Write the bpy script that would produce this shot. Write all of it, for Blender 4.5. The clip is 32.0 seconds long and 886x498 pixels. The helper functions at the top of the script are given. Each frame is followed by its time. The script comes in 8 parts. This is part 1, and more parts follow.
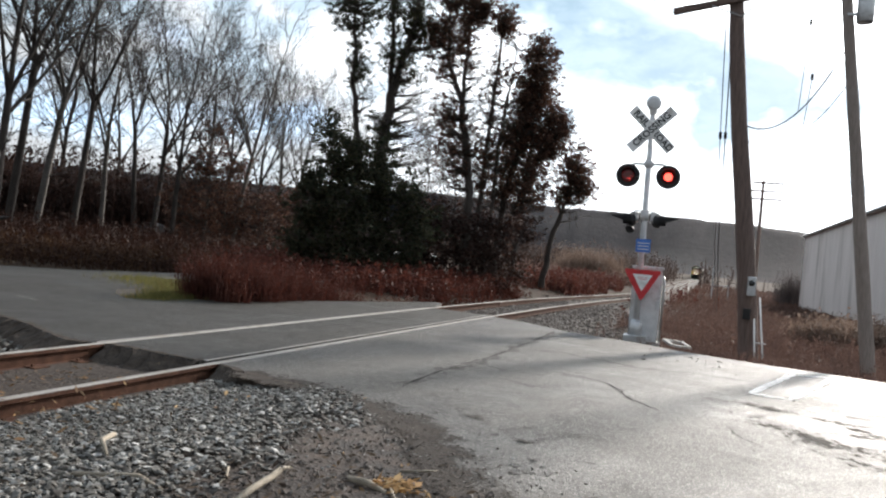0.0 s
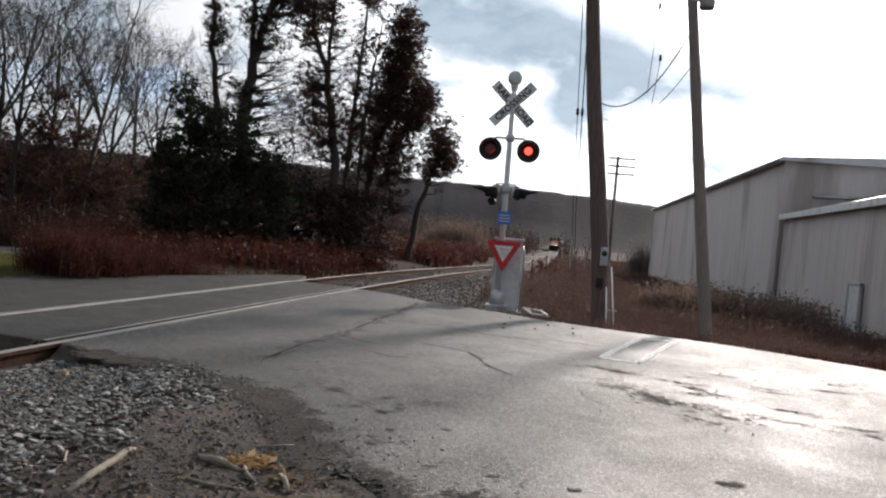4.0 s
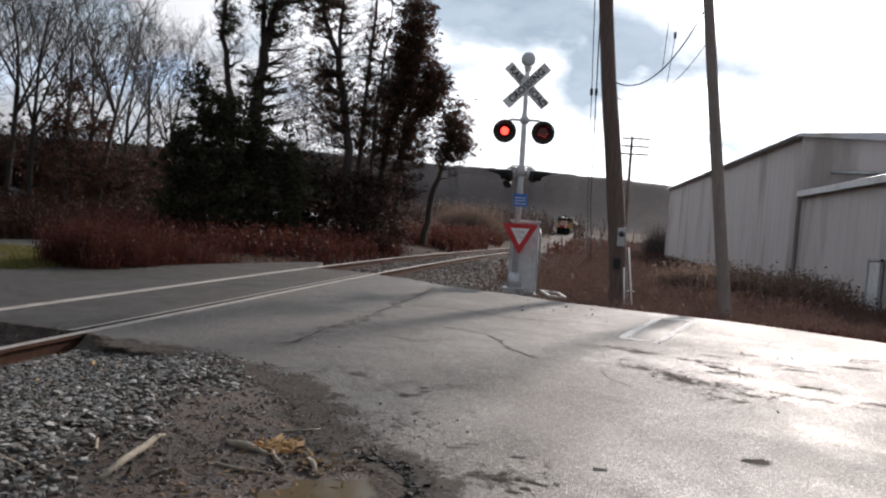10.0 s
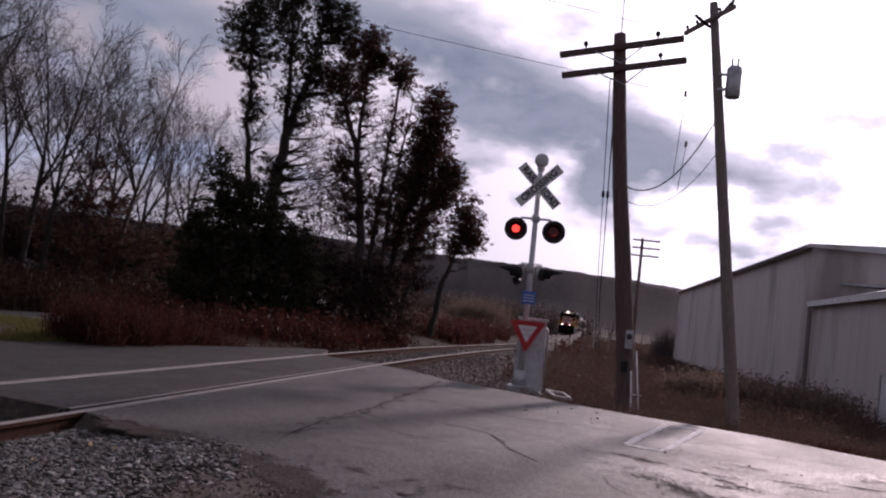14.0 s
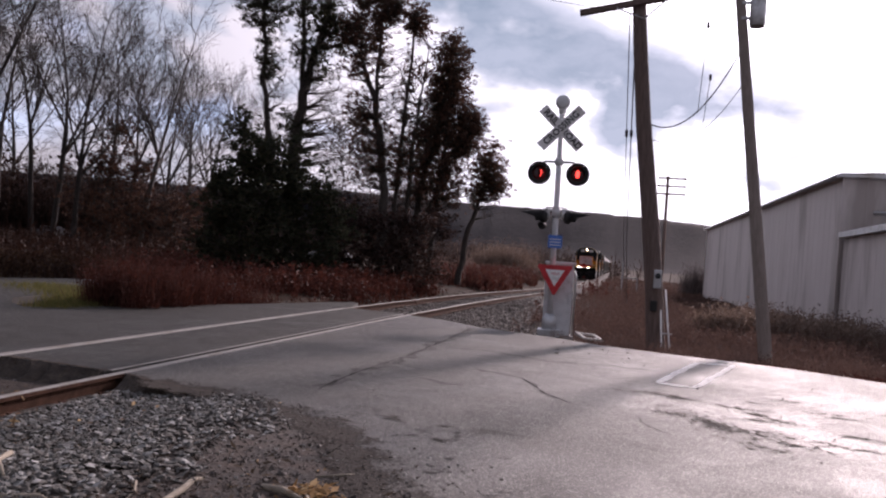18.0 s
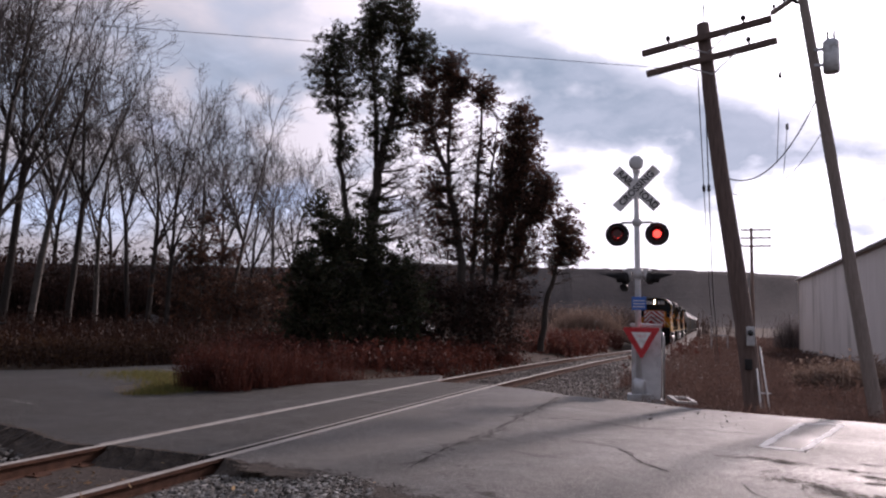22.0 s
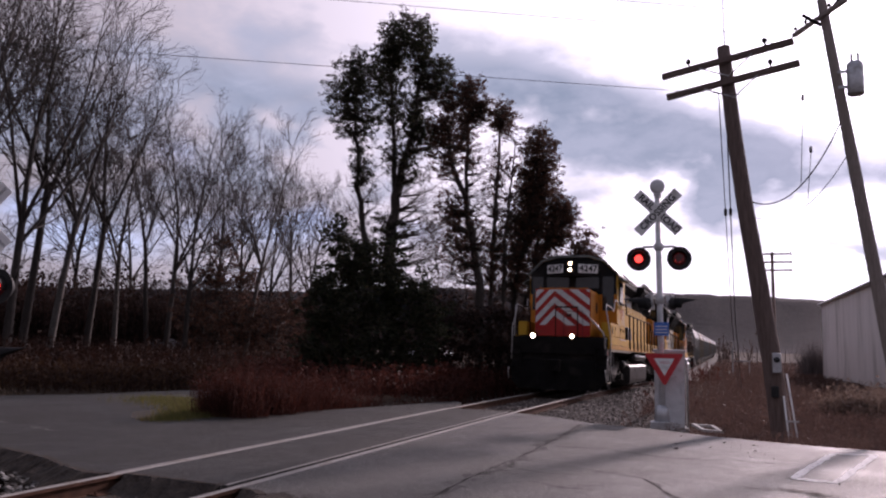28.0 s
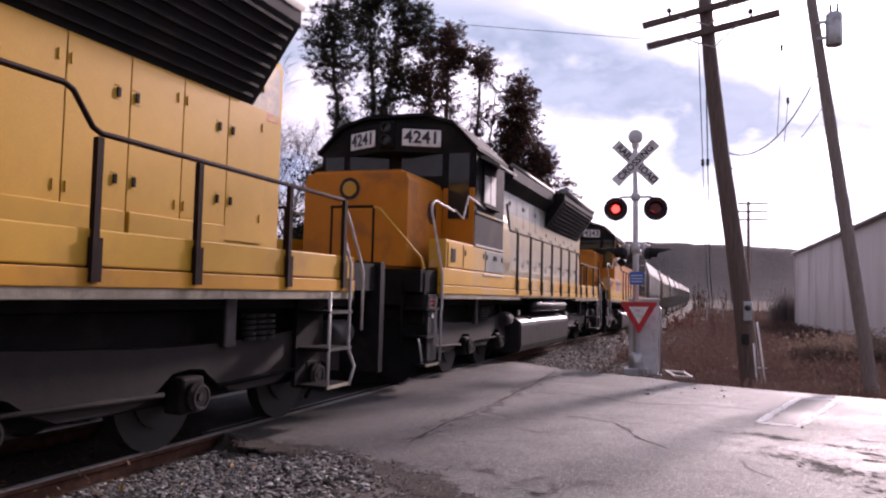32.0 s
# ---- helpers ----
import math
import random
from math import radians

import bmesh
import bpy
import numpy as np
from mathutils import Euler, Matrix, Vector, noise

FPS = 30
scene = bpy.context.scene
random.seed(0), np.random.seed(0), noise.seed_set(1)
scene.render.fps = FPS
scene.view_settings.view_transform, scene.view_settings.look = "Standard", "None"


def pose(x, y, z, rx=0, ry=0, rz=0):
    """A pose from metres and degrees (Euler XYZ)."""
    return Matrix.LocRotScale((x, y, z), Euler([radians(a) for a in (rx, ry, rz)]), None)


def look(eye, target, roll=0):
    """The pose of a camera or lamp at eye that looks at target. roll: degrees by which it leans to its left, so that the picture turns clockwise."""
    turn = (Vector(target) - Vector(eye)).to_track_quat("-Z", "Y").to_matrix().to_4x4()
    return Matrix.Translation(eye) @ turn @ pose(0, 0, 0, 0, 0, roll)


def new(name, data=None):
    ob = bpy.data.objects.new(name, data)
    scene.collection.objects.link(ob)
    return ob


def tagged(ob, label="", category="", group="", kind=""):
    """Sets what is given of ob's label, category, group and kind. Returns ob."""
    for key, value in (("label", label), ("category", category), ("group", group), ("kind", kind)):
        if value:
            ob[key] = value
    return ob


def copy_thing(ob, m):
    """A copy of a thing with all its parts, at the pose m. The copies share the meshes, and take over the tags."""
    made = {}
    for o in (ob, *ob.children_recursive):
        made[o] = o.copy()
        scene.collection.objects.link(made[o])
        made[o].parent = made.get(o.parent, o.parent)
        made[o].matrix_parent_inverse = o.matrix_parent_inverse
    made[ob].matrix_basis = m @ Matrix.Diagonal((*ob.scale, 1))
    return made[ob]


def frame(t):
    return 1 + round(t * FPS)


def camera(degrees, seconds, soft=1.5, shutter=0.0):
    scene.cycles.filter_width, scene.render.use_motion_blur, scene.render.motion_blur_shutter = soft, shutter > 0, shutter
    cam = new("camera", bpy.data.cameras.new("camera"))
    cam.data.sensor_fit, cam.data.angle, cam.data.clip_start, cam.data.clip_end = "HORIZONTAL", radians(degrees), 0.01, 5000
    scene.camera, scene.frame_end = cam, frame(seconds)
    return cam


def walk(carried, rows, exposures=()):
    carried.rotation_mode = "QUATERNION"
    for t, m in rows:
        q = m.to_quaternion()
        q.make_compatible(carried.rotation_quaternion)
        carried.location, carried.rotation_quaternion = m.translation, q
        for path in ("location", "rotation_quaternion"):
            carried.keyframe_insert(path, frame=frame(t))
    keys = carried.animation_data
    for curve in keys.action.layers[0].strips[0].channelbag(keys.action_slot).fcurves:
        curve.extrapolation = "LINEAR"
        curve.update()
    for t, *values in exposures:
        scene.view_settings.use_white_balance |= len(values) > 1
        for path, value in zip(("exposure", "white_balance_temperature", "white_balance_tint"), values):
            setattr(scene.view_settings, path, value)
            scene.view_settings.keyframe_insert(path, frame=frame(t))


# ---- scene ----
cam = camera(59.98, 32.0, soft=2.2)
PATH = [
    (0, (4.8, -0.0, 1.384), (1.273, 9.357, 1.376), 5.58),
    (0.5, (4.802, -0.004, 1.388), (1.408, 9.403, 1.333), 4.93),
    (1, (4.824, 0.006, 1.392), (1.785, 9.533, 1.323), 4.58),
    (1.5, (4.845, 0.013, 1.394), (2.194, 9.655, 1.368), 3.15),
    (2, (4.862, 0.023, 1.399), (2.576, 9.755, 1.152), 2.87),
    (2.5, (4.866, 0.015, 1.391), (2.744, 9.785, 1.156), 2.68),
    (3, (4.874, 0.019, 1.394), (2.757, 9.791, 1.224), 2.38),
    (3.5, (4.868, 0.04, 1.388), (3.021, 9.866, 1.203), 4.82),
    (5.5, (4.836, 0.035, 1.37), (2.988, 9.853, 0.933), 5.94),
    (6, (4.825, 0.044, 1.362), (2.941, 9.845, 0.731), 5.66),
    (6.5, (4.822, 0.032, 1.367), (2.959, 9.84, 0.789), 4.16),
    (7, (4.813, 0.041, 1.361), (2.863, 9.83, 0.756), 4.55),
    (7.5, (4.813, 0.059, 1.358), (2.934, 9.853, 0.623), 4.18),
    (8, (4.828, 0.055, 1.363), (2.997, 9.866, 0.741), 3.21),
    (8.5, (4.82, 0.058, 1.364), (2.818, 9.834, 0.708), 2.39),
    (9, (4.824, 0.048, 1.369), (2.935, 9.851, 0.786), 2.50),
    (9.5, (4.834, 0.03, 1.372), (2.959, 9.839, 0.847), 3.33),
    (10, (4.818, 0.035, 1.369), (2.801, 9.82, 0.951), 4.34),
    (10.5, (4.816, 0.005, 1.386), (2.316, 9.686, 1.544), 7.29),
    (11, (4.825, -0.007, 1.392), (2.685, 9.759, 1.608), 8.01),
    (11.5, (4.824, -0.02, 1.4), (2.5, 9.693, 1.903), 8.16),
    (12, (4.819, -0.004, 1.389), (2.565, 9.736, 1.626), 7.17),
    (12.5, (4.825, -0.005, 1.391), (2.785, 9.768, 1.957), 7.91),
    (13, (4.826, -0.002, 1.401), (2.603, 9.732, 1.944), 7.50),
    (13.5, (4.834, -0.009, 1.408), (2.642, 9.702, 2.355), 7.78),
    (14, (4.831, -0.011, 1.412), (2.589, 9.705, 2.164), 7.20),
    (14.5, (4.815, -0.045, 1.425), (1.913, 9.491, 2.229), 5.82),
    (16.5, (4.832, -0.021, 1.423), (2.561, 9.713, 1.709), 4.21),
    (17, (4.832, -0.03, 1.414), (2.525, 9.701, 1.412), 3.53),
    (17.5, (4.84, 0.006, 1.411), (2.509, 9.73, 1.441), 3.36),
    (18, (4.823, -0.003, 1.411), (2.329, 9.681, 1.467), 4.51),
    (18.5, (4.816, 0.01, 1.405), (2.302, 9.688, 1.504), 4.67),
    (19, (4.813, -0.002, 1.413), (2.258, 9.665, 1.578), 4.76),
    (19.5, (4.807, -0.021, 1.413), (2.223, 9.638, 1.548), 4.17),
    (20, (4.8, -0.038, 1.423), (1.98, 9.547, 1.838), 5.09),
    (20.5, (4.81, -0.033, 1.426), (1.921, 9.532, 1.842), 3.69),
    (21, (4.804, -0.073, 1.429), (1.741, 9.435, 1.901), 2.72),
    (21.5, (4.798, -0.079, 1.436), (1.428, 9.309, 2.152), 2.72),
    (22, (4.799, -0.074, 1.446), (1.314, 9.256, 2.339), 1.39),
    (22.5, (4.794, -0.096, 1.456), (1.087, 9.113, 2.665), 4.32),
    (23, (4.787, -0.068, 1.472), (0.842, 9.08, 2.347), 3.48),
    (23.5, (4.79, -0.083, 1.469), (0.942, 9.113, 2.262), 3.15),
    (24, (4.788, -0.065, 1.475), (1.107, 9.194, 2.324), 2.54),
    (24.5, (4.788, -0.074, 1.48), (1.047, 9.126, 2.647), 0.85),
    (25, (4.789, -0.078, 1.484), (1.181, 9.2, 2.436), 3.08),
    (25.5, (4.787, -0.075, 1.487), (1.186, 9.206, 2.438), 4.50),
    (27.5, (4.722, 0.02, 1.471), (1.081, 9.252, 2.698), 2.14),
    (28, (4.714, 0.032, 1.467), (1.026, 9.249, 2.668), 1.50),
    (28.5, (4.71, 0.038, 1.471), (0.95, 9.221, 2.716), 1.27),
    (29, (4.714, 0.03, 1.48), (0.91, 9.182, 2.812), 1.49),
    (29.5, (4.713, 0.032, 1.478), (0.922, 9.189, 2.807), -0.11),
    (30, (4.721, 0.045, 1.465), (0.997, 9.243, 2.701), -0.46),
    (30.5, (4.714, 0.037, 1.465), (1.052, 9.279, 2.542), -0.90),
    (31, (4.748, -0.007, 1.505), (1.255, 9.331, 2.278), -1.08),
    (31.5, (4.768, -0.025, 1.487), (1.694, 9.478, 1.969), 0.26),
    (32, (4.759, -0.028, 1.487), (1.313, 9.344, 2.024), 1.51),
]
walk(cam, [(t, look(eye, target, roll)) for t, eye, target, roll in PATH],
     exposures=[(0, 1.30, 6400, 13), (1.5, 0.90, 6400, 15), (3.0, 0.68, 6450, 16), (6, 0.68, 6500, 17), (10, 0.70, 6500, 18), (12, 0.36, 6450, 30), (13, -0.02, 6450, 38), (14.3, -0.20, 6450, 42),
                (17, 0.52, 6500, 36), (19, 0.52, 6500, 35), (23, 0.45, 6500, 34), (25.2, 0.28, 6500, 36), (28, 0.28, 6450, 42), (30, 0.46, 6450, 46), (31, 0.62, 6450, 46), (32, 0.90, 6450, 44)])

# ---- daylight ----
SUN_AZ, SUN_EL = radians(16.5), radians(24)      # to the right of +y, over the horizon
SUN = Vector((math.sin(SUN_AZ) * math.cos(SUN_EL), math.cos(SUN_AZ) * math.cos(SUN_EL), math.sin(SUN_EL)))
sun = new("sun", bpy.data.lights.new("sun", "SUN"))
sun.data.energy, sun.data.angle, sun.data.color = 3.0, radians(4.5), (1.0, 0.93, 0.82)
sun.matrix_world = look(SUN * 100, (0, 0, 0))


class Nodes:
    """Short hands for building a node tree."""

    def __init__(self, tree):
        self.tree = tree
        tree.nodes.clear()

    def add(self, node, ins=None, **props):
        n = self.tree.nodes.new(node)
        for key, value in props.items():
            if key == "op":
                n.operation = value
            elif key == "blend":
                n.blend_type = value
            elif key == "kind":
                n.data_type = value
            elif key == "dims":
                n.noise_dimensions = value
        for key, value in (ins or {}).items():
            if isinstance(value, bpy.types.NodeSocket):
                self.tree.links.new(value, n.inputs[key])
            else:
                n.inputs[key].default_value = value
        return n

    def math(self, op, a, b=0.0, c=0.0):
        return self.add("ShaderNodeMath", {0: a, 1: b, 2: c}, op=op).outputs[0]

    def mix(self, f, a, b, blend="MIX"):
        n = self.add("ShaderNodeMix", kind="RGBA", blend=blend)
        for k, v in ((0, f), (6, a), (7, b)):
            if isinstance(v, bpy.types.NodeSocket):
                self.tree.links.new(v, n.inputs[k])
            else:
                n.inputs[k].default_value = v if k == 0 else (*v[:3], 1.0)
        return n.outputs[2]

    def ramp(self, fac, stops):
        n = self.add("ShaderNodeValToRGB", {0: fac})
        el = n.color_ramp.elements
        while len(el) < len(stops):
            el.new(0.5)
        for e, (p, c) in zip(el, stops):
            e.position, e.color = p, (*c, 1.0) if isinstance(c, tuple) else (c, c, c, 1.0)
        return n.outputs[0]

    def noise(self, vec, scale, detail=4.0, rough=0.55, warp=0.0):
        n = self.add("ShaderNodeTexNoise", {"Scale": scale, "Detail": detail, "Roughness": rough, "Distortion": warp})
        if vec is not None:
            self.tree.links.new(vec, n.inputs["Vector"])
        return n.outputs[0]


world = bpy.data.worlds.new("sky")
scene.world = world
world.use_nodes = True
N = Nodes(world.node_tree)
sky = N.add("ShaderNodeTexSky")
sky.sky_type, sky.sun_disc = "NISHITA", False
sky.sun_elevation, sky.sun_rotation = SUN_EL, SUN_AZ
sky.air_density, sky.dust_density = 1.0, 1.2
way = N.add("ShaderNodeTexCoord").outputs["Generated"]
sep = N.add("ShaderNodeSeparateXYZ", {0: way})
deg = lambda v: N.math("MULTIPLY", v, 57.2958)
bear = deg(N.math("ARCTAN2", N.math("MULTIPLY", sep.outputs[0], -1.0), sep.outputs[1]))      # to the left of +y
rise = deg(N.math("ARCSINE", sep.outputs[2]))
up = N.math("ADD", N.math("MAXIMUM", sep.outputs[2], 0.0), 0.25)
flat = N.add("ShaderNodeCombineXYZ", {0: N.math("DIVIDE", sep.outputs[0], up), 1: N.math("DIVIDE", sep.outputs[1], up), 2: 0.0}).outputs[0]
puff = N.noise(N.add("ShaderNodeMapping", {"Vector": way, "Scale": (1.0, 1.0, 1.7)}).outputs[0], 7.5, 7.0, 0.46, 0.1)
broad = N.noise(N.add("ShaderNodeMapping", {"Vector": flat, "Location": (0.4, 1.1, 0.0)}).outputs[0], 1.3, 6.0, 0.55, 0.2)
bear = N.math("ADD", bear, N.math("MULTIPLY_ADD", broad, 7.0, -3.5))
rise = N.math("ADD", rise, N.math("MULTIPLY_ADD", puff, 8.0, -4.0))


def mass(az, el, ra, re, tilt, s):
    """A soft cloud bank round a bearing and a height, in degrees."""
    c, k = math.cos(radians(tilt)), math.sin(radians(tilt))
    dx, dy = N.math("ADD", bear, -az), N.math("ADD", rise, -el)
    u = N.math("ADD", N.math("MULTIPLY", dx, c / ra), N.math("MULTIPLY", dy, k / ra))
    v = N.math("ADD", N.math("MULTIPLY", dx, -k / re), N.math("MULTIPLY", dy, c / re))
    q = N.math("ADD", N.math("MULTIPLY", u, u), N.math("MULTIPLY", v, v))
    return N.math("MULTIPLY", N.math("EXPONENT", N.math("MULTIPLY", q, -1.0)), s)


def banks(rows):
    total = 0.0
    for r in rows:
        total = N.math("ADD", mass(*r), total)
    return total


dark = banks([(37, 17.6, 9, 2.2, 16, 0.75), (27, 16.5, 7, 3.0, 10, 0.6), (15, 18.6, 8, 2.5, 19, 1.0), (0, 13.5, 12, 3.0, 18, 1.2), (11, 10.2, 3.5, 1.5, 0, 0.75), (-4.4, 7.1, 2.4, 0.7, 0, 0.5), (-8, 6.7, 2.2, 0.7, 0, 0.45),
              (54, 15, 12, 3, 0, 0.4), (44, 13, 11, 4, 8, 0.4), (-22, 16, 10, 4, 0, 0.5)])
gaps = banks([(47, 7, 9, 3.0, 0, 1.0), (33, 8, 5, 2.6, 0, 0.8), (3, 24, 5, 1.8, 0, 1.0), (22, 7.5, 4, 2.0, 0, 0.5), (40, 12, 6, 1.5, 10, 0.5)])
near_sun = N.add("ShaderNodeVectorMath", {0: way, 1: tuple(SUN)}, op="DOT_PRODUCT").outputs["Value"]
side = N.math("POWER", N.math("MULTIPLY_ADD", near_sun, 0.5, 0.5), 8.0)      # clouds shine towards the sun, and are dull away from it
glow = N.math("POWER", N.math("MAXIMUM", near_sun, 0.0), 30.0)
blue = N.add("ShaderNodeVectorMath", {0: sky.outputs[0], "Scale": 0.17}, op="SCALE").outputs[0]
blue = N.mix(0.5, blue, (0.36, 0.62, 1.0))
lit = N.math("ADD", N.math("MULTIPLY_ADD", side, 1.35, 0.27), N.math("MULTIPLY", glow, 2.4))
white = N.add("ShaderNodeVectorMath", {0: (0.96, 1.02, 1.03), "Scale": lit}, op="SCALE").outputs[0]
over = N.ramp(sep.outputs[2], [(0.0, 0.0), (0.40, 0.0), (0.62, 0.8), (1.0, 1.0)])      # unseen dark deck overhead, added to cut the skylight and deepen shade
billow = N.noise(N.add("ShaderNodeMapping", {"Vector": way, "Scale": (1.0, 1.0, 2.0), "Location": (0.7, 0.2, 0.0)}).outputs[0], 17.0, 6.0, 0.55, 0.25)
dens = N.math("ADD", N.math("ADD", dark, over), N.math("ADD", N.math("MULTIPLY_ADD", puff, 2.5, -1.25), N.math("MULTIPLY_ADD", billow, 0.9, -0.45)))
shade = N.ramp(dens, [(0.10, 0.0), (0.34, 0.40), (0.60, 0.78), (0.95, 1.0)])
grey = N.mix(N.math("MULTIPLY", glow, 0.8), (0.195, 0.285, 0.345), (0.8, 0.83, 0.9))
grey = N.mix(N.math("MINIMUM", over, 1.0), grey, (0.10, 0.125, 0.165))
grey = N.mix(N.ramp(N.math("ADD", N.math("MULTIPLY", billow, 0.6), N.math("MULTIPLY", puff, 0.4)), [(0.36, 0.0), (0.62, 0.55)]), grey, (0.46, 0.55, 0.61))
clouds = N.mix(shade, white, grey)
open_air = N.ramp(N.math("ADD", gaps, N.math("MULTIPLY_ADD", puff, -2.2, 1.05)), [(0.40, 0.0), (0.95, 0.9)])
air = N.mix(N.math("MULTIPLY", open_air, N.math("SUBTRACT", 1.0, N.math("MINIMUM", dark, 1.0))), clouds, blue)
bg = N.add("ShaderNodeBackground", {0: air, 1: 0.95})
out = N.add("ShaderNodeOutputWorld", {0: bg.outputs[0]})
TRACK_BEND, TRACK_DROP = 0.0002, 0.76            # the line bends to the west and falls away

# ---- materials ----
def material(name, c1, c2, scale=6.0, rough=0.8, rvar=0.12, metal=0.0, bump=0.25, grain=70.0, stain=None, stain_scale=0.6,
             stain_at=(0.52, 0.68), rand=0.0, stretch=(1, 1, 1), spec=0.5, depth=0.01):
    """A surface of two close tones, with grain, larger stains and fine relief, in metres."""
    m = bpy.data.materials.new(name)
    m.use_nodes = True
    n = Nodes(m.node_tree)
    co = n.add("ShaderNodeTexCoord").outputs["Object"]
    if stretch != (1, 1, 1):
        co = n.add("ShaderNodeMapping", {"Vector": co, "Scale": stretch}).outputs[0]
    tone = n.noise(co, scale, 6.0, 0.6)
    col = n.mix(n.ramp(tone, [(0.34, 0.0), (0.66, 1.0)]), c1, c2)
    fine = n.noise(co, grain, 3.0, 0.6)
    col = n.mix(0.35, col, n.ramp(fine, [(0.3, 0.35), (0.7, 0.75)]), "OVERLAY")
    if stain is not None:
        col = n.mix(n.ramp(n.noise(co, stain_scale, 5.0, 0.62, 0.4), [(stain_at[0], 0.0), (stain_at[1], 1.0)]), col, stain)
    if rand:
        r = n.add("ShaderNodeObjectInfo").outputs["Random"]
        col = n.mix(n.math("MULTIPLY", r, rand), col, tuple(v * 0.45 for v in c1))
    ro = n.math("ADD", n.math("MULTIPLY", tone, rvar * 2), rough - rvar)
    b = n.add("ShaderNodeBump", {"Strength": bump, "Distance": depth, "Height": fine})
    p = n.add("ShaderNodeBsdfPrincipled", {"Base Color": col, "Roughness": ro, "Metallic": metal, "Normal": b.outputs[0], "Specular IOR Level": spec})
    n.add("ShaderNodeOutputMaterial", {0: p.outputs[0]})
    return m


def glowing(name, color, strength):
    m = bpy.data.materials.new(name)
    m.use_nodes = True
    n = Nodes(m.node_tree)
    e = n.add("ShaderNodeEmission", {0: (*color, 1.0), 1: strength})
    n.add("ShaderNodeOutputMaterial", {0: e.outputs[0]})
    return m


def asphalt_material(name="asphalt", tone_gain=1.0):
    """Damp, worn asphalt: fine stones, broad wet patches that shine, pale dried dust."""
    m = bpy.data.materials.new(name)
    m.use_nodes = True
    n = Nodes(m.node_tree)
    co = n.add("ShaderNodeTexCoord").outputs["Object"]
    grit = n.add("ShaderNodeTexVoronoi", {"Vector": co, "Scale": 105.0, "Randomness": 1.0})
    dome = n.math("SUBTRACT", 1.0, grit.outputs["Distance"])
    tint = n.add("ShaderNodeSeparateColor", {0: grit.outputs["Color"]}).outputs[0]
    stone = n.noise(co, 140.0, 2.0, 0.7)
    wide = n.noise(co, 0.55, 6.0, 0.62, 0.5)
    mid = n.noise(co, 3.5, 5.0, 0.6)
    col = n.mix(n.ramp(mid, [(0.3, 0.0), (0.7, 1.0)]), tuple(tone_gain * c for c in (0.024, 0.021, 0.017)), tuple(tone_gain * c for c in (0.041, 0.036, 0.029)))
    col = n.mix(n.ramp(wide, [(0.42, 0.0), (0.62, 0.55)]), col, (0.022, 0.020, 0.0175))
    col = n.mix(n.ramp(tint, [(0.76, 0.0), (0.95, 0.85)]), col, tuple(tone_gain * c for c in (0.21, 0.20, 0.185)))
    col = n.mix(n.ramp(tint, [(0.08, 0.8), (0.35, 0.0)]), col, (0.018, 0.017, 0.016))
    col = n.mix(0.4, col, n.ramp(stone, [(0.3, 0.3), (0.7, 0.8)]), "OVERLAY")
    ro = n.ramp(n.math("ADD", wide, n.math("MULTIPLY", mid, 0.35)), [(0.50, 0.72), (0.68, 0.64), (0.88, 0.50)])
    h = n.math("ADD", n.math("MULTIPLY", dome, 0.9), n.math("ADD", n.math("MULTIPLY", mid, 0.25), n.math("MULTIPLY", stone, 0.4)))
    b = n.add("ShaderNodeBump", {"Strength": 0.72, "Distance": 0.007, "Height": h})
    p = n.add("ShaderNodeBsdfPrincipled", {"Base Color": col, "Roughness": ro, "Normal": b.outputs[0], "Specular IOR Level": 0.5 * tone_gain})
    n.add("ShaderNodeOutputMaterial", {0: p.outputs[0]})
    return m


def water_material():
    m = bpy.data.materials.new("muddy_water")
    m.use_nodes = True
    n = Nodes(m.node_tree)
    p = n.add("ShaderNodeBsdfPrincipled", {"Base Color": (0.095, 0.072, 0.042, 1), "Roughness": 0.10, "IOR": 1.33})
    n.add("ShaderNodeOutputMaterial", {0: p.outputs[0]})
    return m


def leaf_material(name, a, b, c):
    """Leaves: every clump has its own tone."""
    m = bpy.data.materials.new(name)
    m.use_nodes = True
    n = Nodes(m.node_tree)
    r = n.add("ShaderNodeNewGeometry").outputs["Random Per Island"]
    col = n.ramp(r, [(0.0, a), (0.5, b), (1.0, c)])
    p = n.add("ShaderNodeBsdfPrincipled", {"Base Color": col, "Roughness": 0.75, "Specular IOR Level": 0.2})
    t = n.add("ShaderNodeBsdfTranslucent", {0: col})
    s = n.add("ShaderNodeMixShader", {0: 0.35, 1: p.outputs[0], 2: t.outputs[0]})
    n.add("ShaderNodeOutputMaterial", {0: s.outputs[0]})
    return m


ASPHALT = asphalt_material()
# the same asphalt with tones and gloss scaled down, from the rails westward
ASPHALT_DARKER = asphalt_material("darker_asphalt", 0.55)
ASPHALT_EDGE = material("asphalt_edge", (0.03, 0.027, 0.024), (0.06, 0.054, 0.048), 9, 0.8, bump=0.6, grain=60)
CRACK = material("crack_filler", (0.016, 0.015, 0.014), (0.03, 0.028, 0.026), 14, 0.9, bump=0.4, grain=90, spec=0.1)
DIRT = material("dirt", (0.014, 0.009, 0.006), (0.066, 0.044, 0.031), 5.0, 0.8, bump=1.0, grain=30, stain=(0.05, 0.042, 0.034), stain_scale=0.9, depth=0.02)
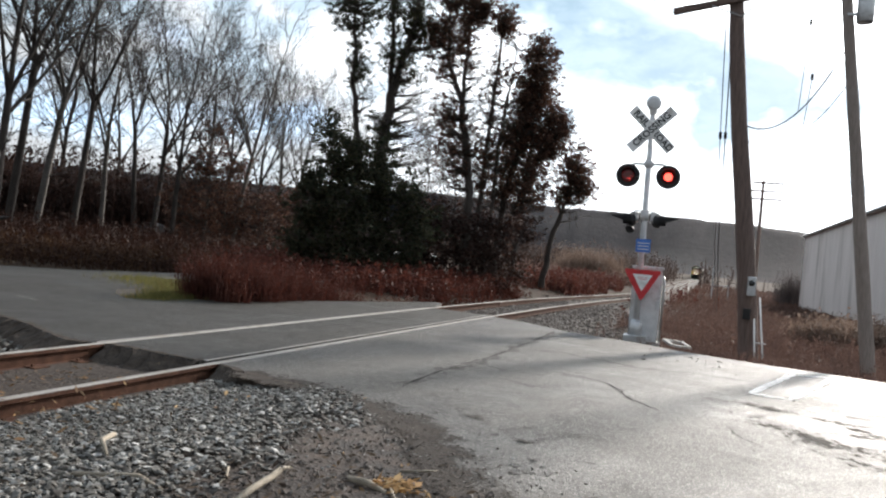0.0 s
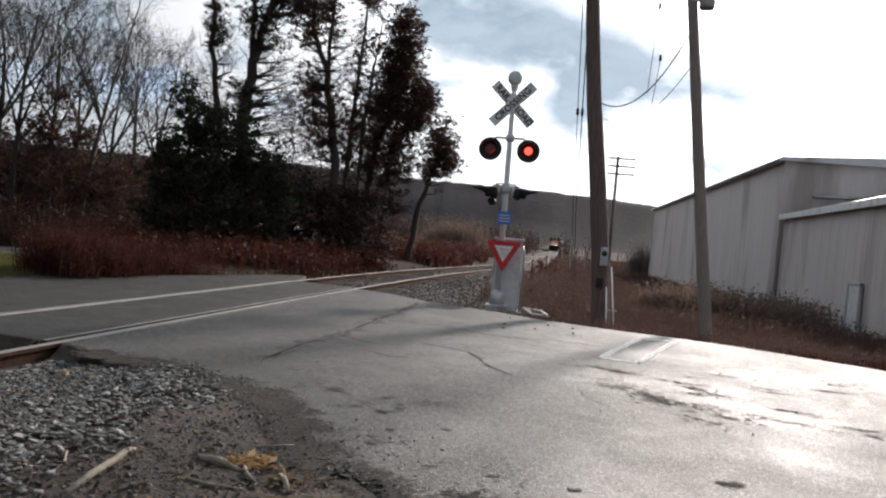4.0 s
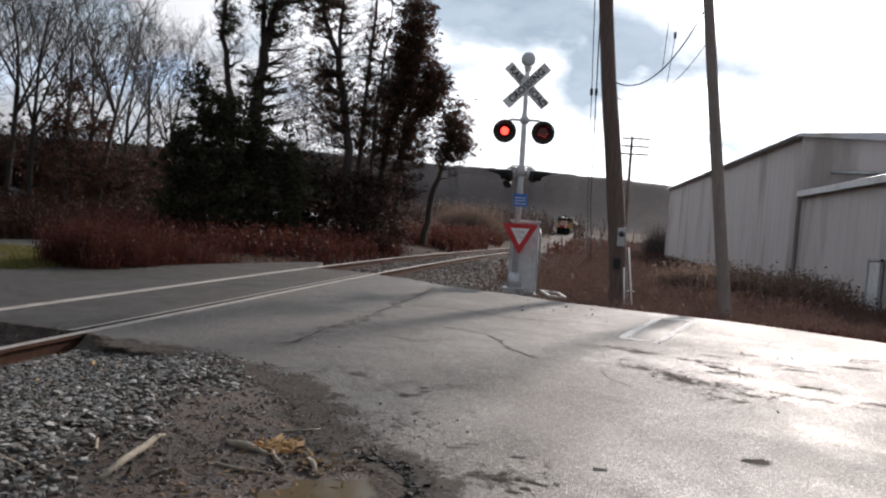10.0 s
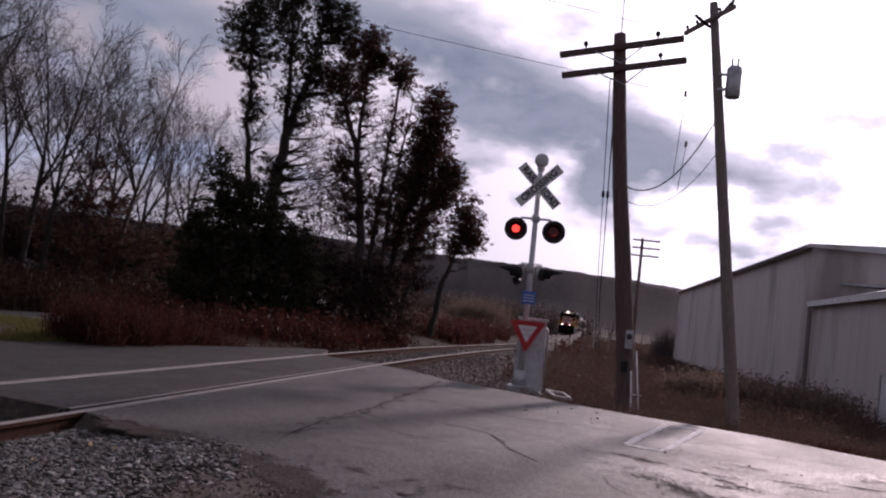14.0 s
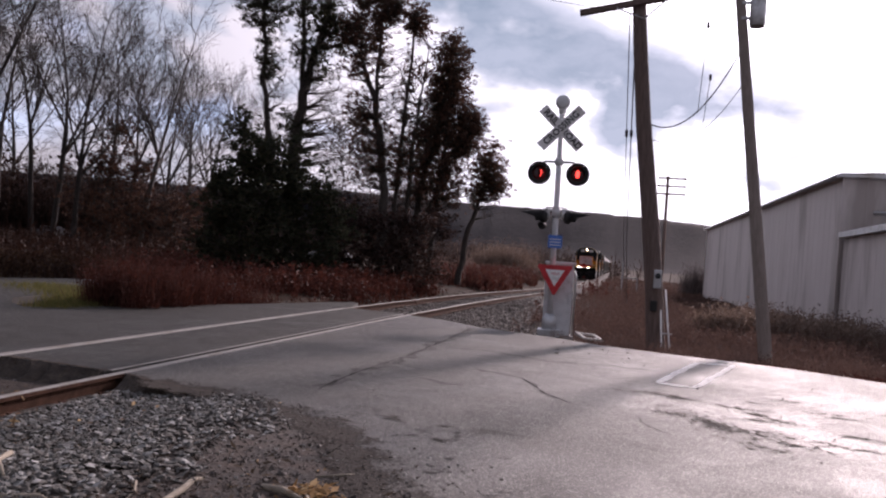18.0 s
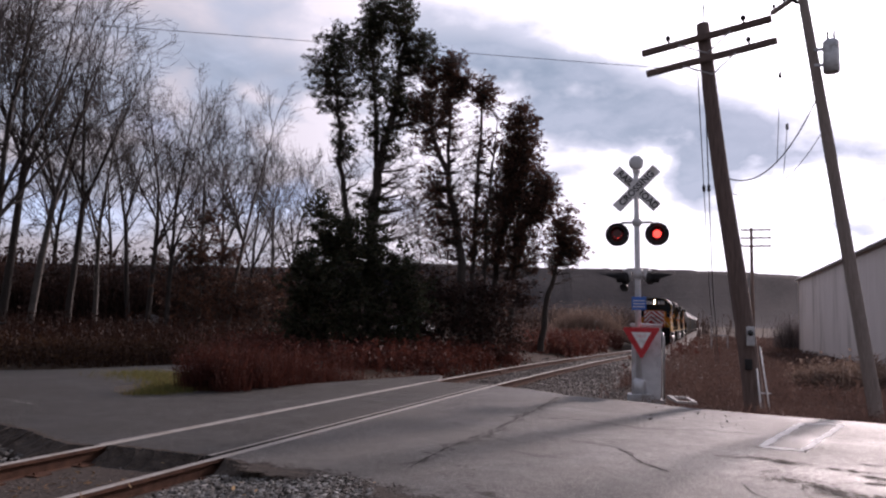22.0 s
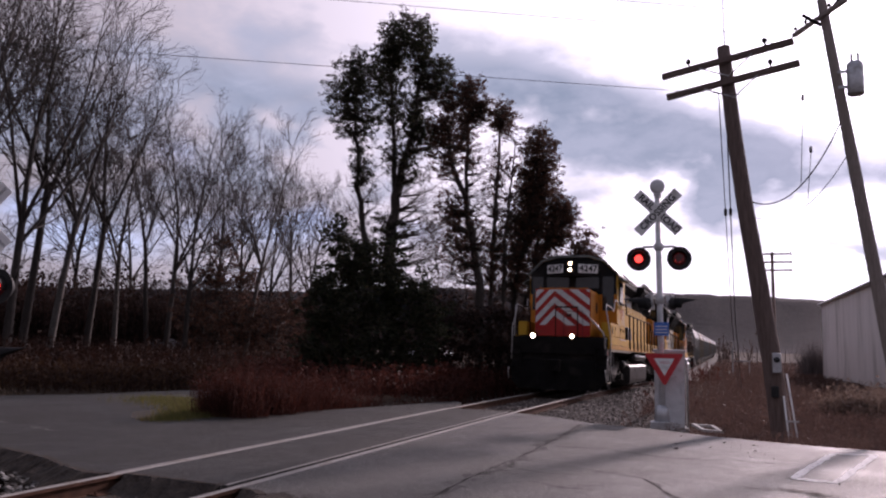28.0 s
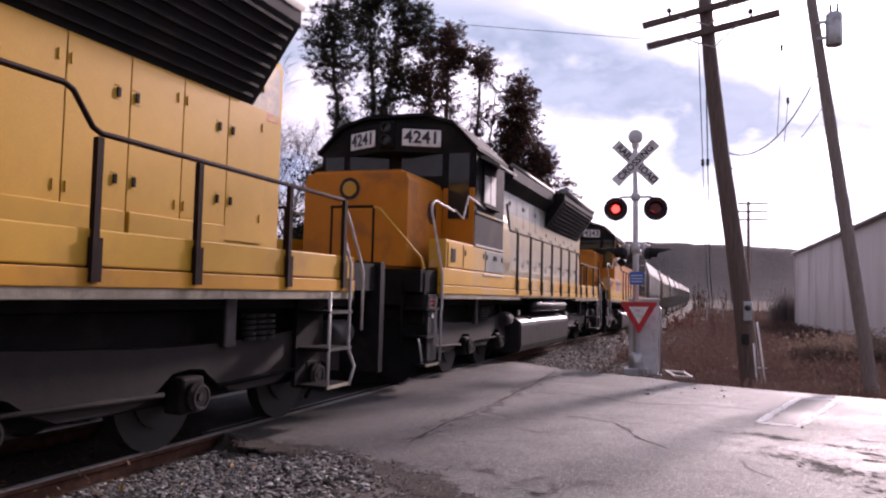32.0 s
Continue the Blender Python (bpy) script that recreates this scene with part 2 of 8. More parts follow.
GRASS_SOIL = material("grassy_soil", (0.024, 0.016, 0.011), (0.045, 0.030, 0.020), 1.2, 0.9, bump=0.8, grain=30, stain=(0.042, 0.024, 0.017), stain_scale=0.25, depth=0.03, spec=0.05)
MUD = material("mud", (0.032, 0.026, 0.022), (0.065, 0.052, 0.042), 7, 0.9, bump=0.7, grain=50, spec=0.12)
BALLAST = material("ballast_bed", (0.026, 0.020, 0.017), (0.06, 0.048, 0.040), 22, 0.9, bump=1.0, grain=28, stain=(0.05, 0.04, 0.032), stain_scale=1.3, depth=0.03, spec=0.2)
RAIL_TOP = material("worn_rail_head", (0.20, 0.19, 0.175), (0.28, 0.265, 0.25), 20, 0.75, metal=0.2, bump=0.15, grain=120, stain=(0.19, 0.165, 0.14), stain_scale=3, spec=0.3)
RUST = material("rusty_steel", (0.045, 0.022, 0.015), (0.085, 0.043, 0.028), 9, 0.9, bump=0.5, grain=80, spec=0.1)
TIE = material("weathered_tie", (0.07, 0.055, 0.045), (0.14, 0.115, 0.095), 5, 0.9, bump=0.8, grain=60, stretch=(1, 6, 6), rand=0.5)
POLE_WOOD = material("pole_wood", (0.10, 0.068, 0.058), (0.19, 0.135, 0.115), 5, 0.85, bump=0.8, grain=45, stretch=(7, 7, 0.6), depth=0.02)
GREY_WOOD = material("grey_pole_wood", (0.24, 0.195, 0.17), (0.36, 0.30, 0.265), 5, 0.85, bump=0.8, grain=45, stretch=(7, 7, 0.6), depth=0.02)
GALV = material("galvanised_steel", (0.42, 0.43, 0.44), (0.56, 0.57, 0.58), 6, 0.45, metal=0.75, bump=0.1, stain=(0.3, 0.28, 0.26), stain_scale=2)
ALU_PAINT = material("aluminium_paint", (0.52, 0.53, 0.54), (0.66, 0.67, 0.68), 5, 0.5, metal=0.2, bump=0.12, stain=(0.36, 0.33, 0.3), stain_scale=2.2)
BLACK_STEEL = material("black_steel", (0.012, 0.012, 0.013), (0.028, 0.027, 0.026), 8, 0.62, bump=0.15, spec=0.3)
SIGN_WHITE = material("sign_white", (0.70, 0.70, 0.69), (0.80, 0.80, 0.79), 4, 0.5, bump=0.05, stain=(0.55, 0.53, 0.5), stain_scale=3)
SIGN_RED = material("sign_red", (0.42, 0.015, 0.02), (0.55, 0.03, 0.035), 6, 0.45, bump=0.05)
SIGN_BLUE = material("sign_blue", (0.03, 0.12, 0.42), (0.05, 0.17, 0.52), 6, 0.45, bump=0.05)
SIGN_BLACK = material("sign_black", (0.012, 0.012, 0.012), (0.025, 0.025, 0.025), 6, 0.6, bump=0.05)
LENS_DARK = material("dark_red_lens", (0.05, 0.006, 0.007), (0.08, 0.01, 0.011), 12, 0.18, bump=0.1, grain=120)
LAMP_RED = glowing("lit_red_lens", (1.0, 0.055, 0.035), 2.6)
LAMP_WARM = glowing("lit_headlight", (1.0, 0.86, 0.60), 90.0)
CONCRETE = material("concrete", (0.34, 0.33, 0.31), (0.48, 0.465, 0.44), 5, 0.85, bump=0.4, grain=60, stain=(0.22, 0.2, 0.18), stain_scale=2)
WALL_METAL = material("painted_wall_metal", (0.60, 0.53, 0.50), (0.68, 0.61, 0.58), 0.8, 0.6, bump=0.1, stain=(0.36, 0.31, 0.28), stain_scale=0.3, stretch=(1, 1, 0.25))
ROOF_METAL = material("roof_metal", (0.55, 0.56, 0.58), (0.68, 0.69, 0.70), 0.6, 0.4, metal=0.4, bump=0.1, stain=(0.4, 0.36, 0.32), stain_scale=0.4)
BARK = material("grey_bark", (0.022, 0.017, 0.014), (0.048, 0.039, 0.034), 5, 0.9, bump=0.9, grain=25, stretch=(4, 4, 0.7), depth=0.02)
PALE_BARK = material("pale_bark", (0.050, 0.043, 0.038), (0.105, 0.094, 0.083), 4, 0.85, bump=0.7, grain=22, stain=(0.09, 0.08, 0.07), stain_scale=2, stretch=(1, 1, 2.5))
DARK_BARK = material("dark_bark", (0.028, 0.022, 0.019), (0.06, 0.048, 0.04), 5, 0.92, bump=0.9, grain=25, stretch=(4, 4, 0.7), depth=0.02)
NEEDLES = leaf_material("cedar_foliage", (0.017, 0.023, 0.014), (0.036, 0.042, 0.023), (0.062, 0.052, 0.03))
RUSSET = leaf_material("russet_foliage", (0.042, 0.023, 0.018), (0.085, 0.043, 0.031), (0.145, 0.075, 0.050))
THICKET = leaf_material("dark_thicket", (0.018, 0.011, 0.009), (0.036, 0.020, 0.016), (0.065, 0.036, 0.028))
BRUSH = leaf_material("dry_brush", (0.034, 0.0105, 0.0075), (0.062, 0.019, 0.0135), (0.098, 0.034, 0.024))
SCRUB = leaf_material("brown_scrub", (0.080, 0.048, 0.040), (0.11, 0.068, 0.056), (0.15, 0.096, 0.078))
SEED = leaf_material("seed_heads", (0.12, 0.08, 0.062), (0.19, 0.135, 0.105), (0.28, 0.215, 0.175))
RED_BRUSH = leaf_material("red_brush", (0.060, 0.019, 0.015), (0.088, 0.030, 0.023), (0.12, 0.060, 0.044))
WEEDS = leaf_material("dry_weeds", (0.07, 0.05, 0.032), (0.13, 0.092, 0.06), (0.22, 0.165, 0.115))
LAWN = leaf_material("lawn", (0.07, 0.075, 0.025), (0.115, 0.115, 0.035), (0.20, 0.16, 0.06))
HUSK = leaf_material("corn_husk", (0.24, 0.13, 0.05), (0.40, 0.24, 0.10), (0.55, 0.38, 0.19))
TWIG = material("bleached_wood", (0.20, 0.165, 0.12), (0.33, 0.285, 0.22), 14, 0.85, bump=0.5, grain=60, stretch=(1, 1, 5))
LEAF_LITTER = leaf_material("leaf_litter", (0.09, 0.055, 0.03), (0.17, 0.10, 0.05), (0.28, 0.18, 0.09))
WASH_MUD = material("washed_mud", (0.032, 0.025, 0.02), (0.072, 0.056, 0.044), 9, 0.85, bump=1.0, grain=34, depth=0.02, spec=0.2)
WATER = water_material()
HILL = None


# ---- small mesh helpers ----
def mesh_of(name, bm, mat, smooth=False):
    me = bpy.data.meshes.new(name)
    bm.to_mesh(me)
    bm.free()
    for m in mat if isinstance(mat, (list, tuple)) else (mat,):
        me.materials.append(m)
    if smooth:
        for p in me.polygons:
            p.use_smooth = True
    return me


def part(name, bm, mat, parent=None, label="", at=None, smooth=False):
    """One mesh object, under a thing or a part."""
    ob = new(name, mesh_of(name, bm, mat, smooth))
    if parent is not None:
        ob.parent = parent
    if at is not None:
        ob.matrix_basis = at
    if label:
        ob["label"] = label
    return ob


def again(name, data, parent, at):
    """A further piece on the same mesh."""
    ob = new(name, data)
    ob.parent, ob.matrix_basis = parent, at
    return ob


def thing(name, at=None, label="", category="", group="", kind=""):
    ob = new(name)
    ob.empty_display_size = 0.2
    if at is not None:
        ob.matrix_basis = at
    return tagged(ob, label, category, group, kind)


def box(bm, x0, x1, y0, y1, z0, z1, bevel=0.0, mi=0):
    vs = [bm.verts.new(p) for p in ((x0, y0, z0), (x1, y0, z0), (x1, y1, z0), (x0, y1, z0), (x0, y0, z1), (x1, y0, z1), (x1, y1, z1), (x0, y1, z1))]
    fs = [bm.faces.new([vs[i] for i in q]) for q in ((3, 2, 1, 0), (4, 5, 6, 7), (0, 1, 5, 4), (1, 2, 6, 5), (2, 3, 7, 6), (3, 0, 4, 7))]
    for f in fs:
        f.material_index = mi
    if bevel:
        edges = list({e for f in fs for e in f.edges})
        bmesh.ops.bevel(bm, geom=edges, offset=bevel, segments=2, profile=0.5, affect="EDGES")
    return bm


def boxes(*rows, bevel=0.0):
    bm = bmesh.new()
    for r in rows:
        box(bm, *r, bevel=bevel)
    return bm


def tube(bm, points, radii, sides=8, cap=True, mi=0):
    """A round bar along the points; radii: one, or one for each point."""
    pts = [Vector(p) for p in points]
    rr = [radii] * len(pts) if isinstance(radii, (int, float)) else radii
    rings = []
    side = None
    for i, p in enumerate(pts):
        d = (pts[min(i + 1, len(pts) - 1)] - pts[max(i - 1, 0)]).normalized()
        if side is None:
            side = d.orthogonal().normalized()
        else:
            side = (side - d * side.dot(d))
            side = side.normalized() if side.length > 1e-6 else d.orthogonal().normalized()
        other = d.cross(side)
        rings.append([bm.verts.new(p + (side * math.cos(a) + other * math.sin(a)) * rr[i]) for a in (2 * math.pi * k / sides for k in range(sides))])
    for a, b in zip(rings, rings[1:]):
        for k in range(sides):
            f = bm.faces.new((a[k], a[(k + 1) % sides], b[(k + 1) % sides], b[k]))
            f.material_index, f.smooth = mi, True
    if cap:
        bm.faces.new(rings[0][::-1]).material_index = mi
        bm.faces.new(rings[-1]).material_index = mi
    return bm


def prism(bm, outline, depth, axis="y", at=0.0, mi=0):
    """An outline of (a, b) drawn out along an axis: y: (x, z), x: (y, z), z: (x, y)."""
    def place(a, b, d):
        return {"y": (a, d, b), "x": (d, a, b), "z": (a, b, d)}[axis]
    front = [bm.verts.new(place(a, b, at)) for a, b in outline]
    back = [bm.verts.new(place(a, b, at + depth)) for a, b in outline]
    n = len(outline)
    fs = [bm.faces.new(front), bm.faces.new(back[::-1])]
    fs += [bm.faces.new((front[i], back[i], back[(i + 1) % n], front[(i + 1) % n])) for i in range(n)]
    for f in fs:
        f.material_index = mi
    bmesh.ops.recalc_face_normals(bm, faces=fs)
    return bm


def disc(bm, c, r, normal, depth, sides=24, mi=0, dome=0.0):
    """A round plate, its front at c."""
    n = Vector(normal).normalized()
    a = n.orthogonal().normalized()
    b = n.cross(a)
    c = Vector(c)
    ring = lambda rad, off: [bm.verts.new(c + n * off + (a * math.cos(t) + b * math.sin(t)) * rad) for t in (2 * math.pi * k / sides for k in range(sides))]
    r0, r1 = ring(r, -depth), ring(r, 0.0)
    fs = [bm.faces.new(r0[::-1])]
    fs += [bm.faces.new((r0[k], r0[(k + 1) % sides], r1[(k + 1) % sides], r1[k])) for k in range(sides)]
    if dome:
        r2 = ring(r * 0.7, dome * 0.7)
        top = bm.verts.new(c + n * dome)
        fs += [bm.faces.new((r1[k], r1[(k + 1) % sides], r2[(k + 1) % sides], r2[k])) for k in range(sides)]
        fs += [bm.faces.new((r2[k], r2[(k + 1) % sides], top)) for k in range(sides)]
    else:
        fs.append(bm.faces.new(r1))
    for f in fs:
        f.material_index = mi
    return bm


def lettering(name, text, size, mat, parent, at, depth=0.003, spread=1.0, bold=0.0):
    """Raised letters as a mesh."""
    cu = bpy.data.curves.new(name, "FONT")
    cu.body, cu.size, cu.extrude, cu.align_x, cu.align_y, cu.space_character = text, size, depth, "CENTER", "CENTER", spread
    cu.offset = bold
    ob = bpy.data.objects.new(name, cu)
    me = bpy.data.meshes.new_from_object(ob)
    bpy.data.objects.remove(ob)
    me.materials.clear()
    me.materials.append(mat)
    res = new(name, me)
    res.parent, res.matrix_basis = parent, at
    return res


def sheet(name, outline, z, mat, parent=None, thick=0.0, cuts=0):
    """A flat patch with an outline of (x, y)."""
    bm = bmesh.new()
    if thick:
        prism(bm, outline, thick, "z", z - thick)
    else:
        bm.faces.new([bm.verts.new((x, y, z)) for x, y in outline])
    bmesh.ops.triangulate(bm, faces=bm.faces[:])
    return part(name, bm, mat, parent)


TRACK_X, CURVE, CURVE_END = -0.752, TRACK_BEND, 60.0


def track_shift(y):
    """How far the track has bent to the west."""
    return CURVE * y * y * (y > 0) if y < CURVE_END else CURVE * CURVE_END**2 + 2 * CURVE * CURVE_END * (y - CURVE_END)


def track_z(y):
    """The line falls gently away from the crossing."""
    u = min(max((y - 14.0) / 60.0, 0.0), 1.0)
    return -TRACK_DROP * u * u * (3 - 2 * u)


def on_track(y, length):
    """The pose of a car whose front stands at y."""
    a = Vector((TRACK_X - track_shift(y), y, track_z(y)))
    b = Vector((TRACK_X - track_shift(y + length), y + length, track_z(y + length)))
    d = b - a
    return Matrix.Translation(a) @ Euler((math.asin(d.z / d.length), 0, math.atan2(-d.x, d.y))).to_matrix().to_4x4()




# ---- the ground, the road and the line ----
def ground_z(x, y):
    z = -0.16 + track_z(y) * 0.8
    z += 0.05 * noise.noise(Vector((x * 0.25, y * 0.25, 0.0))) + 0.02 * noise.noise(Vector((x * 1.3, y * 1.3, 4.0)))
    if x > 2.0 and y > 14.0:                     # shallow ditch beyond the road
        z -= 0.35 * min(1.0, (y - 14.0) / 3.0) * min(1.0, (x - 2.0) / 2.0)
    u = x + 0.75 + track_shift(y)
    if abs(u) < 3.2:                             # under the line
        z -= 0.5 * min(1.0, (3.2 - abs(u)) / 0.8)
    if x < -9:
        z += min(1.0, (-9 - x) / 30.0) * 0.5
    return z


def ground_mesh():
    ax = [-2500, -1200, -600, -300, -150, -90, -60, -45, -35] + [-28 + 1.0 * i for i in range(24)] + [-4 + 0.4 * i for i in range(45)] + [14 + 1.5 * i for i in range(14)] + [36, 45, 60, 90, 150, 300, 600, 1200, 2500]
    ay = [-2500, -1000, -400, -150, -60, -30, -15, -8, -4] + [-2 + 0.4 * i for i in range(56)] + [20.5 + 1.5 * i for i in range(34)] + [73, 80, 90, 105, 130, 170, 230, 320, 450, 700, 1200, 2500]
    bm = bmesh.new()
    rows = [[bm.verts.new((x, y, ground_z(x, y))) for x in ax] for y in ay]
    for a, b in zip(rows, rows[1:]):
        for i in range(len(ax) - 1):
            bm.faces.new((a[i], a[i + 1], b[i + 1], b[i]))
    return bm


tagged(part("ground", ground_mesh(), GRASS_SOIL, smooth=True), "brown autumn soil with dead grass", "ground", kind="structure")


def slot(x, y0, y1, n=8):
    """Points along the line at an offset x from the near rail."""
    return [(x - track_shift(y0 + (y1 - y0) * i / n), y0 + (y1 - y0) * i / n) for i in range(n + 1)]


road = thing("road", None, "damp worn asphalt road over the level crossing", "road", kind="structure")
EAST = [(0.9, 6.18), (1.3, 6.12), (1.75, 6.05), (2.0, 5.85), (2.25, 5.72), (2.5, 5.6), (2.77, 5.38), (2.95, 5.05), (3.16, 4.7), (3.3, 4.4), (3.52, 4.2), (3.72, 4.08),
        (3.92, 3.95), (4.02, 3.75), (4.1, 3.5), (4.2, 3.0), (4.15, 2.4), (4.0, 1.0), (3.8, -2.0), (3.5, -12), (40, -12), (40, 3.0), (20, 8.4), (12.5, 11.0), (9.3, 12.3), (8.2, 12.9),
        (7.3, 13.35), (6.4, 13.55), (5.6, 13.65), (4.8, 13.85), (4.0, 14.1), (3.3, 14.55), (2.6, 14.75), (1.85, 15.0), (1.3, 15.5), (0.8, 15.9)]
MIDDLE = slot(-1.462, 6.55, 16.5) + slot(-0.166, 16.4, 6.5)
WEST = [(-1.9, 6.40), (-2.4, 6.6), (-2.95, 6.88), (-3.9, 7.12), (-6.0, 7.5), (-12, 8.2), (-40, 10.5), (-40, 15.0), (-11.5, 12.2), (-10.1, 14.2), (-9.0, 18.5), (-8.2, 21.5), (-7.0, 21.5), (-6.5, 17.5), (-6.4, 14.4), (-6.15, 11.6),
        (-5.5, 10.9), (-4.9, 10.5), (-4.3, 11.9), (-3.6, 13.9), (-3.0, 15.7), (-2.6, 17.1), (-2.15, 18.3)]
def ragged(pts, upto, seed, step=0.07, amp=0.035):
    """Breaks the first edges of an outline into small bites."""
    rnd = random.Random(seed)
    res = []
    for i, (p, q) in enumerate(zip(pts, pts[1:])):
        n = max(1, int(math.hypot(q[0] - p[0], q[1] - p[1]) / step)) if i < upto else 1
        for k in range(n):
            f = k / n
            j = rnd.uniform(-amp, amp) if i < upto else 0.0
            res.append((p[0] + (q[0] - p[0]) * f + j, p[1] + (q[1] - p[1]) * f + (rnd.uniform(-amp, amp) if i < upto else 0.0)))
    return res + [pts[-1]]


EAST = ragged(EAST, 17, 3)
sheet("carriageway", slot(0.073, 16.2, 6.5) + EAST, 0.0, [ASPHALT, ASPHALT_EDGE], road, 0.24)
sheet("carriageway", MIDDLE, -0.004, [ASPHALT_DARKER, ASPHALT_EDGE], road, 0.24)
sheet("carriageway", slot(-1.593, 6.5, 17.0) + [(-1.95, 18.2)] + WEST[::-1], 0.0, [ASPHALT_DARKER, ASPHALT_EDGE], road, 0.24)
for ob in road.children:
    for p in ob.data.polygons:
        p.material_index = 0 if p.normal.z > 0.5 else 1


def ribbon(name, pts, width, z, mat, parent, seed=0, ragged=0.4, label=""):
    """A narrow uneven strip on the ground: a crack, a stain, a worn line."""
    rnd = random.Random(seed)
    bm = bmesh.new()
    cover = bm.verts.layers.float_color.new("cover")
    path = []
    for (x0, y0), (x1, y1) in zip(pts, pts[1:]):
        n = max(2, int(math.hypot(x1 - x0, y1 - y0) / 0.12))
        path += [(x0 + (x1 - x0) * i / n, y0 + (y1 - y0) * i / n) for i in range(n)]
    path.append(pts[-1])
    last = None
    for i, (x, y) in enumerate(path):
        nx, ny = path[min(i + 1, len(path) - 1)], path[max(i - 1, 0)]
        d = Vector((nx[0] - ny[0], nx[1] - ny[1])).normalized()
        j = (rnd.random() - 0.5) * width * ragged * 1.5
        w = width * (1 + ragged * (rnd.random() - 0.5) * 2) * (0.35 if i in (0, len(path) - 1) else 1) / 2
        row = []
        for o, c in ((w + j, 0.0), (w / 2 + j, 0.6), (j, 0.9), (-w / 2 + j, 0.6), (-w + j, 0.0)):
            v = bm.verts.new((x - d.y * o, y + d.x * o, z))
            v[cover] = (c, c, c, 1.0)
            row.append(v)
        if last:
            for k in range(4):
                bm.faces.new((last[k + 1], row[k + 1], row[k], last[k]))
        last = row
    return part(name, bm, mat, parent, label)


def blot(name, x, y, rx, ry, turn, z, mat, parent, seed, rough=0.45, n=26, label=""):
    """A ragged flat patch."""
    rnd = random.Random(seed)
    bm = bmesh.new()
    ph = [rnd.random() * 6.28 for _ in range(4)]
    vs = []
    for k in range(n):
        a = 2 * math.pi * k / n
        r = 1 + rough * (0.5 * math.sin(2 * a + ph[0]) + 0.35 * math.sin(3 * a + ph[1]) + 0.3 * math.sin(5 * a + ph[2]) + 0.25 * math.sin(9 * a + ph[3]))
        u, v = r * rx * math.cos(a), r * ry * math.sin(a)
        c, s = math.cos(turn), math.sin(turn)
        vs.append(bm.verts.new((x + u * c - v * s, y + u * s + v * c, z)))
    bmesh.ops.triangulate(bm, faces=[bm.faces.new(vs)])
    return part(name, bm, mat, parent, label)


def thinning(name, c1, c2, scale, fine, lo, hi, amount=1.0, stretch=(1, 1, 1), turn=0.0, rough=0.85):
    """A thin coat of dirt, broken into crumbs where its cover runs out."""
    m = bpy.data.materials.new(name)
    m.use_nodes = True
    n = Nodes(m.node_tree)
    co = n.add("ShaderNodeTexCoord").outputs["Object"]
    mp = n.add("ShaderNodeMapping", {"Vector": co, "Rotation": (0, 0, turn), "Scale": stretch}).outputs[0]
    a = n.noise(mp, scale, 6.0, 0.65, 0.3)
    b = n.noise(mp, fine, 4.0, 0.6)
    at = n.add("ShaderNodeAttribute")
    at.attribute_name = "cover"
    q = n.math("ADD", at.outputs["Fac"], n.math("ADD", n.math("MULTIPLY_ADD", a, 1.3, -0.65), n.math("MULTIPLY_ADD", b, 0.8, -0.4)))
    f = n.math("MULTIPLY", n.ramp(q, [(lo, 0.0), (hi, 1.0)]), amount)
    col = n.mix(n.ramp(b, [(0.3, 0.0), (0.7, 1.0)]), c1, c2)
    bp = n.add("ShaderNodeBump", {"Strength": 0.9, "Distance": 0.02, "Height": b})
    p = n.add("ShaderNodeBsdfPrincipled", {"Base Color": col, "Roughness": rough, "Normal": bp.outputs[0], "Specular IOR Level": 0.2})
    clear = n.add("ShaderNodeBsdfTransparent")
    x = n.add("ShaderNodeMixShader", {0: f, 1: clear.outputs[0], 2: p.outputs[0]})
    n.add("ShaderNodeOutputMaterial", {0: x.outputs[0]})
    return m


SEEP = thinning("damp_seam", (0.016, 0.015, 0.014), (0.035, 0.032, 0.029), 6.0, 40.0, 0.40, 1.1, 0.45)
CRACKS = [([(1.73, 14.6), (1.80, 13.4), (1.87, 12.3), (1.86, 11.2), (1.9, 10.1), (1.84, 8.0), (1.9, 6.9)], 0.05, 0.22), ([(2.03, 11.25), (2.84, 11.36), (3.7, 10.95), (4.46, 11.2), (5.16, 11.14)], 0.035, 0.12),
          ([(2.92, 9.41), (3.2, 9.3), (3.57, 9.12), (3.8, 8.6), (3.94, 8.25), (4.26, 7.87)], 0.04, 0.09), ([(2.0, 12.9), (2.5, 13.0), (3.0, 12.8)], 0.025, 0.06), ([(1.88, 9.2), (2.4, 8.9), (2.9, 9.0)], 0.02, 0.05),
          ([(2.5, 8.3), (2.9, 8.1), (3.3, 8.15)], 0.015, 0.05), ([(4.9, 7.6), (5.0, 7.2), (5.2, 6.95)], 0.012, 0.04)]
for k, (pts, w, seep) in enumerate(CRACKS):
    ribbon("seam", pts, seep, 0.0030, SEEP, road, k, 0.85, "damp stain along a crack")
    ribbon("crack", pts, w * 0.55, 0.0040, CRACK, road, k + 20, 0.7)
STAIN = material("oil_stain", (0.05, 0.047, 0.044), (0.075, 0.07, 0.065), 9, 0.9, bump=0.3, grain=80, spec=0.12)
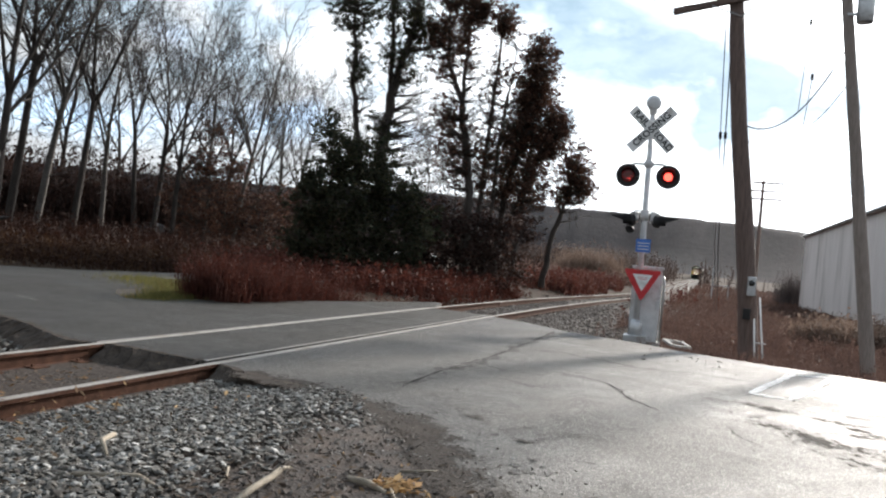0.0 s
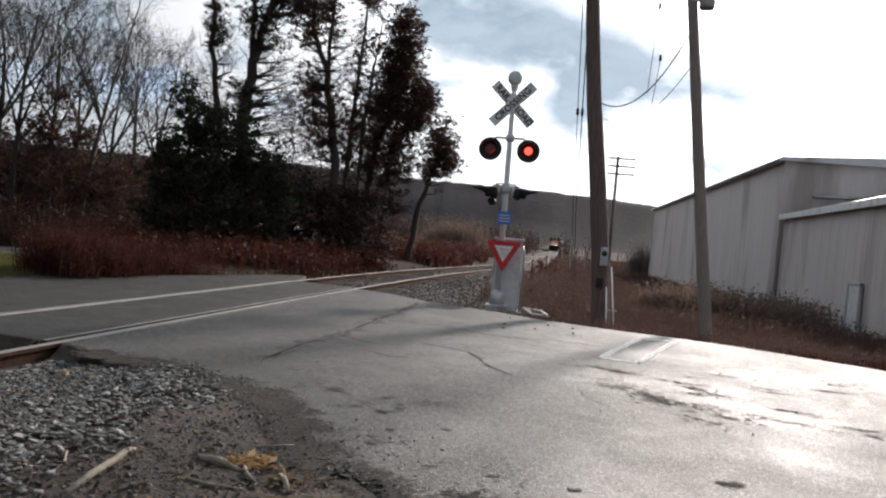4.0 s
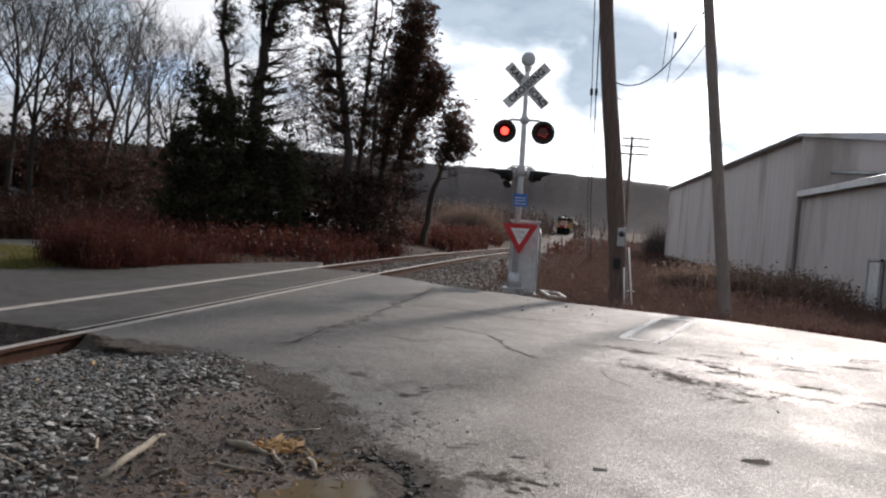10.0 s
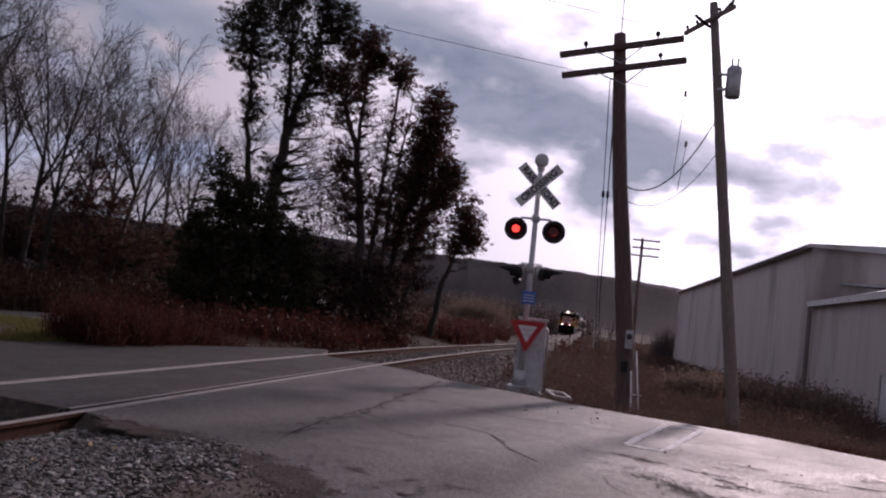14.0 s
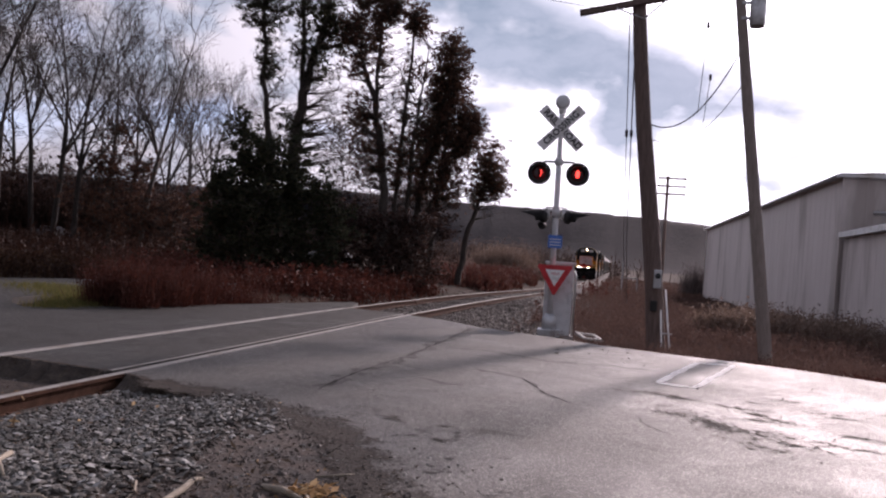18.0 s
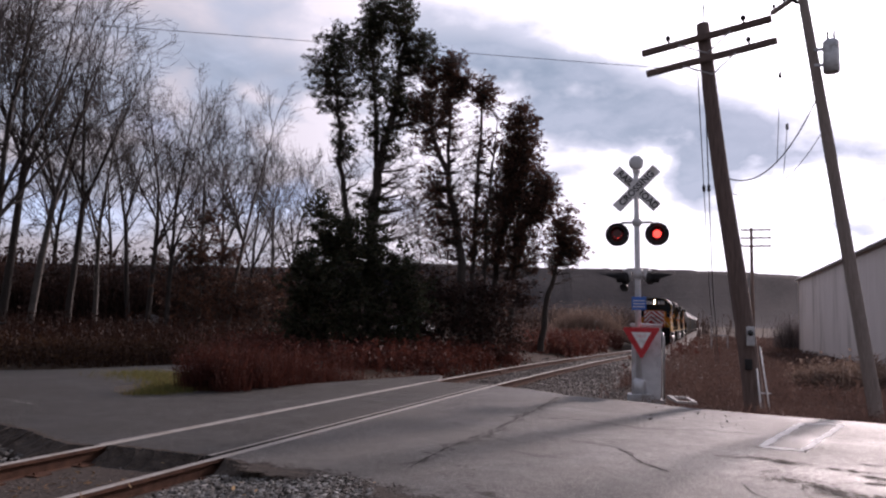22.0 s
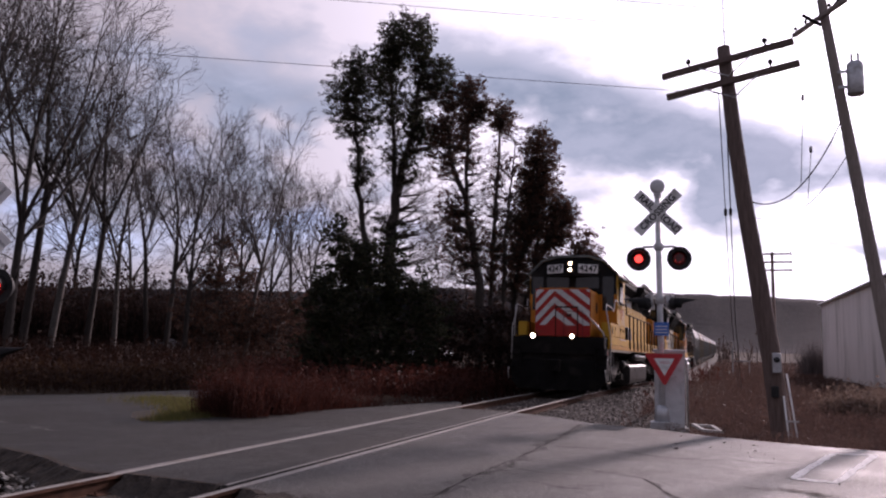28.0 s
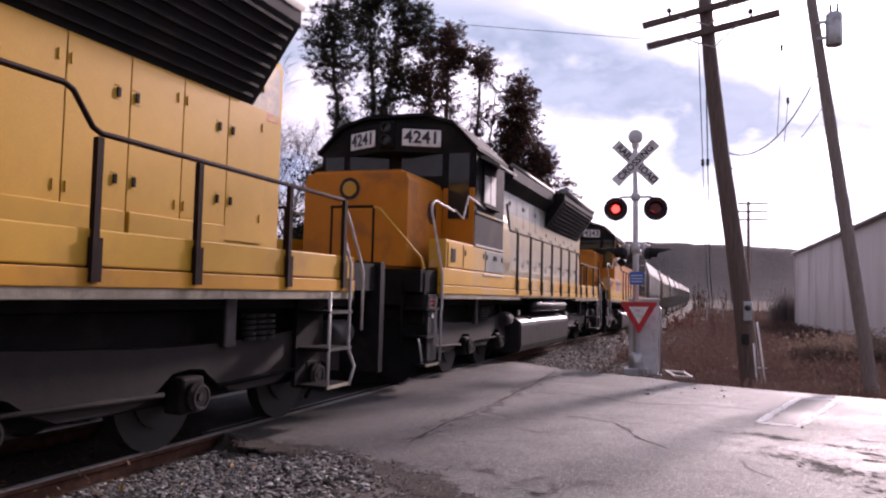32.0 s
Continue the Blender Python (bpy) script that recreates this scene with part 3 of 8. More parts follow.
MUDDY = [(5.05, 9.14, 0.40, 0.06, 0.1), (5.32, 8.3, 0.55, 0.12, -0.5), (5.64, 7.5, 0.45, 0.16, -0.7), (5.95, 6.9, 0.40, 0.10, -0.6), (6.28, 8.2, 0.40, 0.07, 0.1), (5.95, 8.8, 0.30, 0.05, 0.0),
         (7.96, 10.06, 0.35, 0.06, 0.1), (8.5, 10.6, 0.45, 0.06, 0.1), (7.5, 7.2, 0.4, 0.07, 0.0), (5.25, 8.0, 0.25, 0.10, -0.4), (5.6, 7.75, 0.3, 0.13, -0.5), (5.95, 7.55, 0.3, 0.14, -0.5), (6.25, 7.2, 0.25, 0.10, -0.7), (5.3, 9.12, 0.3, 0.05, -0.4), (6.2, 8.45, 0.3, 0.05, -0.6), (4.42, 4.06, 0.2, 0.10, -0.3), (5.87, 5.06, 0.07, 0.03, 0.0), (6.6, 7.4, 0.4, 0.07, -0.2), (6.9, 9.1, 0.3, 0.05, 0.1)]
def specks(name, spots, per, mat, parent, seed, z, label=""):
    """Many small ragged flakes round the given patches, joined."""
    rnd = random.Random(seed)
    bm = bmesh.new()
    for x, y, rx, ry, turn in spots:
        for _ in range(per):
            u, v = rnd.gauss(0, 0.6) * rx, rnd.gauss(0, 0.8) * ry
            c, s = math.cos(turn), math.sin(turn)
            px, py = x + u * c - v * s, y + u * s + v * c
            r, n, e = rnd.uniform(0.005, 0.026) * (1 if rnd.random() < 0.9 else 2.4), 9, rnd.uniform(0.2, 0.5)
            vs = []
            for k in range(n):
                a = 6.283 * k / n
                q = r * rnd.uniform(0.55, 1.25)
                g, h = q * math.cos(a), q * e * math.sin(a)
                vs.append(bm.verts.new((px + g * c - h * s, py + g * s + h * c, z + rnd.uniform(0, 0.002))))
            bm.faces.new(vs)
    ob = part(name, bm, mat, parent, label)
    ob["kind"] = "stuff"
    return ob


specks("mud_flakes", MUDDY, 105, MUD, road, 4, 0.004, "flakes of dark mud on the wet asphalt")
specks("mud_flakes", [(3.4, 5.9, 0.35, 0.12, 0.5), (3.8, 6.15, 0.3, 0.08, 0.1), (2.9, 6.2, 0.5, 0.3, 0.4), (3.6, 5.0, 0.3, 0.25, 0.0), (2.4, 6.6, 0.6, 0.3, -0.2), (4.3, 4.6, 0.5, 0.3, 0.2)], 60, STAIN, road, 5, 0.0035, "dark crumbs on the asphalt")
PAINT = material("worn_road_paint", (0.62, 0.615, 0.60), (0.74, 0.735, 0.72), 8, 0.85, bump=0.3, grain=70, stain=(0.14, 0.135, 0.125), stain_scale=9, stain_at=(0.52, 0.64), spec=0.35)
OLD_PAINT = material("old_road_paint", (0.16, 0.155, 0.145), (0.26, 0.255, 0.24), 8, 0.85, bump=0.3, grain=70, stain=(0.06, 0.055, 0.05), stain_scale=9, stain_at=(0.45, 0.6), spec=0.2)
for k, (a, b, w) in enumerate((((5.145, 10.05), (5.83, 12.85), 0.10), ((5.58, 9.95), (6.38, 12.95), 0.10), ((5.12, 10.06), (5.60, 9.94), 0.16), ((5.80, 12.80), (6.40, 12.92), 0.16))):
    ribbon("stop_line", [a, b], w, 0.005 + 0.0003 * k, PAINT, road, 6 + k, 0.2, "worn white paint")
for k, (a, b) in enumerate((((-4.9, 8.75), (-5.7, 8.95)), ((-6.3, 9.1), (-7.4, 9.4)), ((-8.2, 9.55), (-9.6, 9.9)), ((-5.6, 8.25), (-6.3, 8.4)), ((-7.2, 8.65), (-8.2, 8.85)))):
    ribbon("edge_line", [a, b], 0.055, 0.005, OLD_PAINT, road, 19 + k, 0.25, "worn white paint")

# the dirt shoulder and the puddle in the pothole
shoulder = sheet("shoulder", [(2.2, 6.05), (2.45, 5.9), (2.95, 5.5), (3.35, 4.85), (3.7, 4.38), (4.1, 4.1), (4.3, 3.55), (4.4, 3.0), (4.35, 2.4), (4.2, 1.0), (4.0, -2), (3.7, -8), (1.3, -8), (1.4, 0), (1.6, 3.4), (1.9, 4.6), (1.5, 5.6), (1.6, 6.0)], -0.003, DIRT, None, 0.5)
tagged(shoulder, "muddy gravel shoulder beside the asphalt", "ground", kind="structure")
puddle = blot("puddle", 3.70, 3.50, 0.29, 0.27, 0.2, 0.001, WATER, None, 3, 0.4, 40)
tagged(puddle, "brown muddy puddle in a pothole", "puddle", kind="structure")

def washed(name, edge, inner, outer, z, mat, parent, label):
    """Mud washed over a broken edge: a strip whose cover thins out away from it."""
    bm = bmesh.new()
    cover = bm.verts.layers.float_color.new("cover")
    path = []
    for (x0, y0), (x1, y1) in zip(edge, edge[1:]):
        n = max(1, int(math.hypot(x1 - x0, y1 - y0) / 0.06))
        path += [Vector((x0 + (x1 - x0) * i / n, y0 + (y1 - y0) * i / n, 0)) for i in range(n)]
    path.append(Vector((*edge[-1], 0)))
    last = None
    steps = [inner + (outer - inner) * k / 7 for k in range(8)]
    for i, p in enumerate(path):
        d = (path[min(i + 2, len(path) - 1)] - path[max(i - 2, 0)]).normalized()
        end = min(1.0, i / 4, (len(path) - 1 - i) / 4)
        row = []
        for k, o in enumerate(steps):
            v = bm.verts.new((p.x - d.y * o, p.y + d.x * o, z))
            c = min(1.0, k / 2) * (1 - max(0, k - 2) / 5) * end
            v[cover] = (c, c, c, 1.0)
            row.append(v)
        if last:
            for a in range(7):
                bm.faces.new((last[a], row[a], row[a + 1], last[a + 1]))
        last = row
    bmesh.ops.recalc_face_normals(bm, faces=bm.faces[:])
    for f in bm.faces:
        if f.normal.z < 0:
            f.normal_flip()
    return part(name, bm, mat, parent, label)


THIN_MUD = thinning("thin_mud", (0.014, 0.011, 0.009), (0.055, 0.043, 0.034), 4.5, 34.0, 0.50, 0.80)
washed("washed_mud", [(0.3, 6.40), (0.9, 6.22), (1.5, 6.14), (2.0, 5.88), (2.5, 5.62), (2.8, 5.35), (3.0, 5.0), (3.2, 4.65), (3.4, 4.35), (3.65, 4.15), (3.95, 3.95), (4.08, 3.6), (4.15, 3.1), (4.12, 2.5), (4.0, 1.5)],
       -0.40, 0.62, 0.0045, THIN_MUD, road, "dark mud washed over the broken asphalt edge")


def mud_patch(x, y, rx, ry, turn, mat, z, label):
    """A low patch of mud whose cover thins out from the middle."""
    bm = bmesh.new()
    cover = bm.verts.layers.float_color.new("cover")
    c, s = math.cos(turn), math.sin(turn)
    rows = []
    for i in range(9):
        row = []
        for j in range(9):
            u, v = i / 4 - 1, j / 4 - 1
            p = bm.verts.new((x + u * rx * c - v * ry * s, y + u * rx * s + v * ry * c, z))
            k = 0.72 * max(0.0, 1 - math.hypot(u, v))
            p[cover] = (k, k, k, 1.0)
            row.append(p)
        rows.append(row)
    for a, b in zip(rows, rows[1:]):
        for j in range(8):
            bm.faces.new((a[j], b[j], b[j + 1], a[j + 1]))
    return part("mud_patch", bm, mat, road, label)


STREAK = thinning("streaked_mud", (0.014, 0.012, 0.010), (0.05, 0.042, 0.034), 11.0, 60.0, 0.56, 0.66, 1.0, (0.6, 2.2, 1), 0.35)
for k, (x, y, rx, ry, turn) in enumerate(((5.62, 7.65, 1.35, 0.48, -1.12), (5.35, 9.0, 0.75, 0.30, -0.25), (6.2, 8.3, 0.6, 0.22, -0.3), (8.2, 10.3, 1.0, 0.25, 0.1), (7.4, 7.4, 0.9, 0.25, -0.1), (7.0, 8.9, 0.7, 0.2, 0.0), (8.6, 8.6, 0.8, 0.22, 0.1), (6.6, 9.7, 0.8, 0.2, -0.1), (7.7, 9.5, 0.9, 0.24, 0.0), (6.9, 7.9, 0.9, 0.26, -0.3), (8.1, 7.9, 0.8, 0.22, 0.0), (9.3, 9.7, 0.9, 0.24, 0.1), (6.2, 9.3, 0.5, 0.16, 0.0),
                                          (3.5, 5.65, 0.45, 0.16, 0.4), (4.35, 4.05, 0.42, 0.24, -0.3), (2.9, 6.15, 0.5, 0.25, -0.6), (5.86, 5.0, 0.16, 0.08, 0.0))):
    mud_patch(x, y, rx, ry, turn, STREAK, 0.0062 + 0.0001 * k, "dark flaking mud on the wet asphalt")
washed("broken_edge", [(3.60, 4.16), (3.76, 4.12), (3.94, 4.0), (4.04, 3.80), (4.09, 3.58), (4.08, 3.36), (4.0, 3.2)], -0.09, 0.09, 0.0075, thinning("broken_tar", (0.008, 0.007, 0.006), (0.022, 0.019, 0.016), 6.0, 40.0, 0.25, 0.4), road, "broken dark asphalt edge")
def earth_bank(pts, seed, reach=0.42, drop=-0.19):
    """Dark soil that slopes from the broken asphalt edge to the bed; the low side lies towards -y."""
    rnd = random.Random(seed)
    bm = bmesh.new()
    last = None
    for (x0, y0), (x1, y1) in zip(pts, pts[1:]):
        n = max(2, int(math.hypot(x1 - x0, y1 - y0) / 0.06))
        for i in range(n + 1):
            x, y = x0 + (x1 - x0) * i / n, y0 + (y1 - y0) * i / n
            wob = 0.10 * noise.noise(Vector((x * 3, y * 3, seed)))
            row = []
            for f, z in ((-0.12, 0.006), (0.02, 0.004), (0.25, -0.05), (0.6, -0.11), (1.0, drop)):
                row.append(bm.verts.new((x + rnd.uniform(-0.01, 0.01), y - (reach + wob) * f + rnd.uniform(-0.03, 0.03), z + (rnd.uniform(-0.02, 0.015) if f > 0.1 else 0.0))))
            if last:
                for a in range(4):
                    bm.faces.new((last[a], last[a + 1], row[a + 1], row[a]))
            last = row
    bmesh.ops.recalc_face_normals(bm, faces=bm.faces[:])
    return part("earth_bank", bm, WASH_MUD, road, "dark crumbled soil along the broken asphalt edge")


earth_bank([(-1.62, 6.44), (-1.9, 6.42), (-2.4, 6.62), (-2.95, 6.90), (-3.9, 7.14), (-6.0, 7.5)], 1)
earth_bank([(-1.43, 6.56), (-0.18, 6.52)], 2, 0.30)
earth_bank([(0.10, 6.48), (0.5, 6.32), (0.9, 6.20), (1.3, 6.14)], 3, 0.34, -0.13)

# the line: bed, ties, rails
line = thing("railway_track", None, "single railway line with rusty rails on grey ballast", "railway track", kind="structure")


def strip_mesh(profile, y0, y1, step):
    """A profile of (x, z) drawn along the line."""
    bm = bmesh.new()
    n = max(1, int((y1 - y0) / step))
    last = None
    for i in range(n + 1):
        y = y0 + (y1 - y0) * i / n
        dz, sh = track_z(y), track_shift(y)
        row = [bm.verts.new((x - sh, y, z + dz)) for x, z in profile]
        if last:
            for a in range(len(profile) - 1):
                bm.faces.new((last[a], last[a + 1], row[a + 1], row[a]))
        last = row
    bmesh.ops.recalc_face_normals(bm, faces=bm.faces[:])
    return bm


BED = [(-3.8, -0.85), (-2.6, -0.24), (-2.1, -0.16), (0.6, -0.16), (1.1, -0.24), (2.6, -0.85)]
for y0, y1, st in ((-40, 6.9, 1.0), (15.6, 70, 1.0), (70, 430, 8.0)):
    part("ballast_bed", strip_mesh(BED if y0 > 0 else [(-3.6, -0.75), (-2.7, -0.24), (-2.1, -0.16), (0.6, -0.14), (1.3, -0.17), (2.2, -0.10), (2.6, -0.45)], y0, y1, st), BALLAST, line, "grey ballast")
HEADP = [(-0.038, -0.007), (-0.030, 0.0), (0.030, 0.0), (0.038, -0.007)]
WEB = [(0.038, -0.007), (0.038, -0.04), (0.010, -0.055), (0.009, -0.145), (0.07, -0.165), (0.07, -0.175)]
WEBW = [(-x, z) for x, z in WEB]
for x in (0.0, -1.505):
    for y0, y1, st in ((-40, 70, 1.0), (70, 430, 8.0)):
        r = part("rail", strip_mesh([(x + a, b + 0.002) for a, b in HEADP], y0, y1, st), RAIL_TOP, line, "rail with a bright worn head")
        part("rail_web", strip_mesh([(x + a, b) for a, b in WEB], y0, y1, st), RUST, r, "rusty web")
        part("rail_foot", strip_mesh([(x + a, b) for a, b in WEBW], y0, y1, st), RUST, r, "rusty web")
for x0, x1 in ((-0.165, -0.116), (0.0415, 0.072), (-1.592, -1.5465)):
    part("flangeway_lip", strip_mesh([(x0, 0.001), (x1, 0.001)], 6.55, 16.4, 0.8), RAIL_TOP, line, "worn steel lip of the flangeway")
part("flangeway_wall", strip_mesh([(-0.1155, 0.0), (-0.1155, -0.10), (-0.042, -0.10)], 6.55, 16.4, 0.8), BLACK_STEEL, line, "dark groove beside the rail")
tie = mesh_of("tie", boxes((-1.30, 1.30, -0.115, 0.115, -0.17, 0.0), bevel=0.012), TIE)
plate = mesh_of("tie_plate", boxes((-0.16, 0.16, -0.09, 0.09, 0.0, 0.012), (0.075, 0.10, -0.06, -0.035, 0.01, 0.035), (-0.10, -0.075, 0.035, 0.06, 0.01, 0.035)), RUST)
rnd = random.Random(5)
for k in range(150):
    y = -6.0 + 0.53 * k
    if 6.4 < y < 16.4 or y > 66:
        continue
    t_ob = again("tie", tie, line, Matrix.Translation((TRACK_X - track_shift(y), y, -0.155 + track_z(y))) @ pose(0, 0, 0, 0, 0, rnd.uniform(-1.5, 1.5)))
    if y < 32:
        for s in (0.7525, -0.7525):
            again("tie_plate", plate, t_ob, pose(s, 0, 0.0))
# joint bars on the rails
bar = mesh_of("joint_bar", boxes((0.012, 0.035, -0.45, 0.45, -0.135, -0.05), bevel=0.006), RUST)
for x, y in ((0.0, 25.8), (-1.505, 22.6), (0.0, 3.2), (-1.505, 1.4)):
    again("joint_bar", bar, line, Matrix.Translation((x - track_shift(y), y, track_z(y))))

# distant wooded hills
def hill_material():
    m = bpy.data.materials.new("wooded_hill")
    m.use_nodes = True
    n = Nodes(m.node_tree)
    co = n.add("ShaderNodeTexCoord").outputs["Object"]
    tone = n.noise(co, 0.012, 8.0, 0.65)
    fine = n.noise(n.add("ShaderNodeMapping", {"Vector": co, "Scale": (1, 1, 0.5)}).outputs[0], 0.12, 5.0, 0.7)
    # tones hold the wood's own shade and the blue of distant haze
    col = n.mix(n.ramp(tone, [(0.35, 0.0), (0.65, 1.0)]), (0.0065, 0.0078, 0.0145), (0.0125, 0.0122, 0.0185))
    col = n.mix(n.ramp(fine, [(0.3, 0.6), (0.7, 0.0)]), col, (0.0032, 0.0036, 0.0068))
    b = n.add("ShaderNodeBump", {"Strength": 0.25, "Distance": 5.0, "Height": fine})
    p = n.add("ShaderNodeBsdfPrincipled", {"Base Color": col, "Roughness": 0.95, "Normal": b.outputs[0], "Specular IOR Level": 0.1})
    n.add("ShaderNodeOutputMaterial", {0: p.outputs[0]})
    return m


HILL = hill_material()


def hill_mesh(radius, a0, a1, height, seed):
    bm = bmesh.new()
    prev = None
    n = 900
    for i in range(n + 1):
        a = radians(a0 + (a1 - a0) * i / n)
        h = height(math.degrees(a)) + 1.3 * noise.noise(Vector((i * 0.31, seed, 0))) + 2.0 * noise.noise(Vector((i * 0.04, seed, 3)))
        h += 1.5 * noise.noise(Vector((i * 1.37, seed, 7)))
        row = []
        for r, f in ((0.72, -0.02), (0.80, 0.10), (0.87, 0.40), (0.935, 0.72), (0.975, 0.91), (1.0, 1.0), (1.25, 0.9)):
            j = 1 + 0.03 * noise.noise(Vector((i * 0.06, f * 5, seed)))
            row.append(bm.verts.new((4.8 - math.sin(a) * radius * r * j, math.cos(a) * radius * r * j, h * f - 2.5)))
        if prev:
            for k in range(6):
                bm.faces.new((prev[k], row[k], row[k + 1], prev[k + 1]))
        prev = row
    bmesh.ops.recalc_face_normals(bm, faces=bm.faces[:])
    return bm


def ridge(a):
    """Height of the ridge by bearing, to the left of +y."""
    pts = [(-120, 30), (-40, 36), (-14, 48), (-4, 65), (0, 68), (4, 70), (10, 71.5), (22, 74), (34, 62), (47, 57), (70, 50), (120, 40), (250, 30)]
    for (p, h), (q, k) in zip(pts, pts[1:]):
        if p <= a <= q:
            return h + (k - h) * (a - p) / (q - p)
    return 35.0


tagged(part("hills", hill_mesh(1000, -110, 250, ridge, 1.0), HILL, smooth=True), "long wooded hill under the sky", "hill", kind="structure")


# ---- the train ----
YELLOW = material("loco_yellow", (0.41, 0.218, 0.010), (0.48, 0.268, 0.022), 1.1, 0.58, bump=0.06, grain=160, stain=(0.27, 0.135, 0.03), stain_scale=0.9, stain_at=(0.54, 0.82), spec=0.2)
PALE_YELLOW = material("faded_yellow", (0.46, 0.235, 0.014), (0.54, 0.295, 0.03), 1.4, 0.55, bump=0.08, stain=(0.40, 0.3, 0.16), stain_scale=0.9, spec=0.22)
ORANGE = material("nose_orange", (0.46, 0.155, 0.008), (0.54, 0.20, 0.014), 1.6, 0.5, bump=0.08, stain=(0.3, 0.12, 0.03), stain_scale=1.2, spec=0.22)
LOCO_RED = material("loco_red", (0.33, 0.018, 0.013), (0.41, 0.033, 0.024), 2.5, 0.5, bump=0.06, stain=(0.25, 0.04, 0.03), stain_scale=2, spec=0.22)
LOCO_WHITE = material("loco_white", (0.50, 0.495, 0.475), (0.62, 0.615, 0.59), 3, 0.5, bump=0.05, stain=(0.45, 0.43, 0.4), stain_scale=2)
LOCO_BLACK = material("loco_black", (0.007, 0.0065, 0.0065), (0.014, 0.013, 0.013), 3, 0.75, bump=0.1, stain=(0.032, 0.027, 0.024), stain_scale=1, spec=0.12)
LOCO_GREY = material("loco_grey", (0.10, 0.11, 0.10), (0.17, 0.18, 0.165), 2, 0.5, bump=0.08, stain=(0.26, 0.25, 0.2), stain_scale=0.8)
SILL_ORANGE = material("sill_orange", (0.40, 0.185, 0.006), (0.48, 0.235, 0.015), 1.4, 0.58, bump=0.06, grain=160, stain=(0.24, 0.11, 0.02), stain_scale=1.1, stain_at=(0.54, 0.82), spec=0.2)
# orange paint with rust, darkened for the shade between cab and duct
SHADED_RUSTY = material("shaded_rusty_paint", (0.20, 0.058, 0.006), (0.27, 0.085, 0.010), 2.0, 0.65, bump=0.1, stain=(0.12, 0.04, 0.01), stain_scale=1.2, spec=0.15)
WORN_GREY = material("worn_primer", (0.16, 0.14, 0.12), (0.24, 0.215, 0.185), 2.2, 0.6, bump=0.1, stain=(0.52, 0.36, 0.16), stain_scale=1.5)
DEEP_RED = material("deep_red", (0.07, 0.012, 0.01), (0.11, 0.02, 0.016), 6, 0.6, bump=0.1, spec=0.2)
FADED_RED = material("faded_red_letters", (0.40, 0.13, 0.06), (0.46, 0.19, 0.09), 5, 0.6, bump=0.1, stain=(0.48, 0.26, 0.06), stain_scale=4, spec=0.2)
SILL_DUST = material("dusty_stripe", (0.17, 0.15, 0.11), (0.28, 0.25, 0.19), 3, 0.75, bump=0.1, stain=(0.09, 0.075, 0.055), stain_scale=1.5, spec=0.2)
# greasy steel, blackened further: the shade under the locomotives is in the colour
UNDER = material("greasy_shaded_steel", (0.004, 0.0035, 0.0035), (0.009, 0.008, 0.007), 5, 0.8, bump=0.3, stain=(0.022, 0.018, 0.016), stain_scale=1.4, spec=0.12)
TANK = material("tank_steel", (0.010, 0.009, 0.0085), (0.022, 0.020, 0.019), 2.5, 0.40, bump=0.12, stain=(0.010, 0.009, 0.008), stain_scale=1.2, spec=0.5)
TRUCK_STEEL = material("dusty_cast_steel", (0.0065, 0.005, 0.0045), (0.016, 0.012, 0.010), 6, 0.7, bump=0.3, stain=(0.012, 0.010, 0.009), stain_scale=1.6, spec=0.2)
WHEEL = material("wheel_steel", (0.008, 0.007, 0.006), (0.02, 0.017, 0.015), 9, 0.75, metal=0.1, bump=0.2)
RAILING = material("handrail_paint", (0.012, 0.006, 0.004), (0.028, 0.015, 0.010), 8, 0.75, bump=0.1, spec=0.1)
GRAB_WHITE = material("grab_iron_paint", (0.36, 0.345, 0.33), (0.50, 0.48, 0.46), 8, 0.5, bump=0.1)
GLASS_DARK = material("cab_glass", (0.012, 0.014, 0.016), (0.02, 0.022, 0.024), 3, 0.08, bump=0.0)
BLIND = material("window_blind", (0.50, 0.50, 0.47), (0.62, 0.62, 0.59), 3, 0.6, bump=0.1)
TARP = material("black_tarpaulin", (0.005, 0.005, 0.0055), (0.011, 0.011, 0.012), 6, 0.42, bump=0.5, grain=14, depth=0.02, spec=0.25)
HOPPER = material("hopper_grey", (0.13, 0.13, 0.12), (0.19, 0.19, 0.175), 0.9, 0.6, bump=0.1, stain=(0.24, 0.18, 0.13), stain_scale=0.5)
HOPPER_TAN = material("hopper_tan", (0.15, 0.125, 0.09), (0.20, 0.17, 0.13), 0.9, 0.6, bump=0.1, stain=(0.22, 0.15, 0.1), stain_scale=0.5)

PATCHY = material("patchy_grey_yellow", (0.20, 0.20, 0.175), (0.34, 0.33, 0.285), 1.8, 0.55, bump=0.08, stain=(0.42, 0.27, 0.06), stain_scale=0.55, stain_at=(0.44, 0.60), spec=0.2)
FADED_ORANGE = material("faded_orange", (0.42, 0.16, 0.03), (0.52, 0.23, 0.06), 1.4, 0.6, bump=0.08, stain=(0.36, 0.28, 0.18), stain_scale=0.8, spec=0.15)
STEP_GREY = material("step_panel_grey", (0.035, 0.036, 0.036), (0.06, 0.06, 0.058), 3, 0.75, bump=0.1, stain=(0.02, 0.018, 0.016), stain_scale=2, spec=0.15)
REFLECTOR = glowing("warm_reflector", (1.0, 0.74, 0.34), 1.1)
HEADLIGHT = glowing("dim_headlight", (1.0, 0.84, 0.55), 45.0)
PIECES = {}


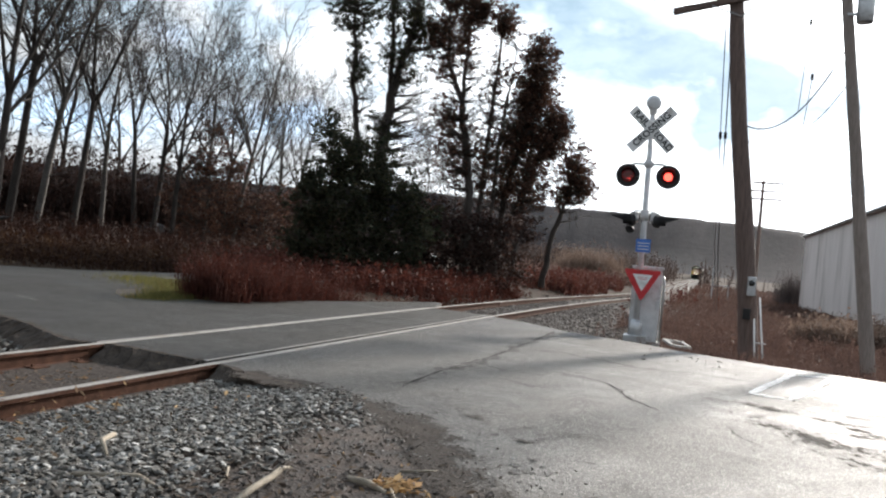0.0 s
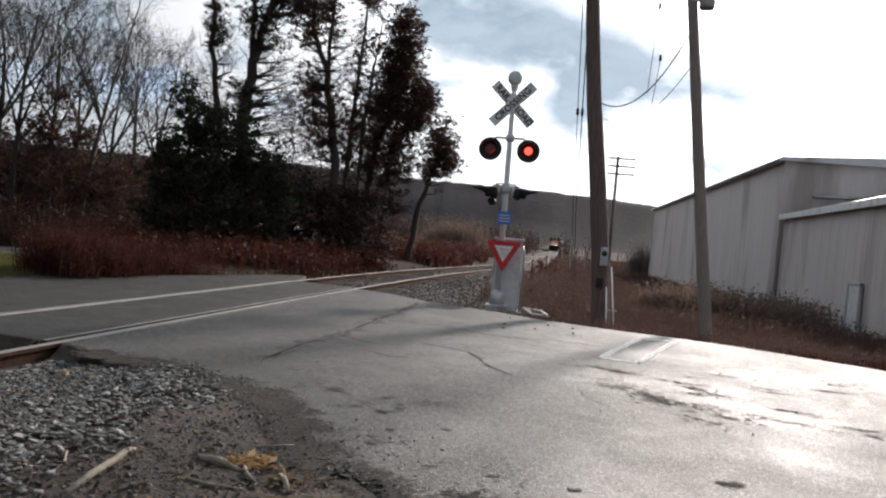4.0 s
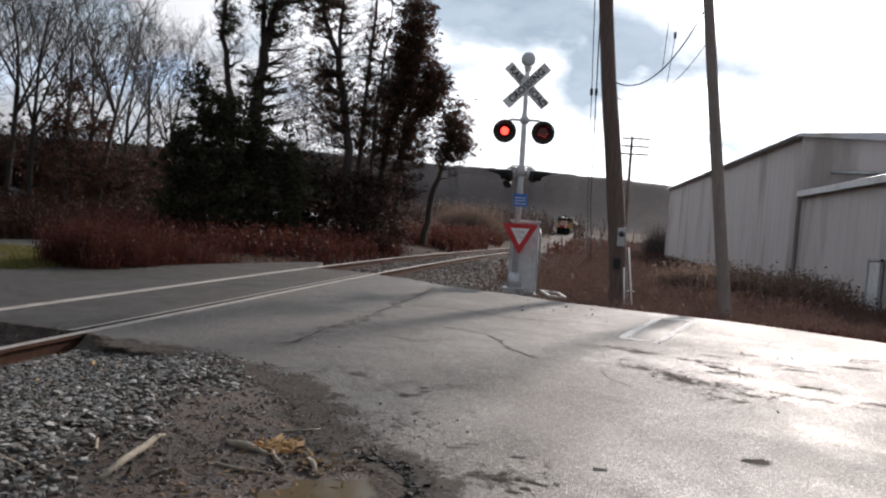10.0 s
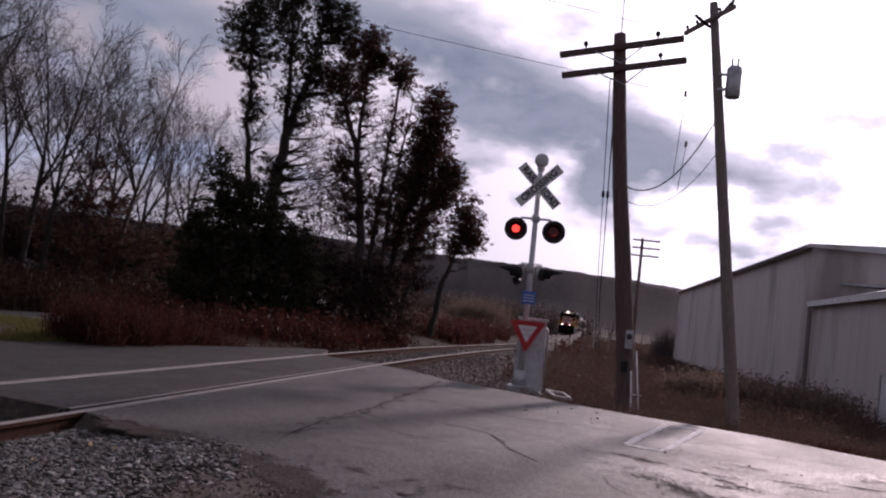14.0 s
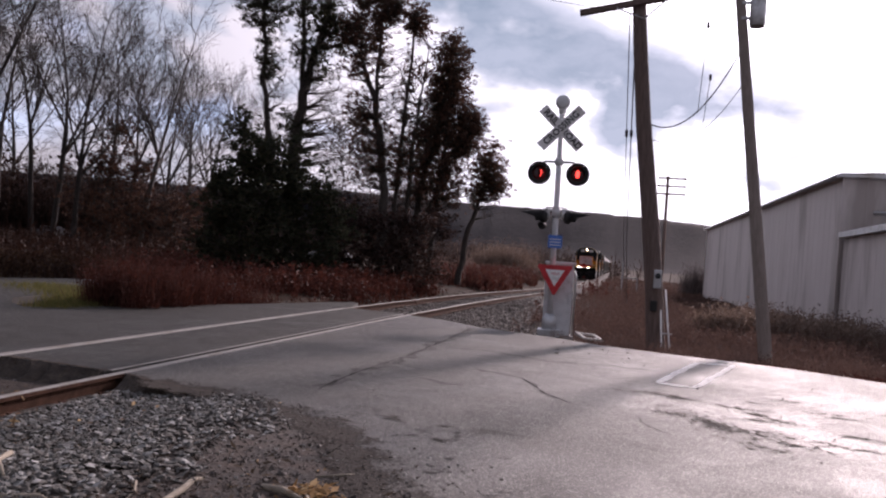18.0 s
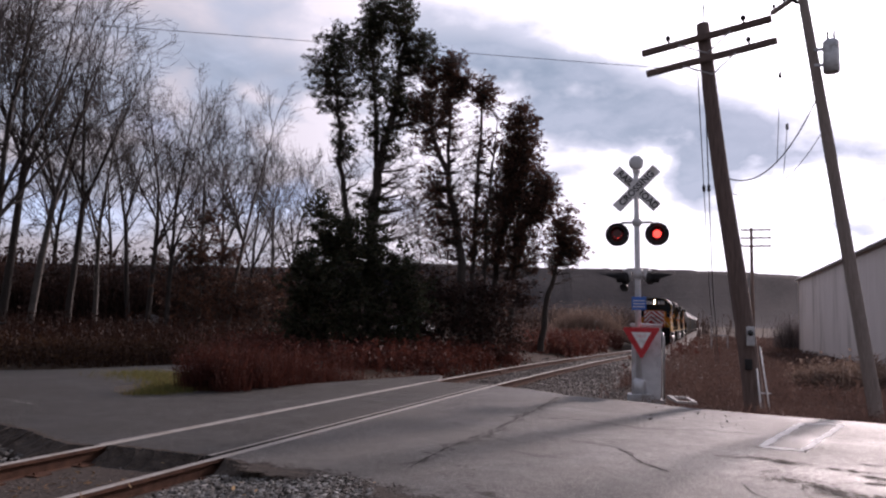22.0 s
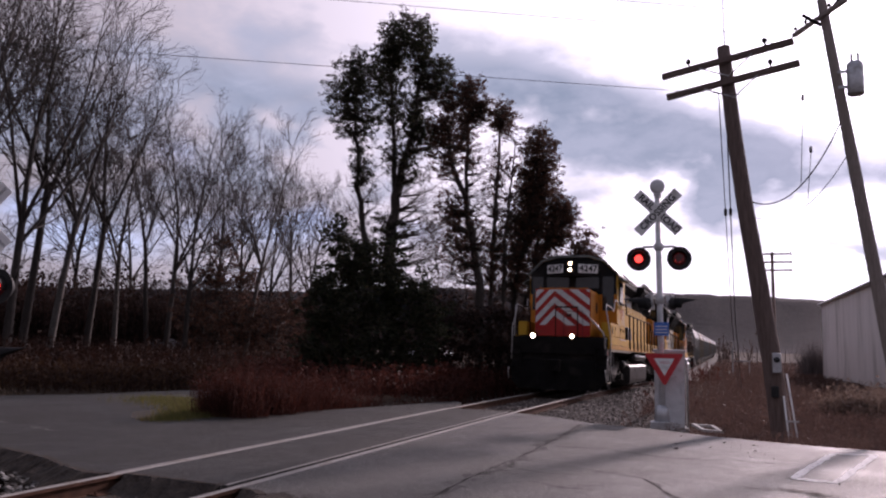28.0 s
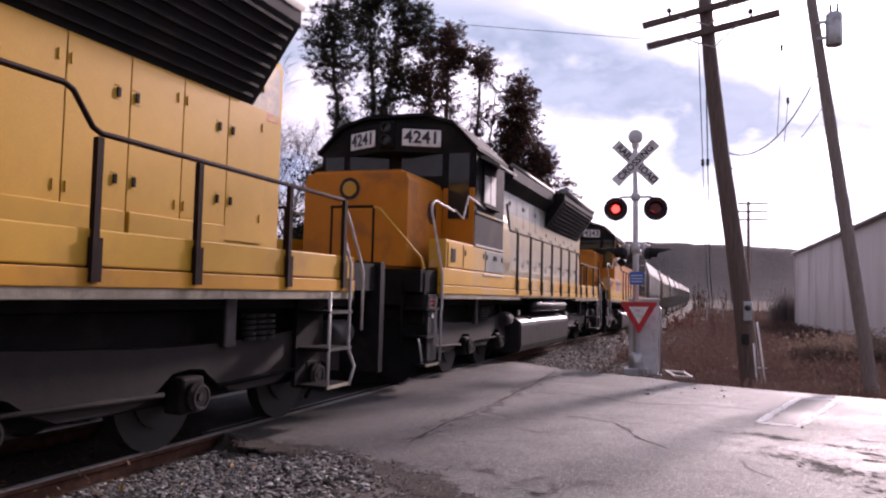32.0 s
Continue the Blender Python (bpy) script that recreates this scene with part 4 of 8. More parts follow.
def truck(parent, y, axles, half=1.14):
    """A bogie: side frames, journal boxes, brake cylinders, wheels."""
    span = max(axles)
    # added solid block: closes the see-through gap and stands for the shade inside
    frame_ob = part("truck_frame", boxes((-half + 0.2, half - 0.2, y - span - 0.6, y + span + 0.6, 0.42, 1.24)), UNDER, parent, "near-black block added to fill the shaded inside of the truck")
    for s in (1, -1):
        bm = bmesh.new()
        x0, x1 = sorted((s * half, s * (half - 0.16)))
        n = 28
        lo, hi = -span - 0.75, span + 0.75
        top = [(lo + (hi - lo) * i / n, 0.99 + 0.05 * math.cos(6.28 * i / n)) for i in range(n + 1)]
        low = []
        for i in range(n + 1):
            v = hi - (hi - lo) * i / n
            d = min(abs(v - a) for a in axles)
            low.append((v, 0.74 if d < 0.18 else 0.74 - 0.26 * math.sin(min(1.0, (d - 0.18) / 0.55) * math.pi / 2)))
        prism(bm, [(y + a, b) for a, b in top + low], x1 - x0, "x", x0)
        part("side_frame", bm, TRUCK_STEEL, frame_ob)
    for s in (1, -1):
        for k in (-1, 1):
            bm = bmesh.new()
            tube(bm, [(s * (half + 0.03), y + k * 0.35, 0.56), (s * (half + 0.03), y + k * (span - 0.2), 0.60), (s * (half + 0.03), y + k * (span + 0.3), 0.56)], 0.022, 6)
            part("brake_rod", bm, UNDER, frame_ob)
            bm = bmesh.new()
            tube(bm, [(s * (half - 0.1), y + k * (span + 0.62), 1.30), (s * (half - 0.1), y + k * (span + 0.60), 0.60), (s * 0.82, y + k * (span + 0.52), 0.16)], 0.024, 6)
            part("sand_pipe", bm, WHEEL, frame_ob)
        for k in (-1, 0, 1):
            bm = bmesh.new()
            for j in range(5):
                disc(bm, (s * (half + 0.01), y + 1.03 + 0.17 * k, 0.98 + 0.055 * j), 0.075, (0, 0, 1), 0.03, 12)
            part("coil_spring", bm, WHEEL, frame_ob)
        part("shock_bracket", boxes(tuple(sorted((s * (half + 0.06), s * (half - 0.05)))) + (y + 0.42, y + 0.60, 0.90, 1.38), bevel=0.02), TANK, frame_ob)
    if "wheelset" not in PIECES:
        bm = bmesh.new()
        for s in (1, -1):
            disc(bm, (s * 0.80, 0, 0), 0.508, (s, 0, 0), 0.13, 28)
            disc(bm, (s * 0.83, 0, 0), 0.30, (s, 0, 0), 0.06, 20)
        tube(bm, [(-0.8, 0, 0), (0.8, 0, 0)], 0.09)
        PIECES["wheelset"] = mesh_of("wheelset", bm, WHEEL)
        bm = bmesh.new()
        box(bm, -0.10, 0.10, -0.15, 0.15, -0.15, 0.17, 0.03)
        disc(bm, (0.15, 0, 0), 0.13, (1, 0, 0), 0.06, 16)
        PIECES["journal"] = mesh_of("journal_box", bm, UNDER)
        bm = bmesh.new()
        ring = [[bm.verts.new((x, r * math.cos(6.28319 * i / 20), r * math.sin(6.28319 * i / 20))) for i in range(20)] for x, r in ((0.184, 0.115), (0.196, 0.110), (0.196, 0.088), (0.184, 0.083))]
        for a, b in zip(ring, ring[1:]):
            for i in range(20):
                bm.faces.new((a[i], a[(i + 1) % 20], b[(i + 1) % 20], b[i]))
        disc(bm, (0.186, 0, 0), 0.035, (1, 0, 0), 0.02, 12)
        PIECES["cap"] = mesh_of("bearing_cap", bm, TRUCK_STEEL)
        bm = bmesh.new()
        tube(bm, [(0, -0.26, 0), (0, -0.23, 0), (0, 0.23, 0), (0, 0.26, 0)], [0.12, 0.155, 0.155, 0.12], 18)
        PIECES["cylinder"] = mesh_of("brake_cylinder", bm, STEP_GREY)
    for a in axles:
        again("wheelset", PIECES["wheelset"], frame_ob, pose(0, y + a, 0.508))
        for s in (1, -1):
            jb = again("journal_box", PIECES["journal"], frame_ob, pose(s * (half - 0.04), y + a, 0.51, 0, 0, 0 if s > 0 else 180))
            again("bearing_cap", PIECES["cap"], jb, Matrix())
    for s in (1, -1):
        for e in (-span - 0.55, span + 0.55):
            again("brake_cylinder", PIECES["cylinder"], frame_ob, pose(s * (half + 0.02), y + e, 0.95))


def locomotive(hood_mat, cab_mat, front_mat, numbers, striped, box_mat=None):
    t = thing("locomotive")
    W, L = 1.55, 19.3
    box_mat = box_mat or hood_mat
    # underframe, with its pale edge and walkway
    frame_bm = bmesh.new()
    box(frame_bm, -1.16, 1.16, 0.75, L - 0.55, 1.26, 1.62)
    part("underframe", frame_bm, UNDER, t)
    bm = bmesh.new()
    for s in (1, -1):
        x0, x1 = sorted((s * (W - 0.02), s * (W - 0.10)))
        box(bm, x0, x1, 1.45, L - 1.5, 1.585, 1.84, 0.012)
    part("side_sill", bm, YELLOW if striped else PALE_YELLOW, t, "yellow side sill")
    for s in (1, -1):
        x0, x1 = sorted((s * (W - 0.005), s * (W - 0.10)))
        part("sill_strip", boxes((x0, x1, 1.45, L - 1.5, 1.445, 1.574), bevel=0.008), SILL_ORANGE if striped else PALE_YELLOW, t, "orange lower strip of the sill")
        part("sill_seam", boxes((x0, x1 - 0.03 if s > 0 else x1, 1.5, L - 1.5, 1.574, 1.585)), UNDER, t)
        x0, x1 = sorted((s * (W - 0.02), s * (W - 0.10)))
        part("sill_stripe", boxes((x0, x1, 1.5, 6.35, 1.37, 1.443), (x0, x1, 6.35, 13.0, 1.415, 1.443), (x0, x1, 13.0, L - 1.5, 1.365, 1.443)), SILL_DUST, t, "dusty white reflective stripe")
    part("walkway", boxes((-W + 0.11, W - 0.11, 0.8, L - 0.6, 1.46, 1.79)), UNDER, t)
    # low nose
    bm = bmesh.new()
    prism(bm, [(-0.91, 1.80), (0.91, 1.80), (0.91, 3.28), (0.82, 3.38), (-0.82, 3.38), (-0.91, 3.28)], 1.62, "y", 1.50)
    bmesh.ops.bevel(bm, geom=[e for e in bm.edges if e.calc_length() > 1.6], offset=0.06, segments=3, affect="EDGES")
    nose = part("nose", bm, [ORANGE if striped else front_mat], t, "rounded low nose")
    if striped:
        part("nose_panel", boxes((-0.895, 0.895, 1.47, 1.497, 1.82, 3.34), bevel=0.012), LOCO_RED, nose, "red warning panel")
        for apex in (2.69, 3.09, 3.49, 3.89, 4.29):
            for edge, fall in ((0.875, 0.76), (-0.875, 1.05)):
                low = apex - fall * abs(edge + 0.26)
                pts = [(-0.26, apex - 0.21), (edge, low - 0.21), (edge, low), (-0.26, apex)]
                poly = clip_band(pts, 2.17, 3.32)          # the stripes keep inside the panel
                if len(poly) > 2:
                    bm = bmesh.new()
                    prism(bm, poly if edge > 0 else poly[::-1], 0.006, "y", 1.463)
                    part("chevron", bm, LOCO_WHITE, nose, "white chevron stripe")
        part("nose_door", boxes((0.04, 0.055, 1.45, 1.462, 1.84, 2.62), (0.645, 0.66, 1.45, 1.462, 1.84, 2.62), (0.055, 0.645, 1.45, 1.462, 2.605, 2.62)), DEEP_RED, nose, "dark seam round the nose door")
        part("nose_latch", boxes((0.12, 0.30, 1.43, 1.462, 2.44, 2.54), bevel=0.01), DEEP_RED, nose)
    if not striped:
        ring = bmesh.new()
        disc(ring, (-0.1, 1.492, 3.08), 0.18, (0, -1, 0), 0.006)
        badge = part("emblem", ring, BLACK_STEEL, nose, "dark round emblem")
        ring = bmesh.new()
        disc(ring, (-0.1, 1.487, 3.08), 0.12, (0, -1, 0), 0.006)
        part("emblem_centre", ring, PALE_YELLOW, badge)
    ring = bmesh.new()
    disc(ring, (0.913, 2.56, 2.80), 0.20, (1, 0, 0), 0.004)
    emblem = part("emblem", ring, DEEP_RED, nose, "dark red round emblem")
    ring = bmesh.new()
    disc(ring, (0.917, 2.56, 2.80), 0.12, (1, 0, 0), 0.004)
    part("emblem_centre", ring, BLACK_STEEL, emblem)
    # cab
    roof = [(-1.50, 3.95), (-1.05, 4.42), (-0.55, 4.58), (0.55, 4.58), (1.05, 4.42), (1.50, 3.95)]
    bm = bmesh.new()
    prism(bm, [(-1.50, 1.80), (1.50, 1.80)] + [(x, z) for x, z in roof[::-1]], 1.86, "y", 3.12)
    cab = part("cab", bm, cab_mat, t, "cab with weathered paint")
    bm = bmesh.new()
    prism(bm, [(-1.48, 3.30), (1.48, 3.30), (1.48, 3.98), (1.04, 4.40), (0.55, 4.56), (-0.55, 4.56), (-1.04, 4.40), (-1.48, 3.98)], 0.03, "y", 3.08)
    part("cab_face", bm, LOCO_BLACK, cab, "black cab front above the nose")
    for s in (1, -1):
        part("cab_face_low", boxes(tuple(sorted((s * 0.92, s * 1.49))) + (3.085, 3.118, 1.82, 3.29)), ORANGE if striped else front_mat, cab)
    bm = bmesh.new()
    o = [(x * 1.035, z + 0.05) for x, z in roof]
    prism(bm, o + [(x, z - 0.06) for x, z in o[::-1]], 2.05, "y", 3.0)
    part("cab_roof", bm, LOCO_GREY if striped else LOCO_BLACK, cab, "grey cab roof")
    for x0, x1 in ((-0.9, -0.12), (0.12, 0.9), (1.02, 1.40), (-1.40, -1.02)):
        z0 = 3.50 if abs(x0) < 1 and abs(x1) < 1 else 2.75
        z1 = 3.90
        part("windscreen", boxes((x0, x1, 3.06, 3.077, z0, z1), bevel=0.004), GLASS_DARK, cab, "dark windscreen")
    for s in (1, -1):
        w = part("side_window", boxes(tuple(sorted((s * 1.505, s * 1.53))) + (3.50, 4.34, 3.04, 3.76), bevel=0.008), LOCO_BLACK, cab)
        part("pane", boxes(tuple(sorted((s * 1.53, s * 1.54))) + (3.57, 3.90, 3.09, 3.58)), BLIND if s > 0 else GLASS_DARK, w, "pane with a pale blind")
        part("pane", boxes(tuple(sorted((s * 1.53, s * 1.54))) + (3.95, 4.26, 3.09, 3.62)), BLIND if s > 0 else GLASS_DARK, w, "pane with a pale blind")
        part("window_sill", boxes(tuple(sorted((s * 1.505, s * 1.60))) + (3.42, 4.42, 3.00, 3.04)), UNDER, cab)
        bm = bmesh.new()
        prism(bm, [(s * 1.5, 3.92), (s * 1.5, 3.86), (s * 1.86, 3.70), (s * 1.86, 3.735)], 1.2, "y", 3.35)
        part("sunshade", bm, LOCO_GREY, cab, "sloping sheet-metal sunshade")
        part("drip_rail", boxes(tuple(sorted((s * 1.501, s * 1.525))) + (3.15, 4.96, 2.86, 2.90)), hood_mat, cab)
        # step box under the cab
        bx = part("battery_box", boxes(tuple(sorted((s * 1.505, s * 1.22))) + (1.66, 5.0, 1.845, 2.29), bevel=0.012), box_mat, t, "full-width box below the cab")
        for y0, y1 in ((1.74, 2.45), (2.5, 3.72), (3.77, 4.94)):
            part("box_door", boxes(tuple(sorted((s * 1.507, s * 1.52))) + (y0, y1, 1.865, 2.25), bevel=0.004), box_mat if striped or y0 < 3.0 else LOCO_GREY, bx)
        for y in (2.58, 3.62, 3.84, 4.30, 4.44, 4.86):
            part("box_latch", boxes(tuple(sorted((s * 1.52, s * 1.532))) + (y - 0.022, y + 0.022, 2.08, 2.17)), UNDER, bx)
        part("box_edge", boxes(tuple(sorted((s * 1.506, s * 1.53))) + (3.12, 4.98, 2.285, 2.315)), PALE_YELLOW if striped else GRAB_WHITE, bx)
        part("box_rail", boxes(tuple(sorted((s * 1.51, s * 1.545))) + (3.6, 4.95, 1.79, 1.82)), GRAB_WHITE, bx)
        part("vent", boxes(tuple(sorted((s * 1.521, s * 1.53))) + (1.86, 2.06, 1.95, 2.16)), LOCO_BLACK, bx)
    if striped:
        for k in range(4):
            part("worn_letter", boxes((1.503, 1.506, 3.66 + 0.24 * k, 3.84 + 0.24 * k, 2.70, 2.92)), FADED_RED, cab)
        lettering("cab_number", numbers, 0.30, FADED_RED, cab, pose(1.504, 4.12, 2.58, 90, 0, 90), 0.002, 1.05)
    # number boards and headlights
    bm = bmesh.new()
    prism(bm, [(-0.95, 3.079), (-0.15, 2.69), (0.15, 2.69), (0.95, 3.079)], 0.50, "z", 3.90)
    brow = part("light_housing", bm, LOCO_BLACK, cab, "dark wedge-shaped housing of lights and number boards")
    for s in (1, -1):
        at = Matrix.Translation((s * 0.56, 2.885, 4.15)) @ pose(0, 0, 0, 0, 0, s * 25.9)
        nb = part("number_board", boxes((-0.34, 0.34, -0.025, 0.0, -0.15, 0.15), bevel=0.02), SIGN_WHITE, brow, "white number board", at=at)
        for k, ch in enumerate(numbers):
            lettering("digit", ch, 0.30, SIGN_BLACK, nb, pose(-0.2325 + 0.155 * k, -0.028, 0, 90), 0.003, 1.0, 0.008)
    hl = part("headlight_case", boxes((-0.13, 0.13, 2.63, 2.688, 3.96, 4.42), bevel=0.02), LOCO_BLACK, cab)
    for z in (4.09, 4.30):
        bm = bmesh.new()
        disc(bm, (0, 2.625, z), 0.068, (0, -1, 0), 0.006, 18)
        part("headlight", bm, REFLECTOR if striped else GLASS_DARK, hl, "twin headlight")
        bm = bmesh.new()
        disc(bm, (0, 2.618, z + 0.01), 0.046, (0, -1, 0), 0.003, 14)
        part("bulb", bm, HEADLIGHT if striped else GLASS_DARK, hl, "lit bulb of the headlight")
        bm = bmesh.new()
        ring = [[bm.verts.new((r * math.cos(6.28319 * i / 24), y, z + r * math.sin(6.28319 * i / 24))) for i in range(24)] for y, r in ((2.629, 0.068), (2.545, 0.074), (2.545, 0.084), (2.629, 0.088))]
        for a, b in zip(ring, ring[1:]):
            for i in range(24):
                bm.faces.new((a[i], a[(i + 1) % 24], b[(i + 1) % 24], b[i]))
        part("barrel", bm, STEP_GREY, hl, "short lamp barrel")
    # long hood: lower wall, upper wall, doors
    H = 0.93
    bm = bmesh.new()
    prism(bm, [(-H, 1.80), (H, 1.80), (H, 3.86), (H - 0.16, 4.16), (-H + 0.16, 4.16), (-H, 3.86)], 12.12, "y", 4.985)
    hood = part("long_hood", bm, hood_mat, t, "long engine hood with worn paint")
    bm = bmesh.new()
    for s in (1, -1):
        box(bm, *sorted((s * (H + 0.003), s * (H - 0.02))), 6.3, 17.05, 3.32, 3.86)
    part("upper_panel", bm, WORN_GREY if striped else LOCO_GREY, hood, "paint worn to grey primer")
    door = mesh_of("hood_door", boxes((0.0, 0.016, 0.0, 0.648, 0.0, 1.42), bevel=0.004), hood_mat)
    latch = mesh_of("latch", boxes((0.0, 0.014, 0.0, 0.034, 0.0, 0.075)), UNDER)
    gap = mesh_of("door_gap", boxes((-0.003, 0.005, 0.0, 0.009, 0.0, 1.90)), UNDER)
    hinge = mesh_of("hinge", boxes((0.0, 0.026, 0.0, 0.022, 0.0, 0.085), bevel=0.004), hood_mat)
    sill_door = mesh_of("sill_door", boxes((0.0, 0.05, 0.0, 1.28, 0.0, 0.26), bevel=0.01), hood_mat)
    for s in (1, -1):
        for k in range(15):
            y0 = 6.9 + 0.66 * k
            d = again("hood_door", door, hood, pose(s * H if s > 0 else -H - 0.022, y0, 1.92 if s > 0 else 1.92))
            again("latch", latch, d, pose(0.018 if s > 0 else -0.024, 0.05 + 0.45 * (k % 2), 0.35))
            again("latch", latch, d, pose(0.018 if s > 0 else -0.024, 0.05 + 0.45 * (k % 2), 1.05))
            again("hinge", hinge, d, pose(0.0 if s > 0 else -0.012, 0.57 - 0.54 * (k % 2), 0.22))
            again("hinge", hinge, d, pose(0.0 if s > 0 else -0.012, 0.57 - 0.54 * (k % 2), 1.18))
            again("hinge", hinge, d, pose(0.0 if s > 0 else -0.012, 0.57 - 0.54 * (k % 2), 1.60))
            again("door_gap", gap, hood, pose(s * H if s > 0 else -H - 0.003, y0 - 0.0105, 1.92))
        for k in range(7):
            again("sill_door", sill_door, hood, pose(s * H + (0.0 if s > 0 else -0.05), 6.9 + 1.32 * k, 1.80))
    if striped:
        for s in (1, -1):
            part("rust_edge", boxes(tuple(sorted((s * (H + 0.0045), s * (H - 0.01)))) + (11.35, 17.05, 3.25, 3.33)), FADED_RED, hood, "rusty edge below the radiator")
    frame_bm = bmesh.new()
    for k in range(15):
        for z in (2.24, 2.94):
            y0 = 6.9 + 0.66 * k + 0.05 + 0.45 * (k % 2)
            box(frame_bm, H + 0.0165, H + 0.021, y0 - 0.022, y0 + 0.056, z + 0.008, z + 0.017)
            box(frame_bm, H + 0.0165, H + 0.021, y0 - 0.022, y0 + 0.056, z + 0.121, z + 0.130)
    part("latch_frames", frame_bm, PALE_YELLOW, hood)["kind"] = "stuff"
    # curved duct behind the cab
    bm = bmesh.new()
    prism(bm, [(0.3, 1.82), (1.07, 1.82), (1.07, 2.90), (1.045, 3.06), (0.98, 3.20), (0.88, 3.32), (0.74, 3.40), (0.3, 3.42)], 1.25, "y", 5.86)
    part("blower_duct", bm, hood_mat, hood, "rounded blower duct")
    # hood wall in the gap behind the cab: shade painted in, with rust
    for s in (1, -1):
        part("stained_panel", boxes(tuple(sorted((s * (H + 0.012), s * (H - 0.01)))) + (5.02, 5.84, 1.85, 3.38)), SHADED_RUSTY if striped else hood_mat, hood, "rusty hood wall behind the cab, its shade put into the colour")
    # no hollow here: a black box, slightly proud, gives the opening's shade
    part("filter_recess", boxes((-H - 0.03, H + 0.03, 5.3, 6.6, 3.55, 4.05)), LOCO_BLACK, hood, "black box in place of the shaded air-filter opening")
    # dynamic-brake blister and flared radiators
    bm = bmesh.new()
    prism(bm, [(-H - 0.01, 3.80), (H + 0.01, 3.80), (1.18, 4.04), (1.18, 4.28), (0.92, 4.44), (-0.92, 4.44), (-1.18, 4.28), (-1.18, 4.04)], 4.5, "y", 6.9)
    part("brake_blister", bm, LOCO_BLACK, hood, "dark dynamic-brake housing")
    bm = bmesh.new()
    prism(bm, [(-H, 3.34), (H, 3.34), (1.47, 4.14), (1.47, 4.32), (-1.47, 4.32), (-1.47, 4.14)], 5.15, "y", 11.4)
    rad = part("radiator", bm, LOCO_BLACK, hood, "flared dark radiator housing")
    slat = mesh_of("slat", boxes((0, 0.03, 0, 4.75, 0, 0.035)), UNDER)
    for s in (1, -1):
        for k in range(8):
            f = (k + 0.6) / 8.6
            again("slat", slat, rad, pose(s * (H + 0.54 * f) + (0.005 if s > 0 else -0.035), 11.7, 3.34 + 0.8 * f))
    bm = bmesh.new()
    for s in (1, -1):
        tube(bm, [(s * 1.44, 11.4, 4.36), (s * 1.44, 16.57, 4.36)], 0.09, 10)
        tube(bm, [(s * 1.15, 6.9, 4.33), (s * 1.15, 11.4, 4.33)], 0.055, 8)
    part("roof_edge", bm, LOCO_WHITE if striped else LOCO_GREY, rad, "bright rounded roof edge")
    fan = bmesh.new()
    for y in (12.3, 14.0, 15.7):
        disc(fan, (0, y, 4.42), 0.62, (0, 0, 1), 0.1, 24)
    part("fan_housings", fan, LOCO_GREY, rad)
    part("rear_light_case", boxes((-0.5, 0.5, 17.1, 17.15, 3.6, 4.0), bevel=0.02), LOCO_BLACK, hood)
    # tanks
    bm = bmesh.new()
    half = [(1.30, 0.20), (1.40, 0.25), (1.44, 0.36), (1.44, 0.80), (1.425, 0.875), (1.37, 0.925), (1.20, 0.99), (0.9, 1.05)]
    prism(bm, half + [(-x, z) for x, z in half[::-1]], 5.55, "y", 6.85)
    bmesh.ops.bevel(bm, geom=[e for e in bm.edges if abs(e.verts[0].co.y - e.verts[1].co.y) < 0.01], offset=0.035, segments=2, affect="EDGES")
    bmesh.ops.recalc_face_normals(bm, faces=bm.faces[:])
    tank = part("fuel_tank", bm, TANK, t, "oily grey fuel tank")
    bm = bmesh.new()
    disc(bm, (1.44, 8.4, 0.78), 0.085, (1, 0.0, 0.2), 0.06, 16)
    part("filler_cap", bm, UNDER, tank)
    bm = bmesh.new()
    disc(bm, (1.36, 7.95, 0.98), 0.06, (0.3, 0, 1), 0.16, 12)
    part("filler_neck", bm, UNDER, tank)
    part("gauge_plate", boxes((1.30, 1.33, 7.05, 7.20, 1.02, 1.14), bevel=0.01), SILL_DUST, tank, "small pale gauge plate")
    for s in (1, -1):
        bm = bmesh.new()
        tube(bm, [(s * 1.34, 8.25, 1.23), (s * 1.34, 8.33, 1.23), (s * 1.34, 11.9, 1.23), (s * 1.34, 11.98, 1.23)], [0.08, 0.135, 0.135, 0.08], 16)
        part("air_reservoir", bm, TANK, t, "grey air reservoir", smooth=True)
    truck(t, 3.85, (-2.06, 0.0, 2.06))
    truck(t, 15.45, (-2.06, 0.0, 2.06))
    # pilot, plough, coupler
    bm = bmesh.new()
    rows = []
    for z, half, tip, back in ((1.06, 1.40, 0.72, 0.95), (0.98, 1.50, 0.58, 0.92), (0.66, 1.52, 0.46, 0.86), (0.38, 1.46, 0.38, 0.80), (0.16, 1.24, 0.32, 0.72)):
        rows.append([bm.verts.new((half * u, tip + (back - tip) * abs(u) ** 1.3, z)) for u in (-1, -0.8, -0.55, -0.28, 0, 0.28, 0.55, 0.8, 1)])
    for a, b in zip(rows, rows[1:]):
        for k in range(8):
            bm.faces.new((a[k], b[k], b[k + 1], a[k + 1]))
    bmesh.ops.solidify(bm, geom=bm.faces[:], thickness=0.03)
    plow = part("snow_plough", bm, LOCO_BLACK, t, "black snow plough")
    part("pilot", boxes((-1.46, 1.46, 0.90, 1.02, 0.6, 1.76), bevel=0.03), LOCO_BLACK, t, "black pilot plate")
    part("rear_pilot", boxes((-1.5, 1.5, L - 0.7, L - 0.58, 0.45, 1.82)), LOCO_BLACK, t)
